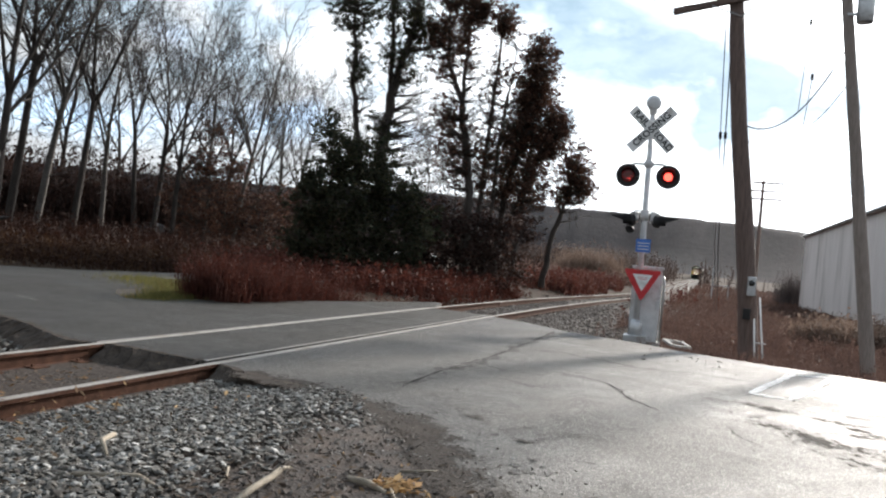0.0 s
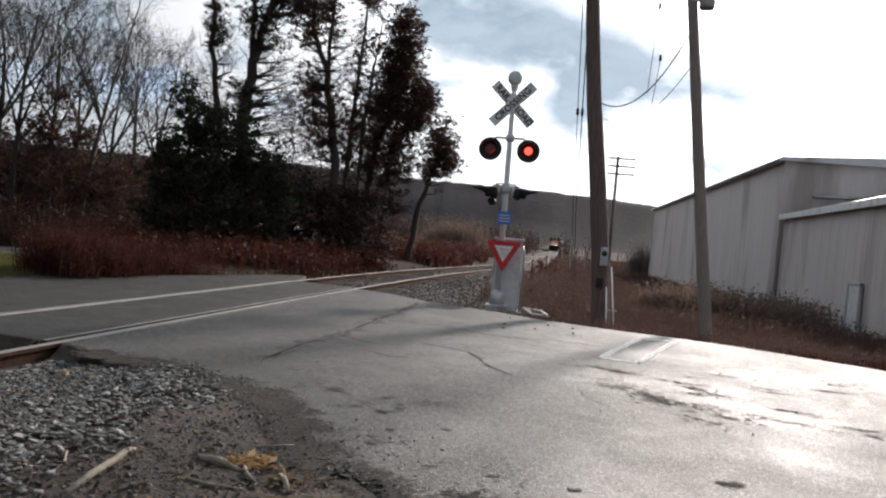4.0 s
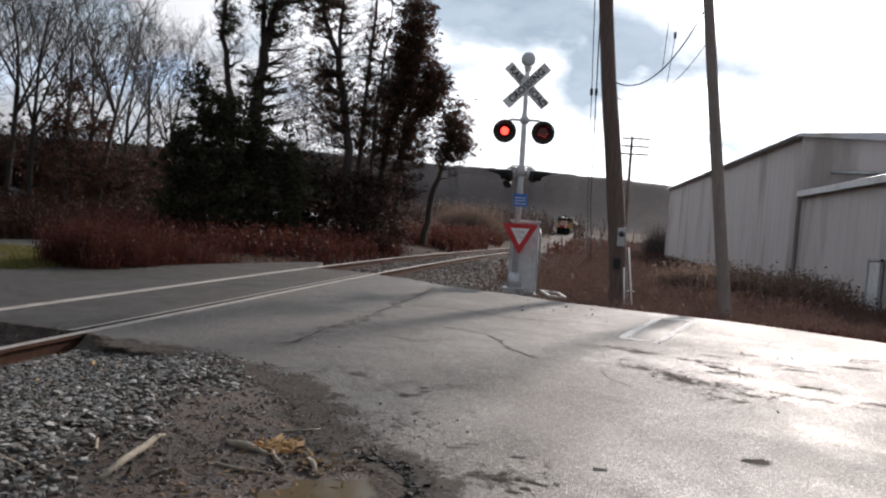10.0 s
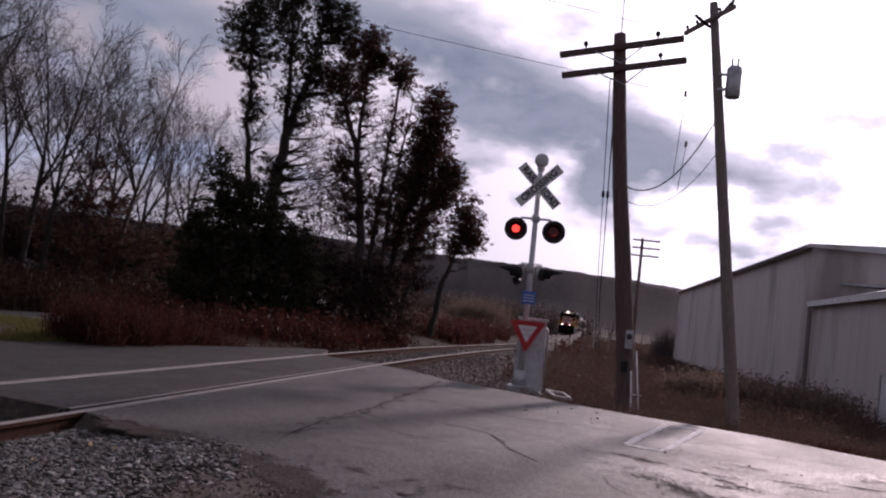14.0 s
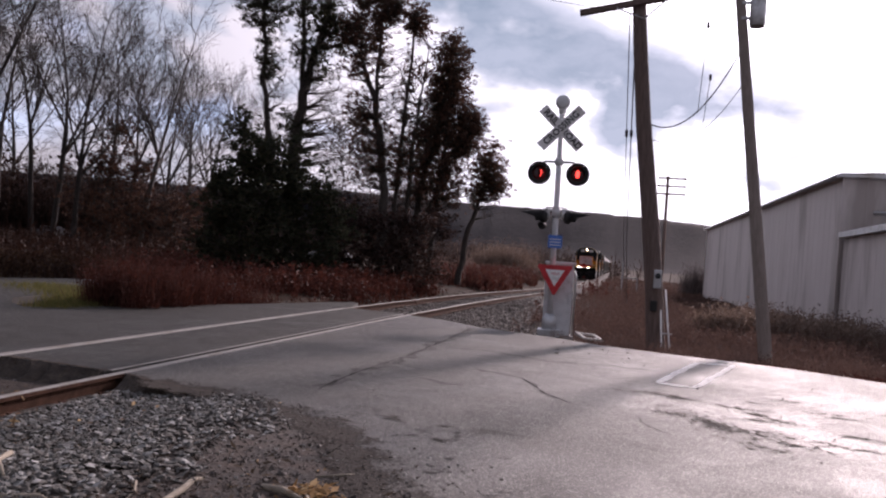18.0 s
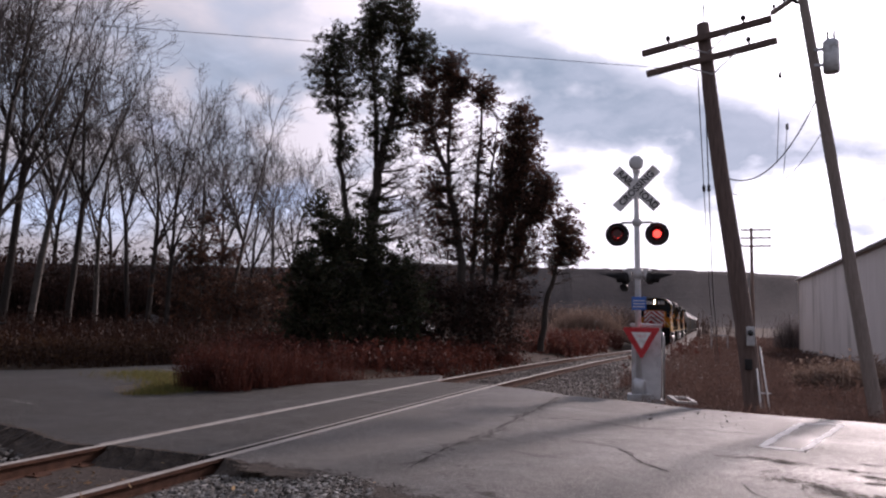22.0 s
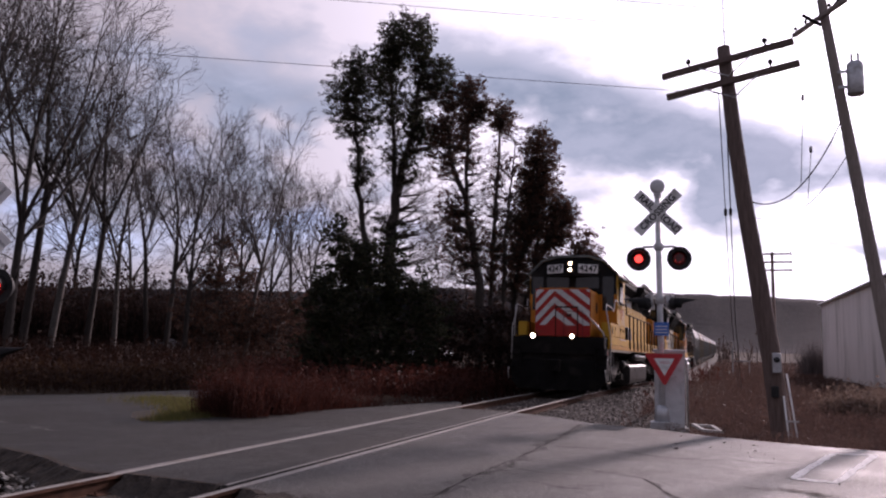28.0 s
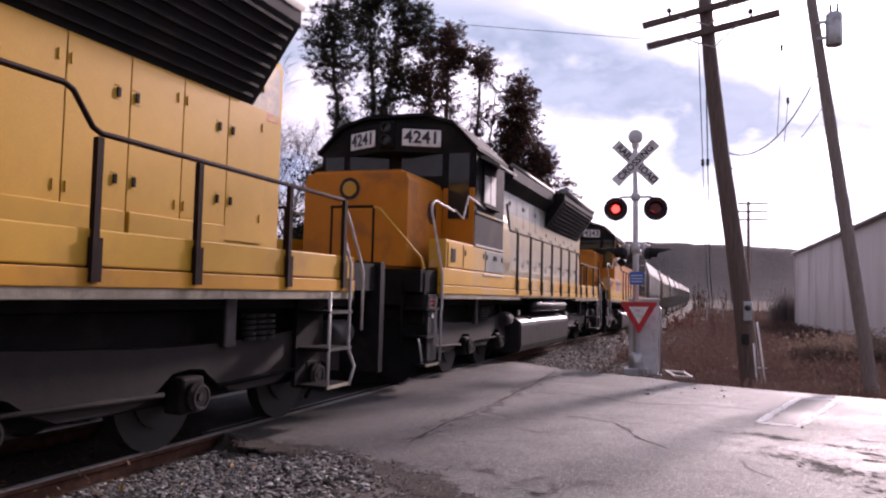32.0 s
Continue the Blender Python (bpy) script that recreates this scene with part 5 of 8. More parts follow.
    part("coupler", boxes((-0.13, 0.13, 0.0, 0.9, 0.75, 1.05), (-0.22, 0.22, 0.0, 0.3, 0.72, 1.08), bevel=0.03), UNDER, t)
    part("coupler", boxes((-0.13, 0.13, L - 0.7, L, 0.75, 1.05), bevel=0.03), UNDER, t)
    for x in (-0.78, 0.46):
        bm = bmesh.new()
        tube(bm, [(x, 0.95, 1.80), (x, 0.76, 1.80)], 0.105, 16)
        dl = part("ditch_light", bm, LOCO_BLACK, t)
        bm = bmesh.new()
        disc(bm, (x, 0.752, 1.80), 0.075, (0, -1, 0), 0.01, 18)
        part("lens", bm, REFLECTOR if striped else GLASS_DARK, dl, "warm glowing reflector of the ditch light")
        bm = bmesh.new()
        disc(bm, (x, 0.745, 1.80), 0.055, (0, -1, 0), 0.004, 16)
        part("bulb", bm, LAMP_WARM if striped else GLASS_DARK, dl, "lit ditch light")
    # railings
    post = mesh_of("stanchion", boxes((-0.022, 0.022, -0.028, 0.028, -0.3, 0.96), (-0.036, 0.036, -0.045, 0.045, -0.32, -0.02)), RAILING)
    low_post = mesh_of("stanchion", boxes((-0.022, 0.022, -0.028, 0.028, -0.3, 0.66), (-0.036, 0.036, -0.045, 0.045, -0.32, -0.02)), RAILING)
    for s in (1, -1):
        r = bmesh.new()
        tube(r, [(s * 1.50, 5.22, 3.26), (s * 1.50, 5.42, 2.85), (s * 1.50, 5.55, 2.76), (s * 1.50, 13.62, 2.77), (s * 1.50, 13.70, 2.74), (s * 1.50, 13.88, 2.53), (s * 1.50, 13.96, 2.50), (s * 1.50, 17.55, 2.47)], 0.022, 8)
        rail = part("handrail", r, RAILING, t, "walkway handrail")
        for k in range(7):
            again("stanchion", post, rail, pose(s * 1.54, 6.02 + 1.175 * k, 1.80))
        for y in (13.9, 14.97, 16.35, 17.5):
            again("stanchion", low_post, rail, pose(s * 1.54, y, 1.80))
        r = bmesh.new()
        tube(r, [(s * 1.56, 1.36, 0.44), (s * 1.56, 1.36, 1.15), (s * 1.56, 1.39, 1.25), (s * 1.56, 1.38, 1.75), (s * 1.46, 1.12, 2.66), (s * 1.45, 1.16, 2.78), (s * 1.45, 1.3, 2.84), (s * 1.45, 2.15, 2.78)], 0.018, 8)
        part("grab_rail", r, GRAB_WHITE, t, "pale grab rail")
        r = bmesh.new()
        tube(r, [(s * 1.53, 0.70, 0.46), (s * 1.53, 0.60, 0.72), (s * 1.50, 0.62, 0.80)], 0.016, 8)
        part("grab_rail", r, GRAB_WHITE, t, "pale grab rail")
        for pts in ([(s * 1.56, 17.2, 0.40), (s * 1.56, 17.2, 1.44)], [(s * 1.50, 17.50, 2.46), (s * 1.54, 17.60, 2.30), (s * 1.56, 17.95, 1.74), (s * 1.56, 17.98, 1.66), (s * 1.56, 17.98, 1.0)], [(s * 1.57, 17.68, 0.40), (s * 1.57, 17.80, 0.60), (s * 1.56, 17.66, 0.80), (s * 1.56, 17.66, 1.75), (s * 1.54, 17.54, 2.0)]):
            r = bmesh.new()
            tube(r, pts, 0.018, 8)
            part("grab_rail", r, GRAB_WHITE, t, "pale grab rail")
        r = bmesh.new()
        tube(r, [(s * 1.46, 2.15, 2.80), (s * 1.46, 2.6, 2.7), (s * 1.50, 2.75, 3.1), (s * 1.53, 3.6, 2.98)], 0.016, 8)
        part("grab_rail", r, GRAB_WHITE, t, "pale grab rail")
        for y in (1.03, 17.44):
            well = part("step_well", boxes(tuple(sorted((s * 1.19, s * 1.15))) + (y - 0.29, y + 0.29, 0.42, 1.45)), UNDER, t)
            for z in (0.40, 0.80, 1.20):
                part("step", boxes(tuple(sorted((s * 1.56, s * 1.20))) + (y - 0.27, y + 0.27, z, z + 0.035)), UNDER, well)
                part("step_edge", boxes(tuple(sorted((s * 1.575, s * 1.56))) + (y - 0.27, y + 0.27, z, z + 0.035)), STEP_GREY if z > 0.5 else SILL_DUST, well)
    for s in (1, -1):
        sp = part("step_panel", boxes(tuple(sorted((s * 1.50, s * 1.46))) + (0.98, 1.37, 0.46, 1.43), bevel=0.01), STEP_GREY, t, "dark grey panel beside the front steps")
        for k in range(3):
            part("notice_line", boxes(tuple(sorted((s * 1.501, s * 1.505))) + (1.05, 1.29 - 0.05 * (k % 2), 1.34 - 0.06 * k, 1.365 - 0.06 * k)), LOCO_RED, sp)
        bm = bmesh.new()
        disc(bm, (s * 1.502, 1.17, 1.12), 0.045, (s, 0, 0), 0.004, 16)
        part("notice_dot", bm, SIGN_WHITE, sp)
    for x in (-1.32, -0.92, -0.10, 0.60):
        r = bmesh.new()
        tube(r, [(x, 0.93, 1.78), (x, 0.93, 2.72)], 0.020, 8)
        part("front_post", r, RAILING, t)
    for pts in ([(-0.12, 0.93, 2.72), (0.60, 0.93, 2.72)], [(-0.90, 0.93, 2.72), (-1.32, 0.93, 2.72)]):
        r = bmesh.new()
        tube(r, pts, 0.022, 8)
        part("front_handrail", r, RAILING, t)
    for pts in ([(0.58, 0.93, 2.72), (0.70, 0.93, 2.68), (1.38, 0.93, 1.96), (1.42, 0.93, 1.84), (1.42, 0.93, 1.05)], [(-1.30, 0.93, 2.72), (-1.36, 0.93, 2.66), (-1.50, 0.93, 2.1), (-1.52, 0.93, 1.05)]):
        r = bmesh.new()
        tube(r, pts, 0.020, 8)
        part("front_rail", r, GRAB_WHITE if striped else PALE_YELLOW, t)
    if striped:
        bm = boxes((0.97, 1.44, 6.25, 7.32, 1.86, 2.33), bevel=0.03)
        bmesh.ops.subdivide_edges(bm, edges=bm.edges[:], cuts=7, use_grid_fill=True)
        for v in bm.verts:
            h = min(1.0, max(0.0, (v.co.z - 1.86) / 0.48))
            end = max(0.0, (v.co.y - 6.75) / 0.55)
            v.co.z -= 0.05 * end * end * h + 0.03 * h * max(0.0, noise.noise(v.co * 3.0))
            v.co += 0.035 * h * noise.noise_vector(v.co * 6.5) + 0.016 * noise.noise_vector(v.co * Vector((9, 17, 4)))
            v.co.z = max(v.co.z, 1.845)
        part("covered_box", bm, TARP, t, "box wrapped in crumpled black tarpaulin", smooth=True)
    return t


def clip_band(poly, lo, hi):
    """Cuts a polygon of (x, z) to a band of heights."""
    for bound, keep in ((lo, lambda z, b: z >= b), (hi, lambda z, b: z <= b)):
        res = []
        for i, (x, z) in enumerate(poly):
            px, pz = poly[i - 1]
            if keep(z, bound) != keep(pz, bound):
                f = (bound - pz) / (z - pz)
                res.append((px + f * (x - px), bound))
            if keep(z, bound):
                res.append((x, z))
        poly = res
        if not poly:
            return []
    return poly


def hopper_car(mat):
    t = thing("hopper_car")
    L = 16.0
    bm = bmesh.new()
    prism(bm, [(-1.45, 1.15), (1.45, 1.15), (1.56, 2.2), (1.56, 3.4), (1.30, 4.15), (0.7, 4.5), (-0.7, 4.5), (-1.30, 4.15), (-1.56, 3.4), (-1.56, 2.2)], L - 3.2, "y", 1.6)
    body = part("body", bm, mat, t, "rounded covered-hopper body")
    for y in (0.5, L - 1.9):
        part("end_sill", boxes((-1.45, 1.45, y, y + 1.4, 1.05, 1.25)), UNDER, t)
    rib = mesh_of("rib", boxes((-1.60, 1.60, 0, 0.09, 1.15, 3.3)), mat)
    for k in range(9):
        again("rib", rib, body, pose(0, 1.7 + 1.52 * k, 0))
    bm = bmesh.new()
    for k in range(3):
        y = 3.6 + 4.2 * k
        prism(bm, [(y - 1.6, 1.2), (y + 1.6, 1.2), (y + 0.35, 0.35), (y - 0.35, 0.35)], 2.4, "x", -1.2)
    part("chute", bm, mat, t)
    part("roof_walk", boxes((-0.35, 0.35, 1.2, L - 1.2, 4.52, 4.58)), UNDER, t)
    for y0 in (0.9, L - 1.0):
        bm = bmesh.new()
        for x in (-1.4, 1.4):
            tube(bm, [(x, y0, 1.1), (x, y0, 4.2)], 0.025, 6)
        for k in range(7):
            tube(bm, [(-1.4, y0, 1.3 + 0.42 * k), (1.4, y0, 1.3 + 0.42 * k)], 0.018, 6)
        part("ladder", bm, GALV, t)
    truck(t, 2.2, (-0.9, 0.9), 1.05)
    truck(t, L - 2.2, (-0.9, 0.9), 1.05)
    return t


LOCO_LENGTH, HOPPER_LENGTH = 19.3, 16.3
train = []
lead = tagged(locomotive(YELLOW, PALE_YELLOW, ORANGE, "4247", True),
              "yellow diesel locomotive with red and white striped nose, headlights lit", "locomotive", "train")
second = tagged(locomotive(PATCHY, LOCO_BLACK, ORANGE, "4241", False, PALE_YELLOW), "grey and black diesel locomotive with orange nose", "locomotive", "train")
third = tagged(locomotive(FADED_ORANGE, FADED_ORANGE, ORANGE, "4243", False), "faded orange diesel locomotive behind the others", "locomotive", "train")
offset = 0.0
for v, length in ((lead, LOCO_LENGTH), (second, LOCO_LENGTH), (third, LOCO_LENGTH)):
    train.append((v, offset, length))
    offset += length
first_hopper = tagged(hopper_car(HOPPER), "light grey covered hopper car, rust-streaked", "railway car", "train")
tan_hopper = tagged(hopper_car(HOPPER_TAN), "tan covered hopper car, rust-streaked", "railway car", "train")
for k in range(9):
    v = (first_hopper, tan_hopper)[k] if k < 2 else copy_thing((first_hopper, tan_hopper)[k % 3 == 1], pose(0, 0, 0))
    train.append((v, offset, HOPPER_LENGTH))
    offset += HOPPER_LENGTH


# ---- crossing signals ----


def crossing_signal(at, front, label, low=0.0):
    """Mast with crossbuck, two flashing lamps, a second pair to the side, yield sign; the front looks to -y."""
    t = thing("crossing_signal", at, label, "crossing signal", "signals at the crossing")
    bm = bmesh.new()
    tube(bm, [(0, 0, low - 0.1), (0, 0, 4.78)], 0.062, 16)
    mast = part("mast", bm, ALU_PAINT, t, "aluminium-painted steel mast")
    bm = bmesh.new()
    tube(bm, [(0, 0, low - 0.1), (0, 0, low + 0.28), (0, 0, low + 0.36)], [0.17, 0.15, 0.09], 12)
    box(bm, -0.24, 0.24, -0.24, 0.24, low - 0.12, low + 0.03, 0.01)
    part("base", bm, GALV, mast, "cast base on a concrete foot")
    bm = bmesh.new()
    tube(bm, [(0, 0, 4.75), (0, 0, 4.86), (0, 0, 4.92)], [0.055, 0.085, 0.085], 14)
    disc(bm, (0, -0.08, 5.04), 0.155, (0, -1, 0), 0.10, 26, dome=0.05)
    part("bell", bm, ALU_PAINT, t, "round grey warning bell")
    # crossbuck: two blades, one before the other
    blade = []
    face = 1 if front else -1                    # the crossbuck across the line shows its plain back
    for k, (a, y) in enumerate(((-45, -0.095), (45, -0.115))):
        b = part("blade", boxes((-0.61, 0.61, -0.004, 0.004, -0.115, 0.115), bevel=0.002), SIGN_WHITE, t, "white crossbuck blade with black letters",
                 at=Matrix.Translation((0, y * face, 4.46)) @ pose(0, 0, 0, 0, -a, 0 if front else 180))
        blade.append(b)
        part("blade_back", boxes((-0.60, 0.60, 0.006, 0.012, -0.02, 0.02)), GALV, b)
    for text, b, xs in (("RAIL", blade[0], -0.33), ("ROAD", blade[0], 0.33), ("CROSSING", blade[1], 0.0)):
        if text == "CROSSING":
            lettering("letters", "CROSSING", 0.195, SIGN_BLACK, b, pose(0, -0.006, 0, 90), 0.002, 1.06, 0.006)
        else:
            lettering("letters", text, 0.195, SIGN_BLACK, b, pose(xs, -0.006, 0, 90), 0.002, 1.0, 0.006)
    # lamp arm and lamps
    bm = bmesh.new()
    tube(bm, [(-0.42, 0, 3.560), (-0.40, 0, 3.680), (-0.30, 0, 3.725), (0.30, 0, 3.725), (0.40, 0, 3.680), (0.42, 0, 3.560)], 0.028, 10)
    tube(bm, [(0, 0, 3.640), (0, 0, 3.685), (0, 0, 3.770), (0, 0, 3.820)], [0.07, 0.10, 0.10, 0.07], 14)
    part("lamp_arm", bm, ALU_PAINT, t, "cast lamp bracket")
    lamps = []
    for s in (-1, 1):
        bm = bmesh.new()
        disc(bm, (s * 0.42, -0.06, 3.460), 0.255, (0, -1, 0), 0.02, 36)
        lamp = part("lamp", bm, BLACK_STEEL, t, "round black lamp background")
        bm = bmesh.new()
        tube(bm, [(s * 0.42, -0.04, 3.460), (s * 0.42, 0.14, 3.460), (s * 0.42, 0.22, 3.460)], [0.165, 0.16, 0.09], 20)
        part("housing", bm, BLACK_STEEL, lamp)
        bm = bmesh.new()
        n = 22
        rows = []
        for d in (0.0, 1.0):
            rows.append([bm.verts.new((s * 0.42 + 0.165 * math.cos(u), -0.06 - 0.27 * d * (0.35 + 0.65 * max(0.0, math.sin(u))), 3.460 + 0.165 * math.sin(u)))
                         for u in (radians(-20 + 220 * i / n) for i in range(n + 1))])
        for i in range(n):
            bm.faces.new((rows[0][i], rows[0][i + 1], rows[1][i + 1], rows[1][i]))
        bmesh.ops.solidify(bm, geom=bm.faces[:], thickness=0.006)
        part("hood", bm, BLACK_STEEL, lamp)
        bm = bmesh.new()
        disc(bm, (s * 0.42, -0.066, 3.460), 0.152, (0, -1, 0), 0.006, 28, dome=0.012)
        part("lens", bm, LENS_DARK, lamp, "dark red lens")
        # the burning bulb turns its lit face out and in
        bm = bmesh.new()
        disc(bm, (0, -0.012, 0), 0.085, (0, -1, 0), 0.010, 24, mi=0, dome=0.03)
        disc(bm, (0, 0.012, 0), 0.085, (0, 1, 0), 0.010, 24, mi=1)
        bulb = part("bulb", bm, [LAMP_RED, LENS_DARK], lamp, "glowing red lamp")
        bulb.matrix_basis = Matrix.Translation((s * 0.42, -0.088, 3.460))
        lamps.append((bulb, s))
    # second pair of lamps, seen from the side, low on the mast: long hoods turned outwards
    bm = bmesh.new()
    tube(bm, [(-0.30, 0.0, 2.66), (0.30, 0.0, 2.66)], 0.024, 8)
    tube(bm, [(0, 0, 2.50), (0, 0, 2.72)], 0.095, 14)
    tube(bm, [(-0.22, -0.06, 2.71), (0.22, -0.06, 2.71)], 0.014, 8)
    for s in (-1, 1):
        tube(bm, [(s * 0.22, -0.06, 2.71), (s * 0.22, 0.0, 2.62)], 0.014, 8)
        tube(bm, [(s * 0.17, 0.0, 2.46), (s * 0.17, 0.0, 2.69)], 0.045, 10)
    part("side_bracket", bm, ALU_PAINT, t, "bracket of the side lamps")
    for s in (-1, 1):
        for name, base, way, size, long in (("side_lamp", Vector((s * 0.22, 0.0, 2.50)), Vector((s, 0.12, -0.05)), 0.14, 0.58),
                                            ("side_lamp", Vector((s * 0.26, -0.02, 2.30)), Vector((s * 0.35, -0.94, -0.1)), 0.085, 0.20)):
            if long < 0.3 and s > 0:
                continue
            q = way.normalized()
            bm = bmesh.new()
            tube(bm, [base - q * 0.05, base, base + q * 0.10], [size * 0.6, size * 0.92, size * 0.95], 16)
            lamp = part(name, bm, BLACK_STEEL, t, "black lamp turned to the side street")
            side = q.cross(Vector((0, 0, 1))).normalized()
            over = side.cross(q)
            bm = bmesh.new()
            rows = []
            for d in (0.0, 0.5, 1.0):
                rows.append([bm.verts.new(base + side * size * math.cos(u) + over * size * math.sin(u) + q * (0.06 + (long - 0.06) * d * (0.30 + 0.70 * max(0.0, math.sin(u)))))
                             for u in (radians(-35 + 250 * i / 18) for i in range(19))])
            for a, b in zip(rows, rows[1:]):
                for i in range(18):
                    bm.faces.new((a[i], a[i + 1], b[i + 1], b[i]))
            bmesh.ops.solidify(bm, geom=bm.faces[:], thickness=0.006)
            part("hood", bm, BLACK_STEEL, lamp)
    if front:
        part("blue_sign", boxes((-0.13, 0.17, -0.085, -0.078, 1.82, 2.10), bevel=0.002), SIGN_BLUE, t, "small blue emergency notice")
        for k in range(3):
            part("notice_line", boxes((-0.10, 0.14, -0.089, -0.0855, 1.875 + 0.065 * k, 1.893 + 0.065 * k)), SIGN_WHITE, t)
        cx = 0.06
        out = [(cx - 0.375, 1.41), (cx - 0.355, 1.445), (cx + 0.355, 1.445), (cx + 0.375, 1.41), (cx + 0.022, 0.80), (cx - 0.022, 0.80)]
        bm = bmesh.new()
        prism(bm, out, 0.004, "y", -0.30)
        ys = part("yield_sign", bm, SIGN_RED, t, "red and white triangular yield sign")
        bm = bmesh.new()
        prism(bm, [(cx - 0.205, 1.345), (cx + 0.205, 1.345), (cx, 0.985)], 0.003, "y", -0.304)
        part("sign_field", bm, SIGN_WHITE, ys)
        lettering("letters", "YIELD", 0.078, SIGN_RED, ys, pose(cx, -0.3055, 1.26, 90), 0.001)
        part("sign_bracket", boxes((-0.02, 0.02, -0.296, 0.0, 1.36, 1.39), (-0.02, 0.02, -0.296, 0.0, 1.0, 1.03)), GALV, ys)
    return t, lamps


sig_main, lamps_main = crossing_signal(pose(2.98, 17.02, -0.10, 0, -0.8, 6), True, "grey mast with crossbuck, flashing red lamps and a yield sign")
sig_far, lamps_far = crossing_signal(pose(-5.19, 7.56, -1.41, 0, -3, 18), False, "short grey crossing mast with crossbuck and red lamps across the line", 1.16)
part("footing", boxes((-0.30, 0.30, -0.30, 0.30, 0.75, 1.16), bevel=0.03), CONCRETE, sig_far, "square concrete foot")

# equipment case behind the mast
case = thing("equipment_case", pose(3.08, 17.42, -0.25, 0, 0, 6), "pale grey metal signal case behind the mast", "signal case")
body = part("body", boxes((-0.30, 0.32, -0.22, 0.22, 0.05, 1.62), bevel=0.012), ALU_PAINT, case)
part("door", boxes((-0.26, 0.28, -0.235, -0.222, 0.12, 1.55), bevel=0.006), ALU_PAINT, case)
part("cap", boxes((-0.33, 0.35, -0.26, 0.26, 1.622, 1.68), bevel=0.012), ALU_PAINT, case)
part("plinth", boxes((-0.40, 0.40, -0.28, 0.28, -0.1, 0.05), bevel=0.01), CONCRETE, case)
part("handle", boxes((0.22, 0.26, -0.27, -0.236, 0.75, 0.95), bevel=0.008), GALV, case)
bm = bmesh.new()
tube(bm, [(0.37, -0.1, -0.1), (0.37, -0.1, 1.35), (0.33, -0.1, 1.5)], 0.03, 8)
part("conduit", bm, GALV, case)

# pale frame lying by the road
lid = thing("drain_frame", pose(3.90, 16.4, -0.12, 4, 3, 20), "pale square frame lying on the verge", "drain frame")
for r in ((-0.22, 0.22, -0.34, -0.26, 0.0, 0.05), (-0.22, 0.22, 0.26, 0.34, 0.0, 0.05), (-0.22, -0.14, -0.26, 0.26, 0.0, 0.05), (0.14, 0.22, -0.26, 0.26, 0.0, 0.05)):
    part("bar", boxes(r, bevel=0.01), CONCRETE, lid)


# ---- poles and wires ----
def insulator(parent, x, y, z):
    bm = bmesh.new()
    tube(bm, [(x, y, z), (x, y, z + 0.07), (x, y, z + 0.08), (x, y, z + 0.13), (x, y, z + 0.17)], [0.018, 0.018, 0.045, 0.05, 0.025], 10)
    return part("insulator", bm, BLACK_STEEL, parent)


P1, P1TOP = Vector((5.27, 15.6, -0.45)), Vector((4.33, 15.75, 7.45))
pole = thing("utility_pole", Matrix.Translation(P1), "old leaning wooden utility pole with two crossarms", "utility pole", "poles along the line")
d = P1TOP - P1
bm = bmesh.new()
tube(bm, [(0, 0, -0.2)] + [d * f + Vector((0.03 * math.sin(f * 7), 0, 0)) for f in (0.0, 0.2, 0.4, 0.6, 0.8, 1.0)], [0.19, 0.185, 0.175, 0.165, 0.15, 0.14, 0.125], 16)
shaft = part("shaft", bm, POLE_WOOD, pole, "dark cracked pole")
for z, dx in ((7.12, 0.02), (6.68, 0.06)):
    f = (z - P1.z) / d.z
    c = d * f
    arm = part("crossarm", boxes((-1.25, 1.25, -0.06, 0.05, -0.06, 0.06), bevel=0.012), POLE_WOOD, pole, "weathered wooden crossarm",
               at=Matrix.Translation(c + Vector((dx, -0.17, 0))) @ pose(0, 0, 0, 0, -7.0, -10))
    for x in (-1.18, -0.7, 0.75, 1.15):
        if (x, z) in ((0.75, 7.12), (-0.7, 7.12), (0.75, 6.68)):
            insulator(arm, x, 0, 0.055)
    bm = bmesh.new()
    for s in (1, -1):
        tube(bm, [(s * 0.5, -0.07, -0.05), (0.02, -0.05, -0.36)], 0.014, 6)
    part("brace", bm, GALV, arm)
meter = part("meter_box", boxes((-0.075, 0.075, -0.30, -0.17, 1.66, 2.02), bevel=0.015), GALV, pole, "grey meter box", at=Matrix.Translation((-0.10, 0, -0.15)))
bm = bmesh.new()
disc(bm, (0, -0.33, 1.90), 0.055, (0, -1, 0), 0.06, 20, dome=0.03)
part("meter_dial", bm, GLASS_DARK, meter)
part("switch_box", boxes((-0.065, 0.065, -0.30, -0.17, 1.22, 1.42), bevel=0.012), BLACK_STEEL, pole, "small switch box", at=Matrix.Translation((-0.14, 0, -0.15)))
for dx, top, z1 in ((0.11, 0.0, 1.1), (0.27, 0.06, 1.5)):
    bm = bmesh.new()
    tube(bm, [(dx, -0.30, -0.1), (top, -0.22, z1)], 0.016, 8)
    part("conduit", bm, SIGN_WHITE, pole, "white conduit pipe")
for k in range(2):
    part("clamp", boxes((0.02, 0.24, -0.30, -0.28, 0.25 + 0.4 * k, 0.275 + 0.4 * k)), GALV, pole)

EYE = Vector((4.8, 0.0, 1.4))
out_from = lambda v, f: EYE + (Vector(v) - EYE) * f
NEARER, FARTHER = 0.733, 1.096
pole.matrix_basis = Matrix.Translation(out_from(P1, FARTHER))
pole.scale = (FARTHER,) * 3
P1, P1TOP = out_from(P1, FARTHER), out_from(P1TOP, FARTHER)

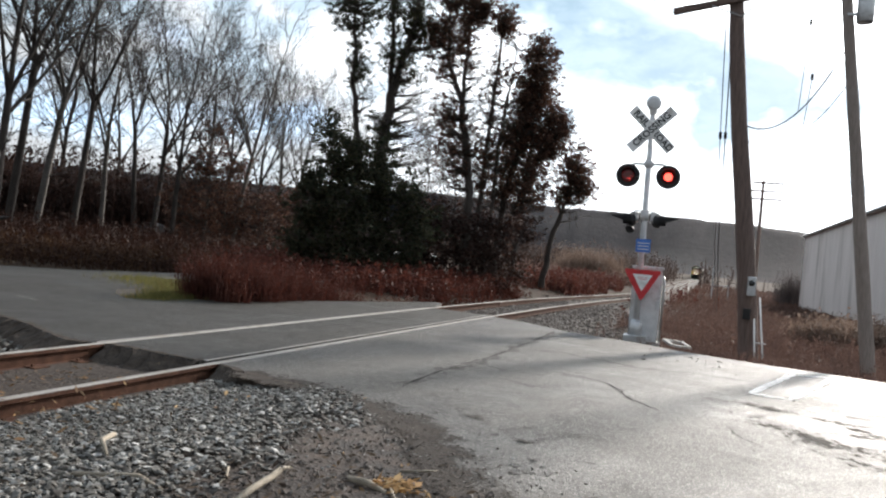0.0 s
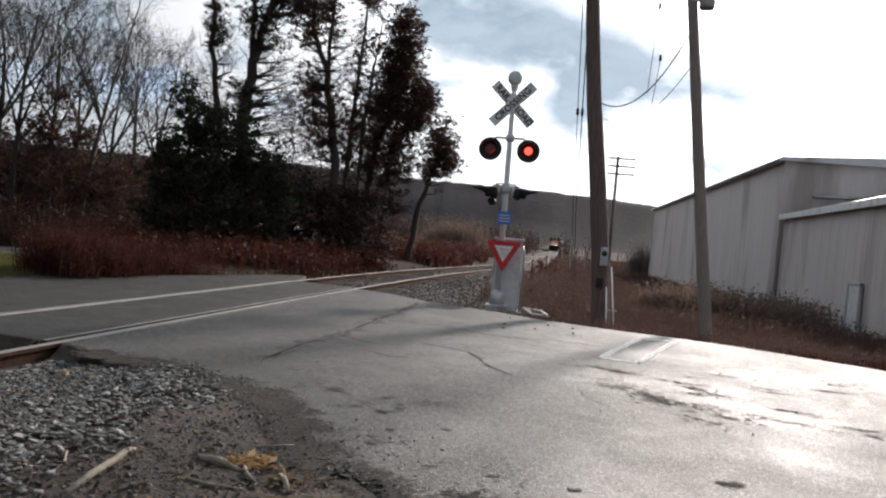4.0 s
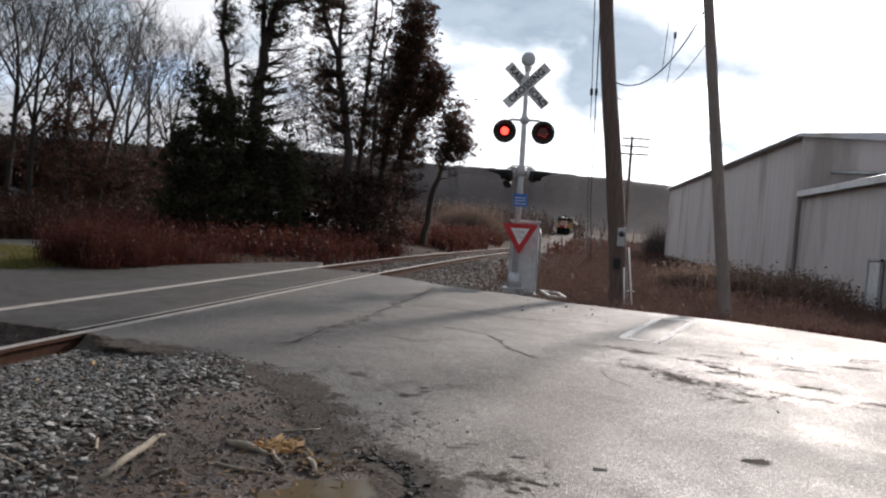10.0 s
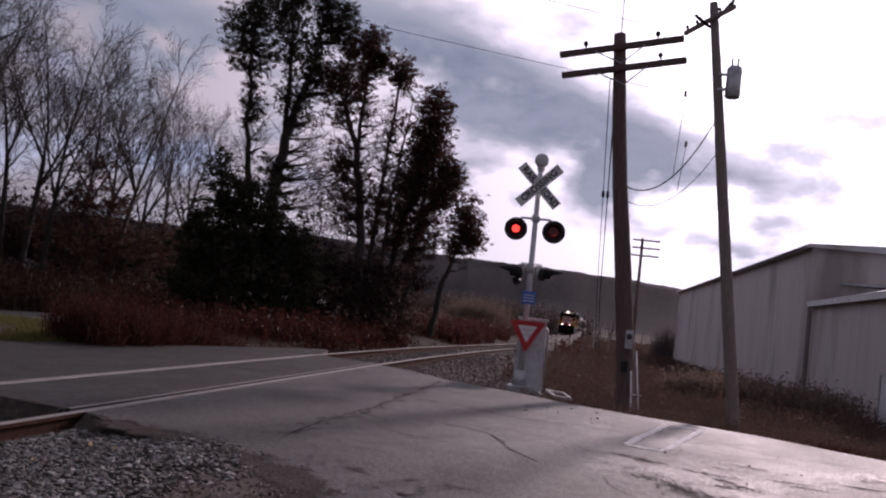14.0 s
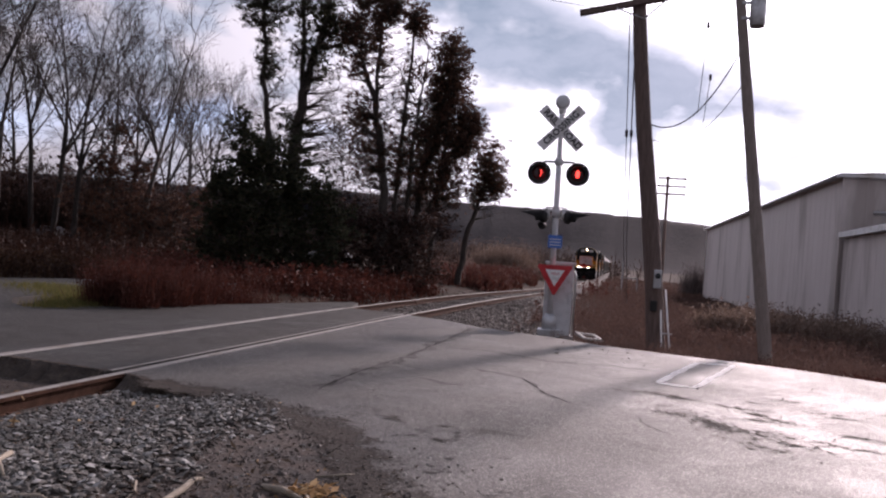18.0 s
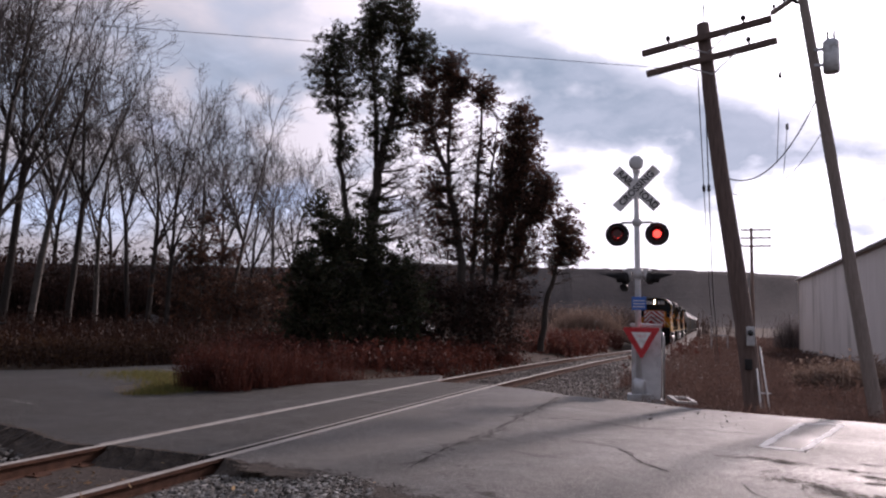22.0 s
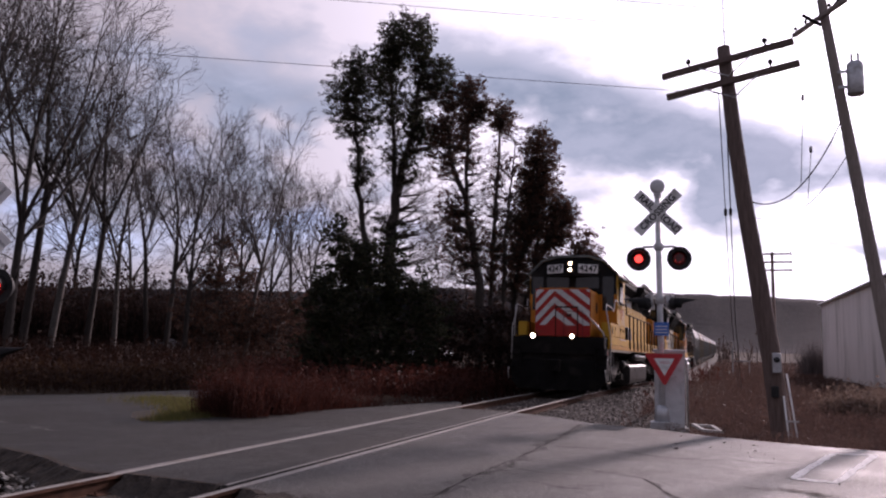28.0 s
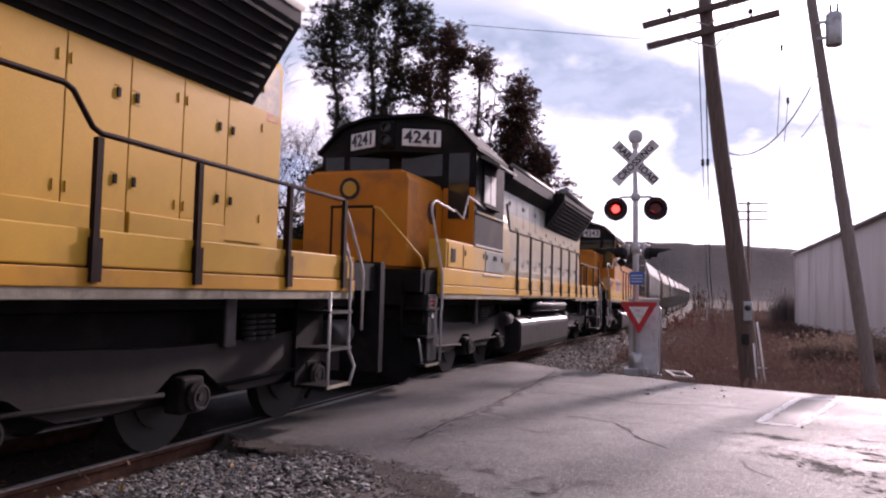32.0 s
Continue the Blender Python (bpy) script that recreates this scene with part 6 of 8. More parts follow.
# two thin stays behind it, with their strain joints
for k, x in enumerate((0.0, 0.13)):
    stay = thing("stay_wire", None, "thin steel stay wire with a strain joint", "wire", "stays of the pole")
    a, b = Vector((4.20 + x, 16.2, 7.1)), Vector((5.1 + x * 1.2, 32.0, 3.0))
    a, b = out_from((4.24 + x, 16.0, 6.6), 1.1), Vector((4.05 + x, 34.0, 2.6))
    bm = bmesh.new()
    tube(bm, [a, a.lerp(b, 0.5), b, b + Vector((0.05, 4.0, -1.4)), b + Vector((0.1, 8.0, -3.2))], 0.012 + 0.005 * k, 6)
    part("cable", bm, BLACK_STEEL, stay)
    c = a.lerp(b, 0.36)
    bm = bmesh.new()
    tube(bm, [c, c + (b - a).normalized() * 0.35], 0.045, 8)
    part("joint", bm, BLACK_STEEL, stay)

P2, P2TOP = Vector((8.31, 22.5, -0.7)), Vector((6.70, 22.5, 11.1))
pole2 = thing("utility_pole", Matrix.Translation(P2), "grey wooden utility pole with a transformer", "utility pole", "poles along the line")
d = P2TOP - P2
bm = bmesh.new()
tube(bm, [(0.1, 0, -1.2)] + [d * f for f in (0.0, 0.25, 0.5, 0.75, 1.0)], [0.18, 0.18, 0.17, 0.155, 0.14, 0.12], 16)
part("shaft", bm, GREY_WOOD, pole2, "grey weathered pole")
c = d * 0.955
arm = part("crossarm", boxes((-0.06, 0.06, -1.2, 1.2, -0.06, 0.06), bevel=0.012), GREY_WOOD, pole2, at=Matrix.Translation(c + Vector((-0.16, 0, 0))) @ pose(0, 0, 0, 0, 0, 28))
for y in (-1.1, -0.5, 0.6, 1.1):
    insulator(arm, 0, y, 0.055)
bm = bmesh.new()
tube(bm, [c + Vector((0.1, 0, 0.1)), c + Vector((0.55, 0, 0.75))], 0.05, 8)
tube(bm, [c + Vector((-0.1, 0, -0.2)), c + Vector((-0.55, 0, 0.15))], 0.05, 8)
part("cutout", bm, BLACK_STEEL, pole2, "cut-out switches")
c = d * 0.80 + Vector((0.42, -0.12, 0))
bm = bmesh.new()
tube(bm, [c + Vector((0, 0, -0.45)), c + Vector((0, 0, -0.42)), c + Vector((0, 0, 0.40)), c + Vector((0, 0, 0.46))], [0.19, 0.21, 0.21, 0.15], 20)
tf = part("transformer", bm, GALV, pole2, "grey can transformer")
bm = bmesh.new()
for x in (-0.08, 0.08):
    tube(bm, [c + Vector((x, 0, 0.45)), c + Vector((x, 0, 0.70))], 0.03, 8)
part("bushing", bm, BLACK_STEEL, tf)
for z in (-0.25, 0.18):
    part("bracket", boxes((-0.42, -0.15, -0.04, 0.04, z, z + 0.07)), GALV, tf, at=Matrix.Translation(c))
bm = bmesh.new()
cx = c + Vector((0.21, 0, 0.3))
tube(bm, [cx, cx + Vector((0.12, 0, 0.1)), cx + Vector((0.16, 0, -0.4)), cx + Vector((0.05, 0, -0.8))], 0.012, 6)
part("lead", bm, BLACK_STEEL, tf)

pole2.matrix_basis = Matrix.Translation(out_from(P2, NEARER))
pole2.scale = (NEARER,) * 3
P2, P2TOP = out_from(P2, NEARER), out_from(P2TOP, NEARER)

PF = Vector((7.25, 92.0, -0.9))
far_pole = thing("utility_pole", Matrix.Translation(PF), "distant wooden pole with three crossarms", "utility pole", "poles along the line")
bm = bmesh.new()
tube(bm, [(0.05, 0, -0.2), (-0.05, 0, 13.2)], [0.22, 0.16], 10)
part("shaft", bm, POLE_WOOD, far_pole)
for z in (12.95, 12.05, 11.15):
    arm = part("crossarm", boxes((-1.15, 2.0, -0.08, 0.08, z - 0.09, z + 0.09)), POLE_WOOD, far_pole, at=pose(0, -0.2, 0))
    for x in (-1.05, -0.6, 0.9, 1.8):
        insulator(arm, x, 0, z + 0.08)

# pale gate beside the line
gate = thing("field_gate", pose(3.15, 80.0, -0.85, 0, 0, 2), "pale steel gate bar between two posts beside the line", "gate")
part("post", boxes((-0.07, 0.07, -0.07, 0.07, -0.2, 3.1), bevel=0.01), GALV, gate, "tall pale post")
part("bar", boxes((0.07, 1.45, -0.04, 0.04, 1.17, 1.27), bevel=0.01), GALV, gate)
part("post", boxes((1.45, 1.55, -0.05, 0.05, -0.2, 1.3), bevel=0.01), GALV, gate)


def wire(points, sag, radius, label="thin dark overhead wire between the poles"):
    t = thing("overhead_wire", None, label, "wire", "overhead wires")
    bm = bmesh.new()
    for a, b in zip(points, points[1:]):
        a, b = Vector(a), Vector(b)
        n = 14
        tube(bm, [a.lerp(b, i / n) - Vector((0, 0, sag * 4 * (i / n) * (1 - i / n))) for i in range(n + 1)], radius, 5)
    return part("cable", bm, BLACK_STEEL, t)


A1 = P1 + (P1TOP - P1) * 0.60
wire([A1 + Vector((0.1, 0, 0)), P2 + (P2TOP - P2) * 0.72], 0.62, 0.014, "slack black service cable between the poles")
wire([A1 + Vector((0.1, 0, -0.3)), P2 + (P2TOP - P2) * 0.64], 0.55, 0.008)
T2 = P2 + (P2TOP - P2) * 0.97
ACROSS = Vector((math.cos(radians(29)), math.sin(radians(29)), 0))      # the way of the wires over the road
for rise in (0.364, 0.457, 0.490, 0.503):
    end = EYE + Vector((-13.76 * math.sin(radians(29)), 13.76 * math.cos(radians(29)), 13.76 * rise)) + ACROSS * 9.1
    wire([end - ACROSS * 90, end], 0.0, 0.0055, "overhead wire crossing above the road")
wire([P1TOP + Vector((0.9, -0.2, 0.0)), T2 + Vector((0, 0, -0.4))], 0.3, 0.009)
wire([P1TOP + Vector((0.05, 0, 0.0)), P1TOP + Vector((-0.05, 0.1, 4.2))], 0.0, 0.012, "thin rod above the pole top")
# hanging droppers near the second pole
for dx, z0, z1 in ((-1.05, 8.9, 6.3), (-0.88, 7.3, 5.9)):
    bm = bmesh.new()
    hang = out_from((7.35 + dx, 24.5, z0), NEARER)
    tube(bm, [hang, out_from((7.23 + dx, 24.5, z1), NEARER)], 0.008, 5)
    h = thing("hanging_cable", None, "thin cable end hanging by the pole", "wire", "overhead wires")
    part("cable", bm, BLACK_STEEL, h)
    bm = bmesh.new()
    tube(bm, [hang, hang + Vector((0, 0, 0.13))], 0.03, 8)
    part("knob", bm, BLACK_STEEL, h)

# ---- the warehouse beyond the ditch ----
shed = thing("warehouse", None, "long low metal-clad warehouse beside the line", "warehouse")
X0, X1, Y0, Y1, EAVE, RIDGE, GZ = 13.0, 34.0, 36.0, 84.0, 6.0, 6.75, -1.3
SKEW = 1.65                                       # the far end stands nearer the line


def wall_board(n, x0, y0, x1, y1, z0, z1, pitch, mat, parent, name="wall"):
    """A ribbed metal wall between two corners."""
    bm = bmesh.new()
    a, b = Vector((x0, y0, 0)), Vector((x1, y1, 0))
    L = (b - a).length
    u = (b - a).normalized()
    out = Vector((u.y, -u.x, 0))
    cols = []
    m = int(L / pitch)
    for i in range(m + 1):
        base = a + u * (L * i / m)
        for off, dd in ((-0.05, 0.0), (-0.03, 0.008), (0.03, 0.008), (0.05, 0.0)):
            cols.append(base + u * off + out * dd)
    vs = [(bm.verts.new((p.x, p.y, z0)), bm.verts.new((p.x, p.y, z1))) for p in cols]
    for (p, q), (r, s) in zip(vs, vs[1:]):
        bm.faces.new((p, r, s, q))
    back = [bm.verts.new(v) for v in ((x0 - out.x * 0.2, y0 - out.y * 0.2, z0), (x1 - out.x * 0.2, y1 - out.y * 0.2, z0), (x1 - out.x * 0.2, y1 - out.y * 0.2, z1), (x0 - out.x * 0.2, y0 - out.y * 0.2, z1))]
    bm.faces.new(back[::-1])
    return part(name, bm, mat, parent, "faded ribbed metal cladding")


wall_board(0, X0 - SKEW, Y1, X0, Y0, GZ, EAVE, 0.9, WALL_METAL, shed)
wall_board(0, X0, Y0, X1, Y0, GZ, EAVE, 0.9, WALL_METAL, shed)
wall_board(0, X1, Y0, X1 - SKEW, Y1, GZ, EAVE, 1.8, WALL_METAL, shed)
wall_board(0, X1 - SKEW, Y1, X0 - SKEW, Y1, GZ, EAVE, 1.8, WALL_METAL, shed)


def gabled_roof(x0, x1, y0, y1, skew, eave, thick, ridge):
    """A low roof of two slopes over a slightly skewed plan."""
    bm = bmesh.new()
    ends = []
    for y, dx in ((y0, 0.0), (y1, -skew)):
        ends.append([bm.verts.new((x + dx, y, z)) for x, z in ((x0, eave), (x1, eave), (x1, eave + thick), ((x0 + x1) / 2, ridge), (x0, eave + thick))])
    bm.faces.new(ends[0])
    bm.faces.new(ends[1][::-1])
    for k in range(5):
        bm.faces.new((ends[0][k], ends[1][k], ends[1][(k + 1) % 5], ends[0][(k + 1) % 5]))
    bmesh.ops.recalc_face_normals(bm, faces=bm.faces[:])
    return bm


roof = part("roof", gabled_roof(X0 - 0.25, X1 + 0.25, Y0 - 0.25, Y1 + 0.25, SKEW, EAVE, 0.15, RIDGE), ROOF_METAL, shed, "low-pitched metal roof")
part("corner_trim", boxes((X0 - 0.06, X0 + 0.05, Y0 - 0.06, Y0 + 0.05, GZ, EAVE)), WALL_METAL, shed)
bm = bmesh.new()
tube(bm, [(X0 + 1.2, Y0 - 0.12, 4.55), (X0 + 4.2, Y0 - 0.12, 4.62)], 0.07, 8)
part("pipe", bm, GALV, shed, "pale pipe along the end wall")
bm = bmesh.new()
tube(bm, [(X0 - SKEW - 0.30, Y1, EAVE + 0.03), (X0 - 0.30, Y0 - 0.2, EAVE + 0.03)], 0.07, 8)
part("gutter", bm, GALV, roof)
annex = thing("lean_to", None, "low metal annex with a pale roof before the warehouse", "annex")
AX0, AX1, AY0, AY1, AE = 13.1, 22.0, 21.5, 35.7, 3.40
wall_board(0, AX0, AY1, AX0, AY0, GZ, AE, 0.9, WALL_METAL, annex)
wall_board(0, AX0, AY0, AX1, AY0, GZ, AE, 0.9, WALL_METAL, annex)
wall_board(0, AX1, AY0, AX1, AY1, GZ, AE, 1.8, WALL_METAL, annex)
aroof = part("roof", gabled_roof(AX0 - 0.2, AX1 + 0.2, AY0 - 0.3, AY1, 0.0, AE + 0.01, 0.20, 5.0), ROOF_METAL, annex, "pale metal roof with a dripping edge")
part("fascia", boxes((AX0 - 0.26, AX0 - 0.203, AY0 - 0.3, AY1 - 0.05, AE - 0.02, AE + 0.22), bevel=0.01), SIGN_WHITE, aroof, "pale eaves board")
d_ob = part("door", boxes((AX0 - 0.09, AX0 - 0.04, 25.2, 26.2, GZ, 1.0), bevel=0.01), SIGN_WHITE, annex, "white side door")
part("frame", boxes((AX0 - 0.12, AX0 - 0.035, 25.1, 25.19, GZ, 1.1), (AX0 - 0.12, AX0 - 0.035, 26.21, 26.3, GZ, 1.1), (AX0 - 0.12, AX0 - 0.035, 25.1, 26.3, 1.02, 1.1)), GALV, d_ob)


# ---- houses across the fields ----
HOUSE_WALL = material("white_siding", (0.62, 0.62, 0.6), (0.72, 0.72, 0.7), 1.2, 0.7, bump=0.1, stretch=(0.3, 0.3, 8))
HOUSE_ROOF = material("grey_shingles", (0.12, 0.12, 0.13), (0.2, 0.2, 0.21), 2.0, 0.85, bump=0.4)
SNOW_ROOF = material("pale_roof", (0.36, 0.37, 0.39), (0.46, 0.47, 0.49), 1.0, 0.6, bump=0.1)


def house(x, y, z, w, l, h, turn, roof_mat, label):
    t = thing("house", pose(x, y, z, 0, 0, turn), label, "house", "houses beyond the trees")
    wall = part("wall", boxes((-w / 2, w / 2, -l / 2, l / 2, -0.5, h)), HOUSE_WALL, t, "white siding")
    bm = bmesh.new()
    prism(bm, [(-w / 2 - 0.4, h - 0.1), (w / 2 + 0.4, h - 0.1), (w / 2 + 0.4, h + 0.05), (0, h + w * 0.32), (-w / 2 - 0.4, h + 0.05)], l + 0.8, "y", -l / 2 - 0.4)
    part("roof", bm, roof_mat, t)
    for k in range(3 if h > 1.5 else 0):
        y0 = -l / 2 + l * (k + 0.5) / 3
        for s in (1, -1):
            wd = part("window", boxes(tuple(sorted((s * (w / 2 + 0.004), s * (w / 2 + 0.06)))) + (y0 - 0.5, y0 + 0.5, 0.9, 2.2)), SIGN_WHITE, t)
            part("pane", boxes(tuple(sorted((s * (w / 2 + 0.062), s * (w / 2 + 0.07)))) + (y0 - 0.42, y0 + 0.42, 0.98, 2.12)), GLASS_DARK, wd)
    for s in (1, -1) if h > 1.5 else ():
        wd = part("window", boxes((-0.6, 0.6) + tuple(sorted((s * (l / 2 + 0.004), s * (l / 2 + 0.06)))) + (0.9, 2.2)), SIGN_WHITE, t)
        part("pane", boxes((-0.5, 0.5) + tuple(sorted((s * (l / 2 + 0.062), s * (l / 2 + 0.07)))) + (1.0, 2.1)), GLASS_DARK, wd)
    return t


def bearing(az, dist, z=0.0):
    """A place by its bearing (degrees to the left of +y) and distance from the bystander's spot."""
    return Vector((4.8 - math.sin(radians(az)) * dist, math.cos(radians(az)) * dist, z))


for az, dist, z, w, l, h, turn, rm, lab in ((41.8, 60, -0.4, 2.6, 4.6, 0.75, 60, SNOW_ROOF, "small white house with a pale roof among bare trees"),
                                            (52.0, 64, -0.4, 2.6, 5, 0.8, 20, HOUSE_ROOF, "small white house behind the trees"),
                                            (22.6, 88, -1.6, 4, 5, 1.6, 10, SNOW_ROOF, "low white shed seen between the trunks"),
                                            (9.4, 120, -1.6, 5, 6, 1.8, 0, SNOW_ROOF, "low white house beyond the brush")):
    p = bearing(az, dist, z)
    house(p.x, p.y, p.z, w, l, h, turn, rm, lab)


# ---- trees and brush ----
def bare_tree(seed, height, spread, trunk_mat, fork=0.5, lean=0.0, leaders=3):
    """A leafless tree: a slender trunk that forks into leaders, arching branches and a rounded fan of fine twigs."""
    rnd = random.Random(seed)
    t = thing("bare_tree")
    trunk, limbs, twigs = bmesh.new(), bmesh.new(), bmesh.new()
    r0 = height * 0.0095 + 0.012

    def branch(bm, p, d, length, r, segs, sides, wander, up, end=0.25):
        pts, rad = [p.copy()], [r]
        for i in range(segs):
            d = (d + Vector((rnd.gauss(0, wander), rnd.gauss(0, wander), rnd.gauss(0, wander * 0.5) + up))).normalized()
            p = p + d * (length / segs)
            pts.append(p.copy())
            rad.append(r * (1 - (1 - end) * (i + 1) / segs))
        tube(bm, pts, rad, sides, cap=False)
        return pts, rad

    def off(d, angle):
        """A direction at the given angle to d, on a random side."""
        side = d.orthogonal().normalized()
        side.rotate(Matrix.Rotation(rnd.uniform(0, 6.283), 3, d))
        return (d * math.cos(angle) + side * math.sin(angle)).normalized()

    def along(pts, f):
        q = min(len(pts) - 2, int(f * (len(pts) - 1)))
        return pts[q].lerp(pts[q + 1], f * (len(pts) - 1) - q), (pts[q + 1] - pts[q]).normalized(), q

    def spray(p, d, length, r):
        """A side branch that arches upwards, with its twigs and twiglets."""
        pts, rr = branch(limbs, p, d, length, r, 6, 4, 0.06, 0.055)
        for j in range(7):
            p1, d1, q = along(pts, 0.2 + 0.78 * (j + rnd.random()) / 7)
            p2, r2 = branch(twigs, p1, off(d1, rnd.uniform(0.4, 0.85)), length * rnd.uniform(0.30, 0.56) * (1.15 - 0.06 * j), max(0.013, rr[q] * 0.55), 4, 3, 0.07, 0.04)
            for k in range(3):
                p3, d3, q3 = along(p2, 0.15 + 0.83 * (k + rnd.random()) / 3)
                branch(twigs, p3, off(d3, rnd.uniform(0.45, 0.95)), length * rnd.uniform(0.16, 0.34), 0.0105, 2, 3, 0.09, 0.02, 0.5)

    base, rad = branch(trunk, Vector((0, 0, -0.3)), Vector((lean, rnd.uniform(-0.03, 0.03), 1)).normalized(), height * fork, r0, 9, 9, 0.022, 0.01, 0.74)
    a0 = rnd.uniform(0, 6.28)
    for k in range(leaders):
        a = a0 + 6.28 * k / leaders + rnd.uniform(-0.5, 0.5)
        tilt = 0.12 if k == 0 else rnd.uniform(0.34, 0.72)
        i = 9 if k == 0 else rnd.choice((7, 8, 9))
        d = Vector((math.cos(a) * tilt + lean * 0.5, math.sin(a) * tilt, 1)).normalized()
        m, r = branch(trunk, base[i], d, height * (1 - fork * i / 9) * (0.93 if k == 0 else rnd.uniform(0.72, 0.9)), rad[i] * (0.82 if k == 0 else 0.62), 9, 6, 0.04, 0.03, 0.10)
        for j in range(12):
            f = 0.06 + 0.92 * (j + rnd.random()) / 12
            p, d1, q = along(m, f)
            spray(p, off(d1, rnd.uniform(0.5, 0.95)), spread * 1.25 * (1.0 - 0.55 * f) * rnd.uniform(0.7, 1.15), max(0.022, r[q] * 0.5))
    for j in range(6):                           # a few low branches
        i = rnd.randint(4, 8)
        b = rnd.uniform(0, 6.28)
        spray(base[i], Vector((math.cos(b), math.sin(b), rnd.uniform(0.1, 0.7))).normalized(), spread * rnd.uniform(0.4, 0.75), rad[i] * 0.22)
    part("trunk", trunk, trunk_mat, t)
    part("branchwork", limbs, BARK, t)["kind"] = "stuff"
    part("crown", twigs, BARK, t, "fine leafless twigs")["kind"] = "stuff"
    return t


def leaf_cloud(centres, count, size, seed, flat=0.5, tight=False):
    """Many small leaf blades round the given centres (place, radius): vertices and faces."""
    rng = np.random.default_rng(seed)
    c = np.array([(*p, r) for p, r in centres])
    pick = rng.integers(0, len(c), count)
    off = rng.normal(0, 1, (count, 3))
    off /= np.linalg.norm(off, axis=1)[:, None]
    reach = rng.random(count) ** 0.6 * 1.25 if tight else 0.15 + np.abs(rng.normal(0, 0.75, count))
    off *= reach[:, None] * c[pick, 3:4]
    off[:, 2] *= 0.8
    p = c[pick, :3] + off
    a = rng.normal(0, 1, (count, 3))
    a[:, 2] *= flat
    a /= np.linalg.norm(a, axis=1)[:, None]
    b = np.cross(a, rng.normal(0, 1, (count, 3)))
    b /= np.linalg.norm(b, axis=1)[:, None]
    s = (size * rng.uniform(0.55, 1.4, count))[:, None]
    v = np.stack([p - a * s, p - b * s * 0.42, p + a * s, p + b * s * 0.42], 1).reshape(-1, 3)
    return v, np.arange(count * 4).reshape(-1, 4)


def cloud_part(name, parent, mat, v, f, label=""):
    me = bpy.data.meshes.new(name)
    me.from_pydata(v.tolist(), [], f.tolist())
    me.materials.append(mat)
    ob = new(name, me)
    if parent is not None:
        ob.parent = parent
    if label:
        ob["label"] = label
    return ob


def leafy_tree(seed, dist, stems, mat, bark, tuft=0.36, per=40, size=0.085, limbs_each=46, twiggy=5):
    """A dark tree that has kept its leaves: stems with limbs, bare twigs and loose tufts between gaps.
    stems: (bearing at the foot, bearing at the top, height, share where the crown begins, crown radius, foot radius, shape)."""
    rnd = random.Random(seed)
    t = thing("tree")
    foot = bearing(stems[0][0], dist)
    trunk, limbs, fine = bmesh.new(), bmesh.new(), bmesh.new()
    centres = []
    for a0, a1, h, first, width, r0, shape in stems:
        p, q = bearing(a0, dist) - foot, bearing(a1, dist) - foot
        p, q = Vector((p.x, p.y, -0.4)), Vector((q.x, q.y, h))
        pts, rad = [p], [r0]
        for i in range(1, 13):
            f = i / 12
            pts.append(p.lerp(q, f) + Vector((rnd.gauss(0, 0.07), rnd.gauss(0, 0.07), 0)) * (i < 12))
            rad.append(r0 * (1 - 0.9 * f))
        tube(trunk, pts, rad, 8, cap=False)
        for j in range(limbs_each):
            g = (j + rnd.random()) / limbs_each
            f = first + (0.985 - first) * g
            i = min(11, int(f * 12))
            b = pts[i].lerp(pts[i + 1], f * 12 - i)
            a = rnd.uniform(0, 6.28)
            if shape == "cone":
                taper = 0.85 + 0.25 * math.sin(g * 3.14) - 0.45 * g
            elif shape == "column":
                taper = 1.0 - 0.72 * g ** 3
            else:
                taper = 0.35 + 0.75 * math.sin(min(1.0, 0.12 + g * 0.95) * 2.75)
            ln = width * taper * rnd.uniform(0.55, 1.12)
            e = b + Vector((math.cos(a) * ln, math.sin(a) * ln, ln * rnd.uniform(0.1, 0.8)))
            mid = b.lerp(e, 0.5) + Vector((0, 0, -0.08 * ln))
            tube(limbs, [b, mid, e], [rad[i] * 0.3 + 0.012, rad[i] * 0.15 + 0.010, 0.006], 4, cap=False)
            for _ in range(twiggy):
                s0 = b.lerp(e, rnd.uniform(0.2, 1.0))
                d = Vector((rnd.gauss(0, 1), rnd.gauss(0, 1), rnd.gauss(0.3, 0.7))).normalized() * width * rnd.uniform(0.2, 0.5)
                tube(fine, [s0, s0 + d * 0.5 + Vector((0, 0, 0.04)), s0 + d], [0.010, 0.008, 0.004], 3, cap=False)
                if rnd.random() < 0.8:
                    centres.append((s0 + d * rnd.uniform(0.6, 1.1), tuft * rnd.uniform(0.35, 0.8)))
            for _ in range(3):
                c = b.lerp(e, rnd.uniform(0.45, 1.05)) + Vector((rnd.gauss(0, 0.12), rnd.gauss(0, 0.12), rnd.gauss(0, 0.12)))
                centres.append((c, tuft * rnd.uniform(0.5, 1.15)))
    part("trunk", trunk, bark, t)
    part("branchwork", limbs, bark, t)["kind"] = "stuff"
    part("twigwork", fine, bark, t)["kind"] = "stuff"
    v, f = leaf_cloud(centres, len(centres) * per, size, seed)
    cloud_part("crown", t, mat, v, f, "tufts of dark foliage with gaps")
    t.matrix_basis = Matrix.Translation((foot.x, foot.y, ground_z(foot.x, foot.y)))
    return t


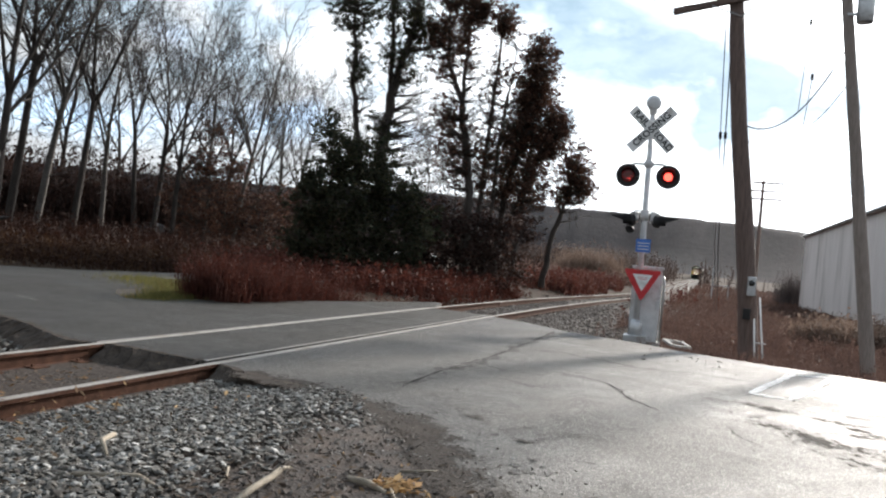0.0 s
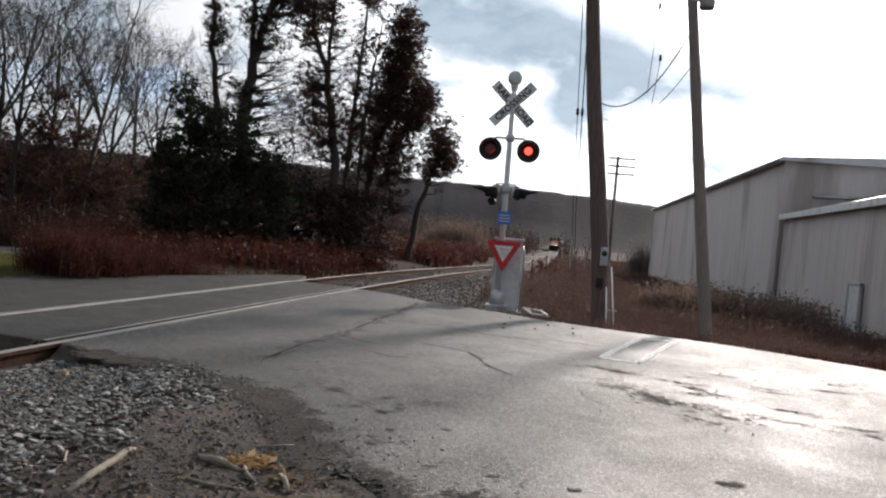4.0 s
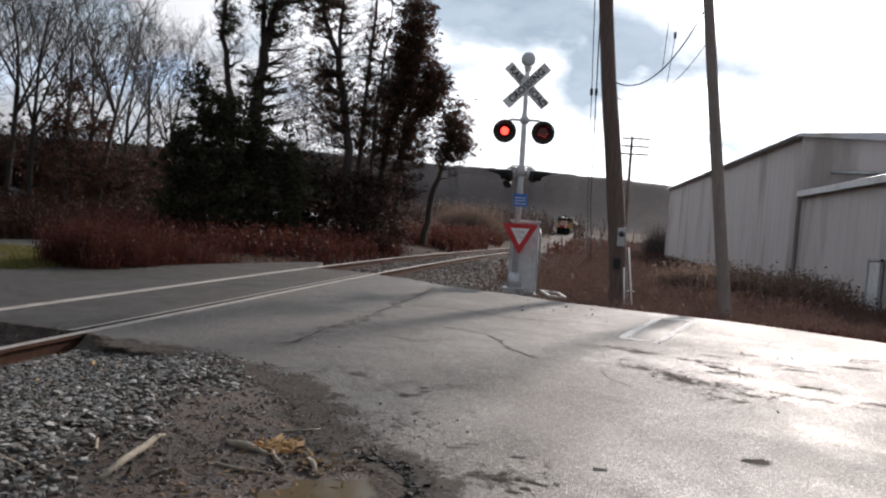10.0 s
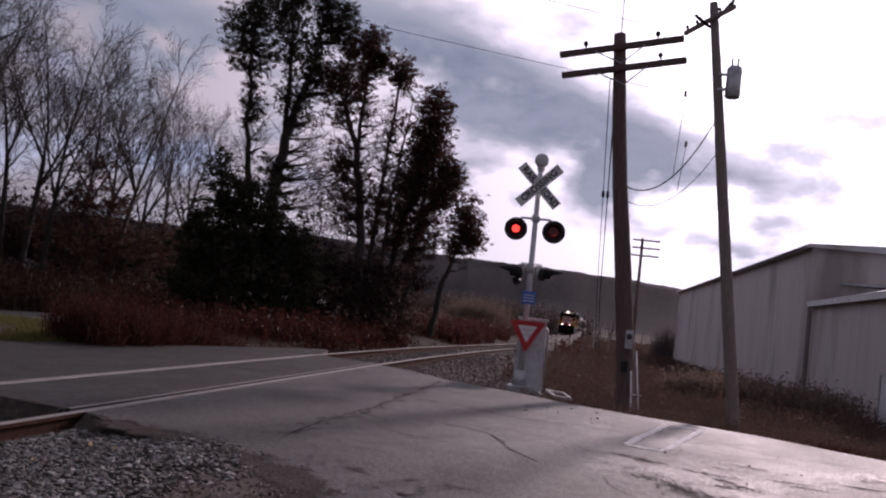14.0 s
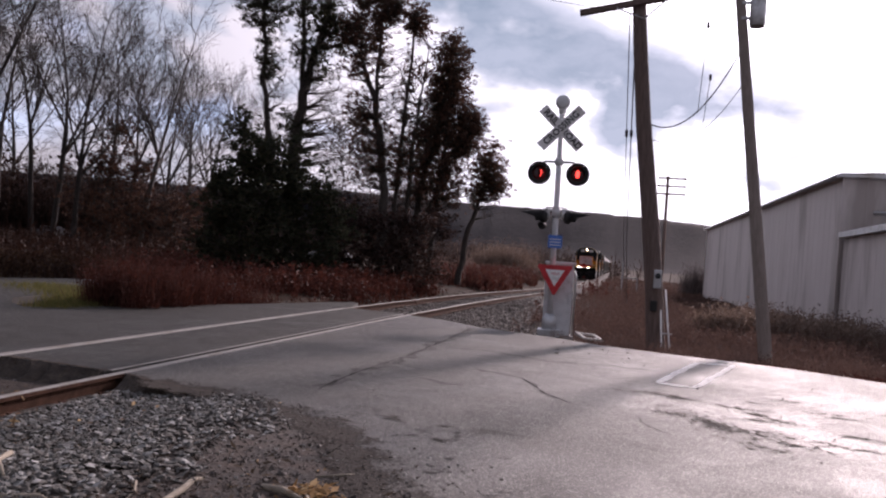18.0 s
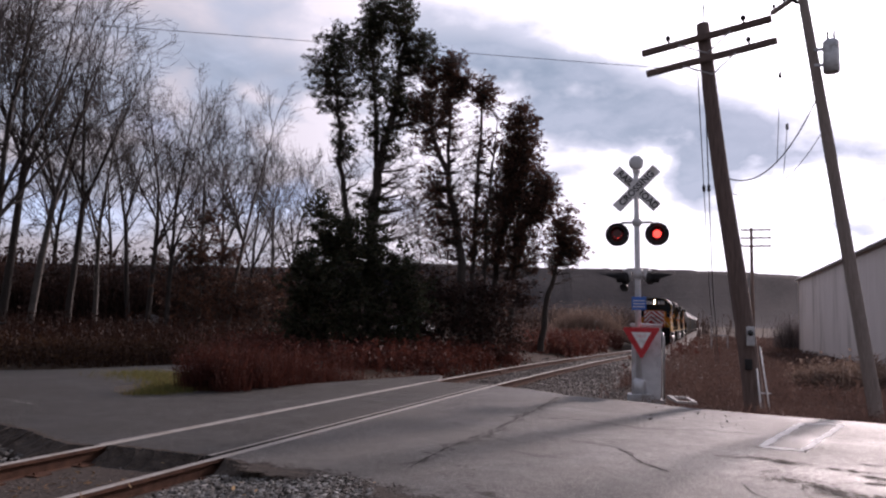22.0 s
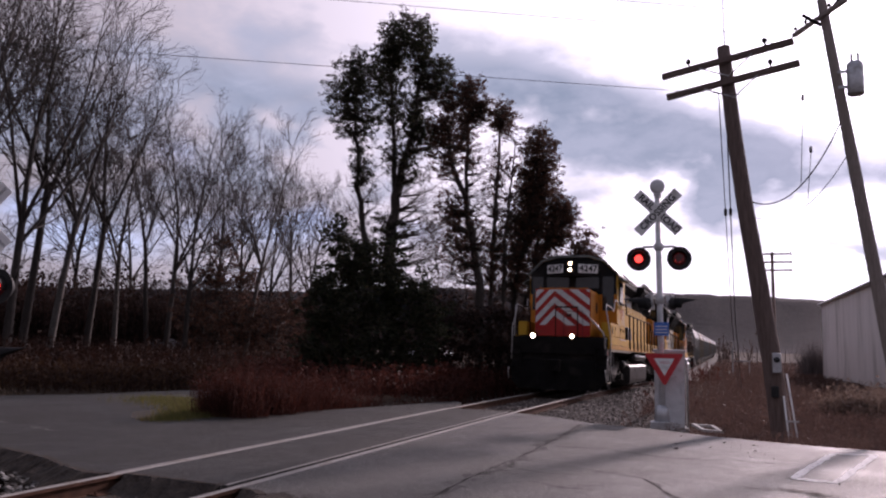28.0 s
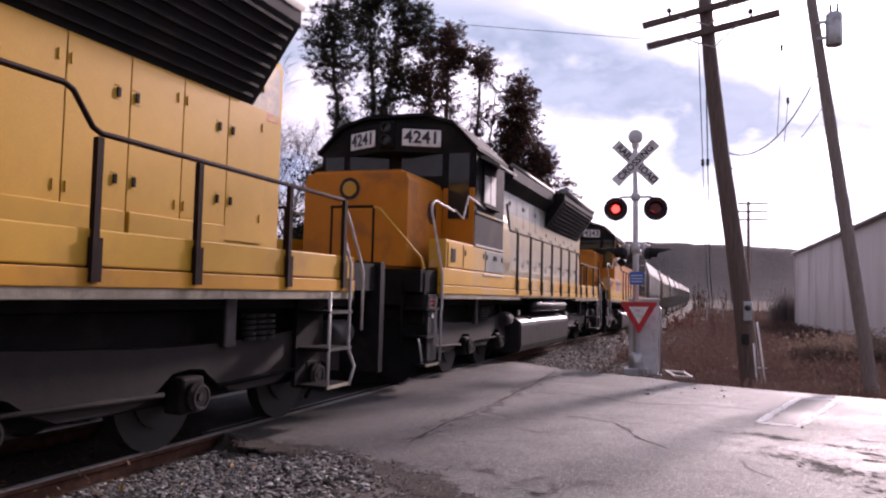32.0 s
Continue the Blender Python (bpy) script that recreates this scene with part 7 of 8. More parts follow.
def open_tree(seed, dist, trunks, crowns, bark, tuft=0.165, per=17, size=0.054):
    """A tall tree with clear trunks and an open crown of separate leaf tufts.
    trunks: rows of (bearing, rise, radius); crowns: (bearing, rise, half width, half height, tufts), all angles in degrees from the bystander's eye."""
    rnd = random.Random(seed)
    t = thing("tree")
    foot = bearing(trunks[0][0][0], dist)

    def place(az, el):
        p = bearing(az, dist) - foot
        return Vector((p.x, p.y, 1.4 + dist * math.tan(radians(el)) - ground_z(foot.x, foot.y)))

    stems, limbs, fine = bmesh.new(), bmesh.new(), bmesh.new()
    spine = []
    for rows in trunks:
        pts, rad = [], []
        for (a0, e0, r0), (a1, e1, r1) in zip(rows, rows[1:]):
            p, q = place(a0, e0), place(a1, e1)
            for i in range(5):
                f = i / 5
                pts.append(p.lerp(q, f) + Vector((rnd.gauss(0, 0.035), rnd.gauss(0, 0.05), 0)))
                rad.append(r0 + (r1 - r0) * f)
        pts.append(place(*rows[-1][:2]))
        rad.append(rows[-1][2])
        tube(stems, pts, rad, 9, cap=False)
        spine += list(zip(pts, rad))
    centres = []
    unit = dist * math.pi / 180
    right = Vector((math.cos(radians(trunks[0][0][0])), math.sin(radians(trunks[0][0][0])), 0))
    away = Vector((-right.y, right.x, 0))
    for az, el, ra, re, count in crowns:
        mid = place(az, el)
        bare = count < 0
        for _ in range(abs(count) if bare else int(count * 2.5)):
            w = Vector((rnd.gauss(0, 1), rnd.gauss(0, 1), rnd.gauss(0, 1))).normalized() * 1.27 * rnd.uniform(0.0, 1.0) ** 0.40
            c = mid + right * (w.x * ra * unit) + away * (w.y * ra * unit) + Vector((0, 0, w.z * re * unit))
            root, r = min(spine, key=lambda v: (v[0] - c).length + 1.6 * max(0.0, v[0].z - c.z + 0.25 * (v[0] - c).length))
            bend = root.lerp(c, 0.55) + Vector((rnd.gauss(0, 0.10), rnd.gauss(0, 0.10), -0.06 * (c - root).length))
            tube(limbs, [root, bend, c], [min(0.05, r * 0.4) + 0.006, 0.014, 0.006], 4, cap=False)
            for k in range(7 if bare else 4):
                s0 = bend.lerp(c, rnd.uniform(0.2, 1.0))
                d = Vector((rnd.gauss(0, 1), rnd.gauss(0, 1), rnd.gauss(0.5, 0.7))).normalized() * rnd.uniform(0.25, 0.6) * (1.6 if bare else 1.0)
                tube(fine, [s0, s0 + d * 0.5 + Vector((0, 0, 0.03)), s0 + d], [0.009, 0.007, 0.004], 3, cap=False)
                if k < 2 and not bare:
                    centres.append((s0 + d * rnd.uniform(0.7, 1.1), tuft * rnd.uniform(0.45, 0.9)))
            if not bare:
                centres.append((c, tuft * rnd.uniform(0.8, 1.5)))
    part("trunk", stems, bark, t)
    part("branchwork", limbs, bark, t)["kind"] = "stuff"
    part("twigwork", fine, bark, t)["kind"] = "stuff"
    v, f = leaf_cloud(centres, len(centres) * per, size, seed, tight=True)
    t.matrix_basis = Matrix.Translation((foot.x, foot.y, ground_z(foot.x, foot.y)))
    return t, (v, f)


def stalks(name, spots, count, h0, h1, mat, seed, lean=0.25, width=0.016, leafy=3, leaf=0.05, label="", category="brush", base=None):
    """A thicket of thin stalks with small leaves. spots: (x, y, spread)."""
    rng = np.random.default_rng(seed)
    s = np.array(spots, float)
    pick = rng.integers(0, len(s), count)
    xy = s[pick, :2] + rng.normal(0, 1, (count, 2)) * s[pick, 2:3]
    u = xy[:, 0] + 0.75 + np.array([track_shift(y) for y in xy[:, 1]])
    ok = ~((np.abs(u) < 2.75) & (xy[:, 1] > 8))
    xy, pick, count = xy[ok], pick[ok], int(ok.sum())
    z = np.array([ground_z(x, y) for x, y in xy]) if base is None else np.full(count, base)
    h = rng.uniform(h0, h1, count) * np.exp(-0.5 * rng.random(count))
    if s.shape[1] > 3:
        h *= s[pick, 3]
    tip = np.c_[xy + rng.normal(0, lean, (count, 2)) * h[:, None], z + h]
    foot = np.c_[xy, z - 0.05]
    a = rng.uniform(0, 6.28, count)
    side = np.c_[np.cos(a), np.sin(a), 0 * a] * width
    mid = (foot + tip) / 2 + np.c_[rng.normal(0, 0.06, (count, 2)) * h[:, None], 0.08 * h]
    v = np.stack([foot - side, foot + side, mid + side * 0.8, mid - side * 0.8, tip], 1).reshape(-1, 3)
    k = np.arange(count)[:, None] * 5
    faces = np.concatenate([np.c_[k, k + 1, k + 2, k + 3], np.c_[k + 3, k + 2, k + 4, k + 4]]).tolist()
    faces = [f if f[2] != f[3] else f[:3] for f in faces]
    v = v.tolist()
    if leafy:
        n = count * leafy
        u = rng.random(n)
        i = rng.integers(0, count, n)
        p = np.where(u[:, None] < 0.5, foot[i] + (mid - foot)[i] * (u * 2)[:, None], mid[i] + (tip - mid)[i] * ((u - 0.5) * 2)[:, None])
        p += rng.normal(0, 0.05, (n, 3)) * (0.6 + h[i])[:, None]
        a = rng.normal(0, 1, (n, 3)); a /= np.linalg.norm(a, axis=1)[:, None]
        b = np.cross(a, rng.normal(0, 1, (n, 3))); b /= np.linalg.norm(b, axis=1)[:, None]
        w = (leaf * rng.uniform(0.5, 1.5, n))[:, None]
        lv = np.stack([p - a * w, p - b * w * 0.5, p + a * w, p + b * w * 0.5], 1).reshape(-1, 3)
        o = len(v)
        v += lv.tolist()
        faces += (np.arange(n * 4).reshape(-1, 4) + o).tolist()
    me = bpy.data.meshes.new(name)
    me.from_pydata(v, [], faces)
    me.materials.append(mat)
    return tagged(new(name, me), label, category, kind="stuff")


# bare trees to the west
kinds = [(16, bare_tree(11, 16, 3.4, BARK, 0.42, 0.03, 4)), (16, bare_tree(12, 16, 3.2, BARK, 0.47, 0.07, 3)), (15, bare_tree(13, 15, 3.0, PALE_BARK, 0.45, -0.03, 3)), (18, bare_tree(14, 18, 4.0, BARK, 0.36, 0.06, 4)),
         (15, bare_tree(15, 15, 3.4, PALE_BARK, 0.4, 0.04, 4)), (18, bare_tree(16, 18, 3.4, BARK, 0.42, 0.08, 4))]
# bearing, distance, kind, height of the top over the eye in degrees, turn
WOOD = [(36.1, 46, 4, 16.3, 36), (40.2, 45, 3, 16.4, 30), (41.4, 52, 0, 17.4, 200), (42.6, 56, 1, 15.2, 250), (44.8, 48, 2, 15.6, 120), (46.5, 46, 5, 20.0, 46), (48.7, 44, 4, 21.5, 60), (50.3, 46, 5, 24.0, 50), (51.2, 40, 3, 25.0, 54),
        (33.2, 64, 2, 12.2, 250), (29.4, 62, 4, 12.4, 10), (31.6, 70, 0, 12.6, 85), (38.4, 58, 0, 13.8, 160), (34.6, 58, 3, 14.0, 120), (36.9, 62, 5, 13.4, 40), (43.7, 68, 2, 13.0, 15), (47.6, 66, 0, 14.6, 140),
        (53.5, 42, 0, 26.0, 54), (55.4, 48, 5, 26, 50), (57.6, 40, 3, 27, 57), (60.2, 46, 1, 27, 80), (63.2, 40, 5, 27, 60), (66.4, 44, 0, 22, 190), (69.6, 38, 3, 22, 100), (73.0, 40, 1, 22, 240)]
used_kind = set()
for az, dist, k, top, turn in WOOD:
    p = bearing(az, dist)
    h, kind = kinds[k]
    s = (dist * math.tan(radians(top)) + 1.6) / h
    m = Matrix.Translation((p.x, p.y, ground_z(p.x, p.y))) @ pose(0, 0, 0, 0, 0, turn)
    if k in used_kind:
        ob = copy_thing(kind, m)
    else:
        ob = kind
        ob.matrix_basis = m
        used_kind.add(k)
    ob.scale = (s, s, s)
    tagged(ob, "tall bare tree with pale bark and fine twigs" if k in (2, 4) else "tall leafless tree with dark bark and fine twigs", "tree", "bare trees beyond the road")

# the dark trees that still hold their leaves
TALL = [(34, [[(27.3, -2, 0.15), (27.5, 5.9, 0.14), (28.4, 11.4, 0.11), (28.9, 17.5, 0.06), (28.9, 20.4, 0.02)]],
         [(28.9, 17.9, 1.9, 2.9, 105), (28.3, 13.0, 0.9, 1.8, 16), (28.0, 11.0, 1.3, 3.0, -30)], NEEDLES, "tall thin evergreen with a tufted crown"),
        (35, [[(25.9, -2, 0.30), (25.85, 5.6, 0.27), (25.6, 10.7, 0.22), (24.4, 16.0, 0.13), (23.9, 20.3, 0.07), (24.2, 23.0, 0.02)], [(25.6, 10.7, 0.13), (26.1, 17.3, 0.08), (26.3, 22.0, 0.02)]],
         [(25.2, 21.8, 1.8, 1.9, 95), (26.7, 19.8, 1.0, 1.8, 38), (22.9, 19.6, 1.4, 1.4, 48), (25.2, 17.2, 1.8, 2.0, 52), (24.8, 13.4, 1.6, 1.7, 34), (23.4, 15.5, 1.2, 1.2, 22), (26.0, 8.0, 1.3, 1.3, 18), (24.0, 10.0, 2.0, 3.5, -70), (22.6, 7.0, 1.4, 2.5, -40)], NEEDLES, "tall dark evergreen with forked trunk and an open tufted crown"),
        (35, [[(19.0, -2, 0.22), (19.1, 4.3, 0.20), (20.3, 10.8, 0.14), (21.6, 13.8, 0.09), (21.8, 17.0, 0.02)], [(20.3, 10.8, 0.10), (20.3, 15.0, 0.07), (20.1, 19.4, 0.015)]],
         [(21.6, 14.8, 1.6, 2.4, 84), (20.2, 18.0, 1.0, 1.6, 46), (19.2, 17.2, 0.7, 1.0, 18), (21.9, 18.0, 0.8, 0.8, 16), (20.8, 8.5, 1.9, 3.6, -90), (20.4, 7.6, 1.7, 2.4, 26), (19.2, 12.5, 1.2, 3.0, -40), (21.8, 10.0, 1.0, 1.6, 14)], RUSSET, "leaning forked tree with russet leaves in its top"),
        (36, [[(18.4, -2, 0.12), (18.2, 4.6, 0.11), (17.8, 16.2, 0.05), (17.7, 17.8, 0.01)], [(17.6, -2, 0.10), (17.3, 8.0, 0.08), (16.6, 15.0, 0.02)]],
         [(17.7, 16.6, 0.8, 1.2, 34), (17.8, 12.0, 0.8, 2.4, 18), (17.6, 9.5, 1.5, 4.0, -90), (17.6, 6.5, 1.5, 2.4, 34)], RUSSET, "slender dark tree with a thin tufted top"),
        (37, [[(16.9, -2, 0.16), (16.5, 4.4, 0.14), (15.2, 10.0, 0.10), (14.8, 15.5, 0.02)], [(15.5, -2, 0.13), (14.9, 8.0, 0.09), (14.6, 14.0, 0.02)], [(15.8, 3.0, 0.10), (13.6, 10.0, 0.03)]],
         [(14.9, 13.0, 1.35, 2.8, 125), (14.9, 9.2, 2.0, 2.7, 150), (13.2, 8.8, 1.1, 1.6, 46), (15.0, 5.4, 2.1, 1.8, 80), (12.7, 9.8, 0.7, 0.7, 12), (15.6, 6.5, 2.2, 3.5, -60), (16.2, 9.5, 1.1, 3.2, 46)], RUSSET, "dense columnar dark tree with russet leaves"),
        (38, [[(13.2, -2.2, 0.17), (12.6, 2.0, 0.13), (11.7, 5.5, 0.07), (11.2, 8.2, 0.02)]],
         [(11.3, 6.6, 1.2, 1.7, 56), (10.6, 5.2, 0.8, 0.9, 18), (12.2, 4.6, 0.7, 0.8, 12), (11.6, 4.8, 1.3, 1.6, -30)], RUSSET, "small open tree by the line")]
for n, (dist, trunks, crowns, mat, lab) in enumerate(TALL):
    ob, (v, f) = open_tree(300 + n, dist, trunks, crowns, DARK_BARK)
    cloud_part("crown", ob, mat, v, f, "separate tufts of dark leaves with gaps")
    tagged(ob, lab, "tree", "dark trees by the line")

DARK = [
        (28, [(29.2, 29.5, 5.9, 0.04, 1.25, 0.12, "cone"), (30.4, 30.8, 3.9, 0.04, 0.9, 0.08, "round"), (28.2, 27.9, 4.8, 0.04, 1.2, 0.08, "round")], NEEDLES, 0.40, 36, 44, "broad dark cedar reaching to the ground"),
        (29, [(26.8, 26.6, 5.4, 0.04, 1.3, 0.12, "round"), (25.2, 25.0, 4.4, 0.04, 1.3, 0.08, "round"), (23.8, 23.6, 3.6, 0.04, 1.2, 0.08, "round")], NEEDLES, 0.40, 36, 44, "broad dark cedar reaching to the ground"),
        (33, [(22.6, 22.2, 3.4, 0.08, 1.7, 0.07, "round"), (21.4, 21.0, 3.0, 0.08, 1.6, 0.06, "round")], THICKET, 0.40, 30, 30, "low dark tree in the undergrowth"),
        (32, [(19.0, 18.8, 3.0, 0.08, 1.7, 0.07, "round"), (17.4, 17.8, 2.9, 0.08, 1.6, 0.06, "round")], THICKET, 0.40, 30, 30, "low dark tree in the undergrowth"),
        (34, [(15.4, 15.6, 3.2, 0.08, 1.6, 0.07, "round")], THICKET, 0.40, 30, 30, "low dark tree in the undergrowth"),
        (46, [(38.0, 37.9, 7.0, 0.10, 2.0, 0.10, "round"), (36.9, 36.5, 5.2, 0.10, 1.6, 0.08, "round"), (38.9, 39.2, 5.4, 0.1, 1.6, 0.08, "round")], RUSSET, 0.34, 26, 44, "low tree with brown leaves before the bare trees"),
        (46, [(33.8, 33.8, 3.4, 0.10, 2.0, 0.08, "round")], RUSSET, 0.34, 26, 44, "low tree with brown leaves before the bare trees")]
for n, (dist, stems, mat, tuft, per, each, lab) in enumerate(DARK):
    tagged(leafy_tree(100 + n, dist, stems, mat, DARK_BARK, tuft * 0.8, int(per * 0.62), 0.075, each), lab, "tree", "dark trees by the line")

for n, stems in enumerate(([(22.0, 22.4, 8.2, 0.15, 2.0, 0.07, "round"), (20.2, 20.0, 7.6, 0.15, 1.8, 0.06, "round")], [(18.2, 18.4, 7.4, 0.15, 1.8, 0.06, "round"), (16.6, 16.4, 6.8, 0.15, 1.6, 0.06, "round")])):
    tagged(leafy_tree(140 + n, 40, stems, RUSSET, DARK_BARK, 0.6, 2, 0.07, 56, 15), "twiggy half-bare tree among the dark trees", "tree", "dark trees by the line")

# brush
hedge = [(-4.05 + 0.24 * k - d, 12.2 + k * 0.85, 0.20, 1.0 - 0.05 * k) for k in range(9) for d in (-0.1, 0.25, 0.6)]
stalks("hedge", hedge, 12000, 0.55, 1.35, BRUSH, 1, 0.22, 0.006, 5, 0.022, "thicket of dry reddish-brown stalks by the road")
stalks("undergrowth", [(bearing(a, r).x, bearing(a, r).y, 1.1, 0.8) for a in range(11, 34, 2) for r in (25, 29, 33)], 9000, 0.4, 1.4, BRUSH, 2, 0.3, 0.012, 5, 0.06, "dark tangled undergrowth below the trees")
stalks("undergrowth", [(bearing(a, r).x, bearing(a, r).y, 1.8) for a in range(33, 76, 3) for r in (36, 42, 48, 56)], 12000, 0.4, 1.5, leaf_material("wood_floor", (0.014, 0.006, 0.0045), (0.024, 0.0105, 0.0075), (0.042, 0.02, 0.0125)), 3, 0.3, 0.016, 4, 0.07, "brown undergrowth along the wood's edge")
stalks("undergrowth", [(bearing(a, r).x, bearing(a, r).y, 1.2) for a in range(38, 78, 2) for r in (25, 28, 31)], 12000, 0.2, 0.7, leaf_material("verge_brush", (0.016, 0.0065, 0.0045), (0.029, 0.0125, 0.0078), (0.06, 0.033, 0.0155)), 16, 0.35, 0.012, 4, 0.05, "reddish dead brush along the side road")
stalks("red_brush", [(bearing(a, r).x, bearing(a, r).y, 1.6) for a in (7.0, 8.6, 10.2, 11.8) for r in (48, 54, 62, 72)], 4500, 0.6, 1.7, RED_BRUSH, 4, 0.15, 0.03, 4, 0.11, "red-stemmed brush beside the line")
stalks("far_brush", [(bearing(a, r).x, bearing(a, r).y, 3.0) for a in (7, 9, 11, 13) for r in (90, 110, 135)], 2400, 0.7, 1.9, SCRUB, 5, 0.2, 0.05, 4, 0.16, "brown brush and saplings down the line")
stalks("scrub", [(x + 0.2 * (y % 3), y, 0.75) for x in (4.6, 5.4, 6.4, 7.6, 8.8, 10.0, 11.2, 12.2) for y in (15.4, 16.6, 18, 19.5, 21, 23)], 15000, 0.16, 0.46, SCRUB, 6, 0.35, 0.006, 4, 0.022, "low tangle of dead brown weeds in the ditch")
stalks("scrub", [(x, y, 1.2) for x in (3.9, 5.0, 6.4, 8.0, 9.6, 11.2) for y in (21, 24, 27, 31, 36, 42, 49)], 15000, 0.25, 0.7, SCRUB, 7, 0.3, 0.009, 4, 0.035, "brown dead weeds beside the line")
stalks("scrub", [(x, y, 2.5) for x in (4.5, 8.0, 11.5) for y in (56, 64, 74, 86, 100)], 6000, 0.25, 0.6, SCRUB, 14, 0.3, 0.02, 4, 0.08, "brown scrub in the field beside the line")
stalks("far_brush", [(bearing(a, r).x, bearing(a, r).y, 2.5) for a in (-4, -2.5, -1, 0.5) for r in (95, 115, 140)], 2600, 0.4, 0.95, SCRUB, 25, 0.3, 0.03, 4, 0.10, "low brown brush far down the line")
stalks("grey_bush", [(bearing(-3.95, 88).x, bearing(-3.95, 88).y, 0.75)], 700, 2.6, 4.6, leaf_material("grey_twigs", (0.045, 0.04, 0.042), (0.07, 0.06, 0.062), (0.10, 0.088, 0.088)), 26, 0.16, 0.016, 5, 0.06, "grey leafless bush at the end of the warehouse", "bush")
stalks("pale_thicket", [(bearing(a, 98).x, bearing(a, 98).y, 1.3) for a in (8.6, 9.4, 10.2, 11.0)], 1800, 2.5, 5.0, SEED, 15, 0.22, 0.02, 6, 0.08, "pale leafless thicket down the line")
stalks("shrub", [(8.2, 26.5, 0.5), (9.4, 26.0, 0.6), (10.6, 25.0, 0.6), (8.8, 28.0, 0.7), (9.9, 28.5, 0.6), (11.6, 27.0, 0.6), (7.4, 25.4, 0.4)], 3600, 0.6, 1.25, SEED, 8, 0.22, 0.010, 7, 0.05, "pale seed-headed shrubs before the warehouse")
stalks("verge_grass", [(-3.3 + 0.02 * k, 18.0 + 0.8 * k, 0.35) for k in range(18)], 3500, 0.10, 0.35, BRUSH, 9, 0.3, 0.006, 2, 0.03, "dry grass along the ballast", "grass")
stalks("grass", [(-4.7, 11.0, 0.2), (-4.9, 11.7, 0.28), (-5.2, 12.6, 0.35), (-5.6, 13.6, 0.35), (-5.0, 12.4, 0.3), (-5.8, 13.0, 0.3), (-6.3, 13.3, 0.4), (-7.0, 13.8, 0.45), (-7.8, 14.2, 0.45), (-6.6, 14.2, 0.4)], 9000, 0.05, 0.14, LAWN, 10, 0.35, 0.006, 0, 0.02, "patch of short yellow-green grass by the road", "grass", base=0.0)
stalks("verge_grass", [(x, 12.7 - 0.1 * (x + 12), 0.5) for x in (-12, -14, -17, -20, -24, -29)], 3000, 0.1, 0.3, WEEDS, 11, 0.3, 0.01, 2, 0.03, "yellowed grass along the far road edge", "grass")
stalks("verge_grass", [(x, 14.1 + 0.25 * k - 0.12 * (x - 5), 0.2) for x in (5.4, 6.4, 7.4, 8.6, 10.0, 12.0) for k in range(5)], 3000, 0.05, 0.18, BRUSH, 12, 0.35, 0.005, 2, 0.02, "dry grass along the edge of the asphalt", "grass")
far_wood = [(bearing(a, r).x, bearing(a, r).y, 9.0) for a in range(6, 32, 3) for r in (150, 190, 240)]
stalks("far_wood", far_wood, 5500, 2.6, 6.5, leaf_material("far_wood_tone", (0.042, 0.03, 0.027), (0.06, 0.043, 0.038), (0.08, 0.06, 0.052)), 13, 0.12, 0.10, 6, 0.26, "distant bare woods below the hill", "woods")


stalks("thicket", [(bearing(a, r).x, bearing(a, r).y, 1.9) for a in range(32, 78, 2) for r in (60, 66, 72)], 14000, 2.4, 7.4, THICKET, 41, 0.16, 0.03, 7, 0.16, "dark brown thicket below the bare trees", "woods")


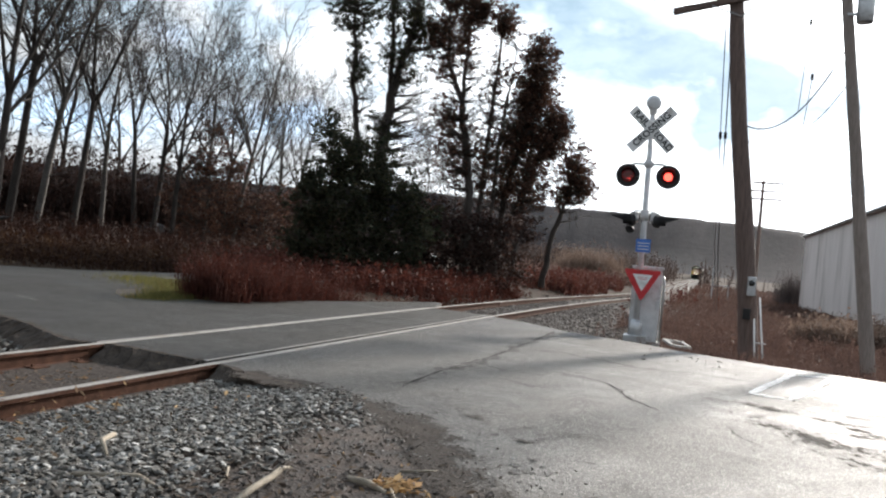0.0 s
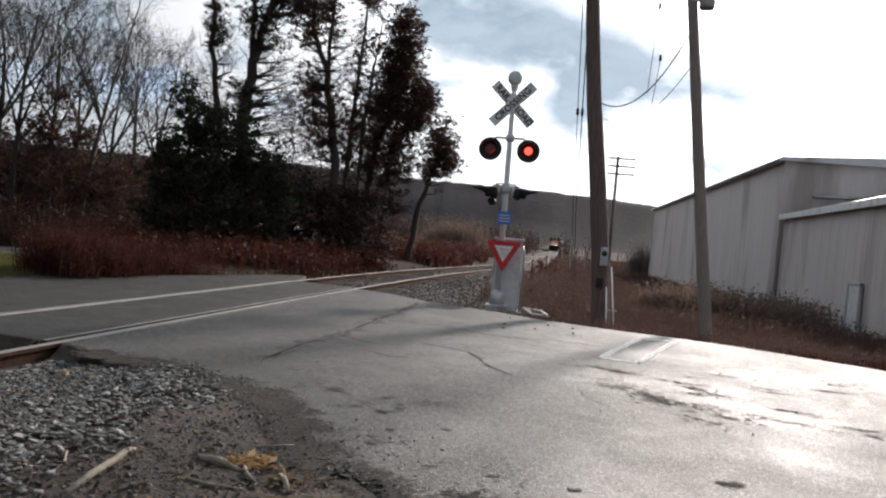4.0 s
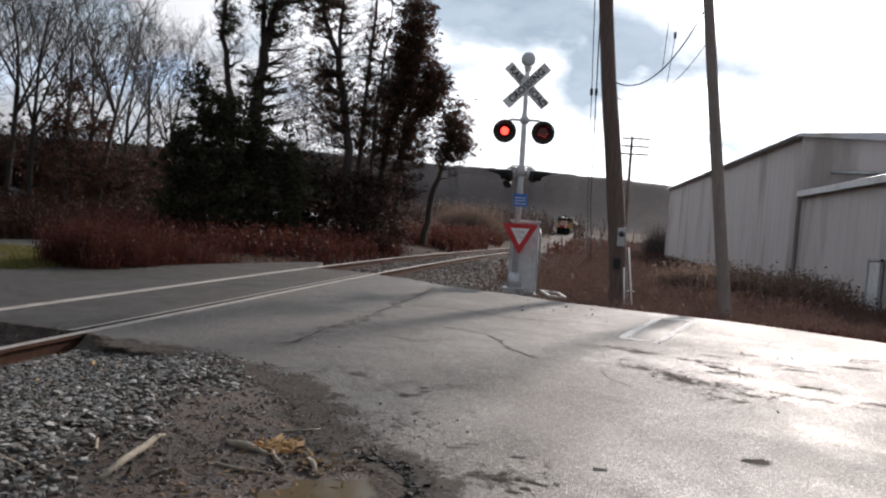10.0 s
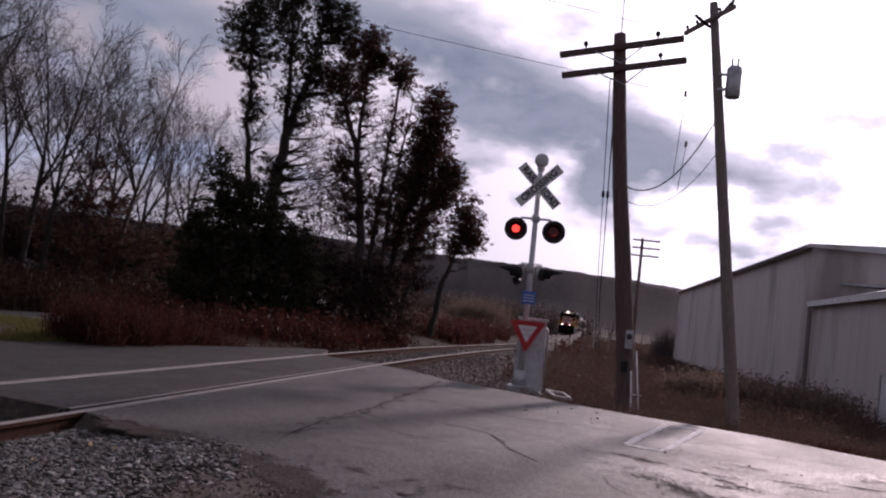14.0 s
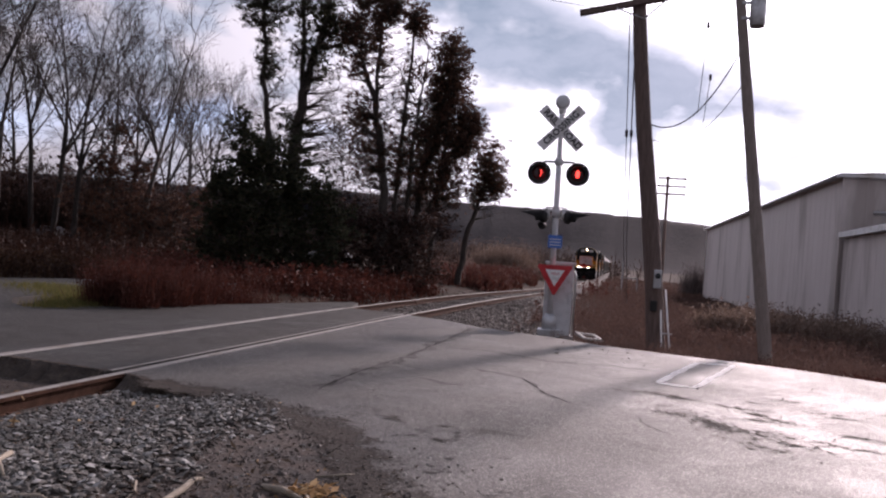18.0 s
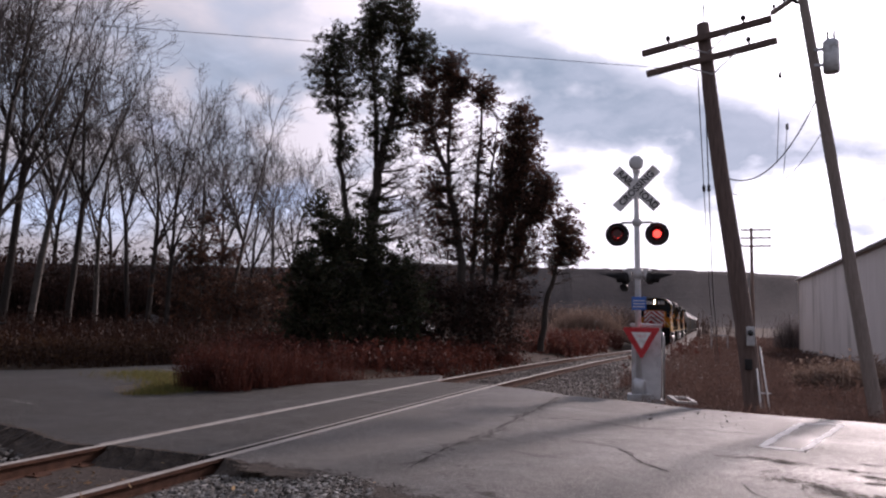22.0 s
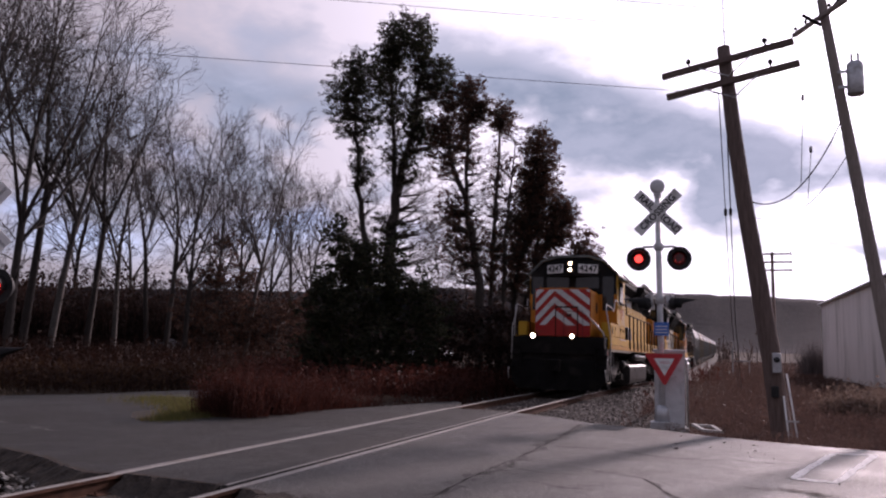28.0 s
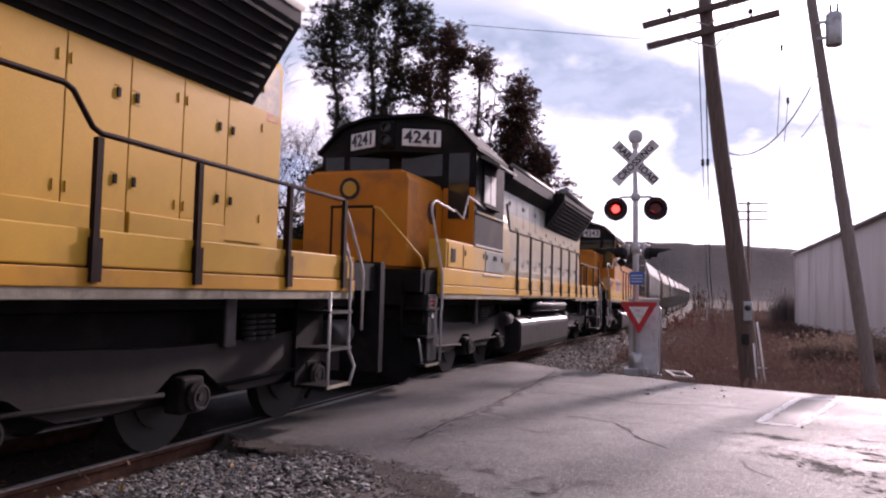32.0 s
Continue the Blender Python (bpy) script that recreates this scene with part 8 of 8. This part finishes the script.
# ---- ballast, debris ----
def stones(name, spots, seed, mat, parent, label, full=False):
    """Loose angular stones, joined: (x, y, z, size) each; full: rounder stones with more facets."""
    rng = np.random.default_rng(seed)
    if full:
        g = (1 + 5 ** 0.5) / 2
        base = np.array([(-1, g, 0), (1, g, 0), (-1, -g, 0), (1, -g, 0), (0, -1, g), (0, 1, g), (0, -1, -g), (0, 1, -g), (g, 0, -1), (g, 0, 1), (-g, 0, -1), (-g, 0, 1)], float) / 1.902
        tri = np.array([(0, 11, 5), (0, 5, 1), (0, 1, 7), (0, 7, 10), (0, 10, 11), (1, 5, 9), (5, 11, 4), (11, 10, 2), (10, 7, 6), (7, 1, 8),
                        (3, 9, 4), (3, 4, 2), (3, 2, 6), (3, 6, 8), (3, 8, 9), (4, 9, 5), (2, 4, 11), (6, 2, 10), (8, 6, 7), (9, 8, 1)])
    else:
        base = np.array([(1, 0, 0), (-1, 0, 0), (0, 1, 0), (0, -1, 0), (0, 0, 1), (0, 0, -1)], float)
        tri = np.array([(0, 2, 4), (2, 1, 4), (1, 3, 4), (3, 0, 4), (2, 0, 5), (1, 2, 5), (3, 1, 5), (0, 3, 5)])
    s = np.array(spots)
    n, m = len(s), len(base)
    if full:
        v = base[None] * rng.uniform(0.66, 1.15, (n, m, 1)) + rng.normal(0, 0.17, (n, m, 3))
        v[:, :, 0] *= rng.uniform(0.9, 1.55, (n, 1))
        v[:, :, 2] *= rng.uniform(0.32, 0.62, (n, 1))
        tip = rng.normal(0, 0.28, (n, 1))
        v[:, :, 2] += tip * v[:, :, 0]
    else:
        v = base[None] * rng.uniform(0.55, 1.25, (n, m, 1)) + rng.normal(0, 0.22, (n, m, 3))
        v[:, :, 2] *= 0.55
    a = rng.uniform(0, 6.28, n)
    c, si = np.cos(a), np.sin(a)
    x = v[:, :, 0] * c[:, None] - v[:, :, 1] * si[:, None]
    y = v[:, :, 0] * si[:, None] + v[:, :, 1] * c[:, None]
    v = np.stack([x, y, v[:, :, 2]], -1) * s[:, None, 3:4] + s[:, None, :3]
    me = bpy.data.meshes.new(name)
    me.from_pydata(v.reshape(-1, 3).tolist(), [], (tri[None] + m * np.arange(n)[:, None, None]).reshape(-1, 3).tolist())
    me.materials.append(mat)
    ob = new(name, me)
    ob["label"], ob["kind"] = label, "stuff"
    ob.parent = parent
    return ob


def stone_tones(name, tones):
    m = bpy.data.materials.new(name)
    m.use_nodes = True
    n = Nodes(m.node_tree)
    r = n.add("ShaderNodeNewGeometry").outputs["Random Per Island"]
    col = n.ramp(r, list(zip((0.0, 0.3, 0.75, 1.0), tones)))
    co = n.add("ShaderNodeTexCoord").outputs["Object"]
    f = n.noise(co, 60.0, 3.0, 0.6)
    col = n.mix(0.4, col, n.ramp(f, [(0.3, 0.3), (0.7, 0.75)]), "OVERLAY")
    b = n.add("ShaderNodeBump", {"Strength": 0.5, "Distance": 0.01, "Height": f})
    p = n.add("ShaderNodeBsdfPrincipled", {"Base Color": col, "Roughness": 0.8, "Normal": b.outputs[0]})
    n.add("ShaderNodeOutputMaterial", {0: p.outputs[0]})
    return m


LOOSE = stone_tones("loose_stone", ((0.030, 0.024, 0.019), (0.072, 0.064, 0.053), (0.130, 0.126, 0.115), (0.33, 0.325, 0.305)))
DULL_STONE = stone_tones("dull_stone", ((0.022, 0.016, 0.013), (0.05, 0.038, 0.031), (0.095, 0.076, 0.064), (0.2, 0.175, 0.155)))
rng = np.random.default_rng(77)


def scatter(n, x0, x1, y0, y1, top, lo, hi, keep=None):
    res = []
    for _ in range(n):
        x, y = rng.uniform(x0, x1), rng.uniform(y0, y1)
        if keep is None or keep(x, y):
            res.append((x, y, top(x, y) + rng.uniform(-0.01, 0.012), rng.uniform(lo, hi)))
    return res


def bed_top(x, y):
    """The heaped stone beside the near rail."""
    u = x + track_shift(y)
    if u < 0.2:
        return -0.15
    return -0.115 + 0.10 * min(1.0, max(0.0, (u - 0.5) / 1.0)) + 0.03 * min(1.0, max(0.0, (u - 1.5) / 0.4)) + 0.025 * math.sin(min(1.0, u / 2.4) * 3.14) + 0.02 * noise.noise(Vector((x * 1.6, y * 1.6, 0)))


near_edge = lambda x, y: rng.random() < (y + 2.0) / 2.5 and y < 6.42 - 0.10 * x - 0.03 * x * x and rng.random() < (2.48 + 0.10 * math.sin(y * 5) + 0.12 * math.sin(y * 2.3 + 1) - 0.34 * max(0.0, y - 4.6) - x) / 0.8
stones("loose_ballast", scatter(43000, 0.10, 3.0, -2.0, 6.4, bed_top, 0.009, 0.029, near_edge), 1, LOOSE, line, "heap of loose grey ballast stones", True)
stones("loose_ballast", scatter(3600, -4.4, -1.62, 1.0, 6.9, lambda x, y: -0.15 + 0.03 * noise.noise(Vector((x, y, 1))), 0.016, 0.036, lambda x, y: y < 6.3 + 0.25 * max(0, -1.9 - x)), 2, LOOSE, line, "loose grey ballast stones", True)
stones("loose_ballast", scatter(1500, -1.42, -0.10, 0.5, 6.4, lambda x, y: -0.165, 0.012, 0.028), 3, DULL_STONE, line, "loose stones between the rails")


def far_bed(x, y):
    """The top of the stone bed or of the soil beside it, past the crossing."""
    u = x + track_shift(y)
    bed = -0.9
    for (x0, z0), (x1, z1) in zip(BED, BED[1:]):
        if x0 <= u <= x1:
            bed = z0 + (z1 - z0) * (u - x0) / (x1 - x0)
    return max(bed + track_z(y), ground_z(x, y)) + 0.006


on_rail = lambda x, y: min(abs(x + track_shift(y)), abs(x + track_shift(y) + 1.505)) < 0.09
past_road = lambda x, y: y > 16.4 - 0.75 * max(0, x) and not on_rail(x, y) and rng.random() < (3.9 - x) / 2.2 and rng.random() < (x + 4.4) / 1.4
stones("loose_ballast", scatter(26000, -4.4, 3.9, 13.4, 31, far_bed, 0.022, 0.05, past_road), 4, DULL_STONE, line, "dull brown ballast stones along the line")
stones("loose_ballast", scatter(9000, -6.0, 2.6, 31, 62, far_bed, 0.035, 0.075, lambda x, y: not on_rail(x, y) and abs(x + 0.75 + track_shift(y)) < 3.0), 6, DULL_STONE, line, "dull brown ballast stones along the line")
stones("gravel", scatter(8000, 1.6, 4.1, 1.5, 6.2, lambda x, y: -0.006, 0.004, 0.016, lambda x, y: math.hypot((x - 3.70) / 0.36, (y - 3.50) / 0.33) > 1 and y < 7.0 - 0.5 * x + 0.35 * (x < 2.6) + rng.normal(0, 0.12) and rng.random() < 0.30 + 1.2 * max(0.0, 2.9 - x)), 5, LOOSE, shoulder, "gravel pressed into the mud")
def edge_x(y):
    """Where the asphalt gives way to mud, by the distance along the line."""
    return 4.15 - 0.62 * max(0.0, y - 3.2) - 0.10 * max(0.0, y - 3.2) ** 2


def on_shoulder(x, y):
    if math.hypot((x - 3.70) / 0.38, (y - 3.50) / 0.36) < 1:
        return False                             # the puddle
    return rng.random() < 1.15 - 2.2 * max(0.0, x - edge_x(y)) - 0.5 * max(0.0, edge_x(y) - x - 1.0)


CLOD = material("mud_clod", (0.03, 0.024, 0.02), (0.075, 0.06, 0.048), 12, 0.75, bump=0.6, grain=60)
stones("clods", scatter(1300, 1.2, 4.5, 2.4, 6.6, lambda x, y: 0.0, 0.005, 0.030, on_shoulder), 15, CLOD, shoulder, "crumbs and clods of dark mud")
stones("grit", scatter(6000, 1.2, 4.4, 2.2, 6.5, lambda x, y: 0.0, 0.004, 0.016, on_shoulder), 16, DULL_STONE, shoulder, "grit strewn over the mud")
stones("road_pebbles", scatter(30, 3.6, 5.0, 11.6, 13.2, lambda x, y: 0.004, 0.012, 0.03) + scatter(26, 2.0, 4.6, 3.9, 7.5, lambda x, y: 0.004, 0.006, 0.015, lambda x, y: y > 7.4 - x) + scatter(40, 4.8, 8.0, 6.5, 11.0, lambda x, y: 0.004, 0.006, 0.016), 6, LOOSE, road, "pebbles strewn on the asphalt")


def litter(name, spots, n, size, mat, seed, z, label, category):
    rg = np.random.default_rng(seed)
    s = np.array(spots)
    pk = rg.integers(0, len(s), n)
    p = np.c_[s[pk, :2] + rg.normal(0, 1, (n, 2)) * s[pk, 2:3], z + rg.uniform(0.003, 0.03, n)]
    a = np.c_[rg.normal(0, 1, (n, 2)), rg.normal(0, 0.3, n)]
    a /= np.linalg.norm(a, axis=1)[:, None]
    b = np.cross(a, np.c_[rg.normal(0, 0.35, (n, 2)), np.ones(n)])
    w = (size * rg.uniform(0.4, 1.6, n))[:, None]
    v = np.stack([p - a * w, p - b * w * 0.3, p + a * w, p + b * w * 0.3], 1).reshape(-1, 3)
    me = bpy.data.meshes.new(name)
    me.from_pydata(v.tolist(), [], np.arange(n * 4).reshape(-1, 4).tolist())
    me.materials.append(mat)
    return tagged(new(name, me), label, category, kind="stuff")


litter("husks", [(3.14, 4.15, 0.05), (3.2, 4.0, 0.07), (3.08, 4.08, 0.06)], 70, 0.045, HUSK, 1, -0.004, "heap of yellow corn husks on the mud", "husks")
litter("leaf_litter", [(0.9, 3.4, 0.5), (0.6, 4.4, 0.4), (2.9, 3.6, 0.35), (3.3, 3.3, 0.25), (1.2, 2.4, 0.5)], 420, 0.03, LEAF_LITTER, 2, -0.02, "dead leaves among the stones", "leaves")
litter("leaf_litter", [(-0.75, 5.6, 0.3), (-0.8, 4.6, 0.3), (-0.7, 3.4, 0.3), (-0.9, 2.4, 0.3)], 260, 0.03, LEAF_LITTER, 7, -0.155, "dead leaves and twigs between the rails", "leaves")
litter("leaf_litter", [(-4.6, 6.2, 0.35), (-5.2, 6.9, 0.35), (-5.6, 7.3, 0.35)], 420, 0.05, LEAF_LITTER, 3, -0.08, "orange-brown leaves round the mast foot", "leaves")
litter("wood_chips", [(2.0, 4.6, 0.5), (2.6, 4.4, 0.3), (1.0, 4.8, 0.8), (-0.7, 3.8, 0.5), (0.5, 2.6, 0.6)], 90, 0.035, HUSK, 4, -0.03, "splinters and straw on the gravel", "litter")
litter("wood_chips", [(2.4, 3.7, 0.35), (2.9, 3.5, 0.3), (3.3, 3.9, 0.2), (2.2, 4.4, 0.4), (2.9, 4.3, 0.3), (1.7, 3.6, 0.5), (2.0, 3.0, 0.4)], 420, 0.028, leaf_material("rotten_chips", (0.022, 0.015, 0.010), (0.05, 0.034, 0.022), (0.12, 0.085, 0.055)), 14, 0.0, "dark rotten chips and twigs on the mud", "litter")
litter("husks", [(3.48, 3.80, 0.05), (3.56, 3.84, 0.06), (3.40, 3.86, 0.05)], 60, 0.035, leaf_material("brown_husk", (0.05, 0.034, 0.02), (0.11, 0.075, 0.04), (0.20, 0.14, 0.08)), 15, 0.0, "brown husks and roots at the puddle", "husks")
CHUNK = material("tar_chunk", (0.008, 0.007, 0.006), (0.022, 0.020, 0.018), 20, 0.8, bump=0.5, grain=80, spec=0.2)
rim = [(3.58, 4.10), (3.74, 4.09), (3.88, 4.0), (3.97, 3.84), (4.03, 3.66), (4.05, 3.46), (4.02, 3.28)]
spots = []
for k in range(260):
    f = rng.uniform(0, len(rim) - 1.001)
    (xa, ya), (xb, yb) = rim[int(f)], rim[int(f) + 1]
    spots.append((xa + (xb - xa) * (f % 1) + rng.normal(0, 0.022), ya + (yb - ya) * (f % 1) + rng.normal(0, 0.022), 0.004, rng.uniform(0.008, 0.030)))
stones("tar_crumbs", spots, 21, CHUNK, road, "black crumbled tar along the edge of the pothole", True)
for pts, r in (([(2.58, 3.24, 0.0), (2.53, 3.5, 0.012), (2.50, 3.75, 0.015), (2.44, 3.93, 0.0), (2.47, 4.0, 0.0)], 0.020), ([(2.84, 4.02, 0.0), (2.98, 3.97, 0.02), (3.12, 3.93, 0.0)], 0.022),
               ([(3.12, 4.0, 0.0), (3.2, 3.85, 0.015), (3.32, 3.75, 0.0)], 0.012), ([(1.7, 3.1, 0.03), (2.0, 3.25, 0.04), (2.2, 3.2, 0.02)], 0.014), ([(1.35, 3.75, 0.05), (1.45, 3.55, 0.07), (1.62, 3.42, 0.04)], 0.016), ([(2.95, 3.68, 0.0), (3.1, 3.62, 0.012), (3.27, 3.66, 0.0)], 0.010),
               ([(3.36, 3.92, 0.01), (3.44, 3.80, 0.03), (3.5, 3.70, 0.01)], 0.014), ([(3.02, 4.35, 0.0), (3.16, 4.42, 0.012), (3.22, 4.52, 0.0)], 0.007), ([(2.2, 3.75, 0.01), (2.3, 3.6, 0.015), (2.34, 3.45, 0.0)], 0.008)):
    stick = thing("stick", None, "bleached broken stick lying on the gravel", "stick", "sticks")
    bm = bmesh.new()
    tube(bm, pts, [r] * (len(pts) - 1) + [r * 0.5], 7)
    part("wood", bm, TWIG, stick)


# ---- what moves ----
def motions():
    # the train comes up the line and passes
    front = [(0, 285.0), (3, 255.0), (6, 224.0), (9, 193.5), (13, 156.0), (17, 119.0), (19, 100.5), (21, 82.3), (23, 64.6), (24, 56.0), (25, 47.6), (26, 39.4), (27, 31.2), (28, 23.0),
             (29, 14.65), (29.5, 10.42), (30, 6.19), (30.5, 2.07), (31, -1.99), (31.5, -5.96), (32, -9.9)]
    for vehicle, back, length in train:
        walk(vehicle, [(t, on_track(y + back, length)) for t, y in front])
    # the lamps flash by turns: each bulb turns its lit face outwards and back
    period, share = 1.30, 0.623
    for lamps, late in ((lamps_main, 0.0), (lamps_far, 0.1)):
        for bulb, side in lamps:
            home = bulb.matrix_basis.translation.copy()
            on = side < 0
            rows = []
            t = 0.265 + late - period               # from here the west lamp burns
            marks = []
            while t < 34:
                marks += [(t, True), (t + share * period, False)]
                t += period
            angle = None
            for when, west in marks:
                lit = west if on else not west
                if angle is None:
                    angle = 0.0 if lit else 180.0
                    rows.append((0.0, angle))
                    continue
                if when < 0.14 or when > 31.85:
                    if when < 0.14:
                        angle = 0.0 if lit else 180.0
                        rows[0] = (0.0, angle)
                    continue
                goal = angle + 180.0
                rows += [(when - 0.12, angle), (when - 0.05, angle), (when - 0.0167, angle + 60.0), (when + 0.0166, angle + 120.0), (when + 0.05, goal), (when + 0.12, goal)]
                angle = goal
            rows.append((32.0, angle))
            walk(bulb, [(t, Matrix.Translation(home) @ pose(0, 0, 0, 0, 0, a % 360.0)) for t, a in rows])


motions()
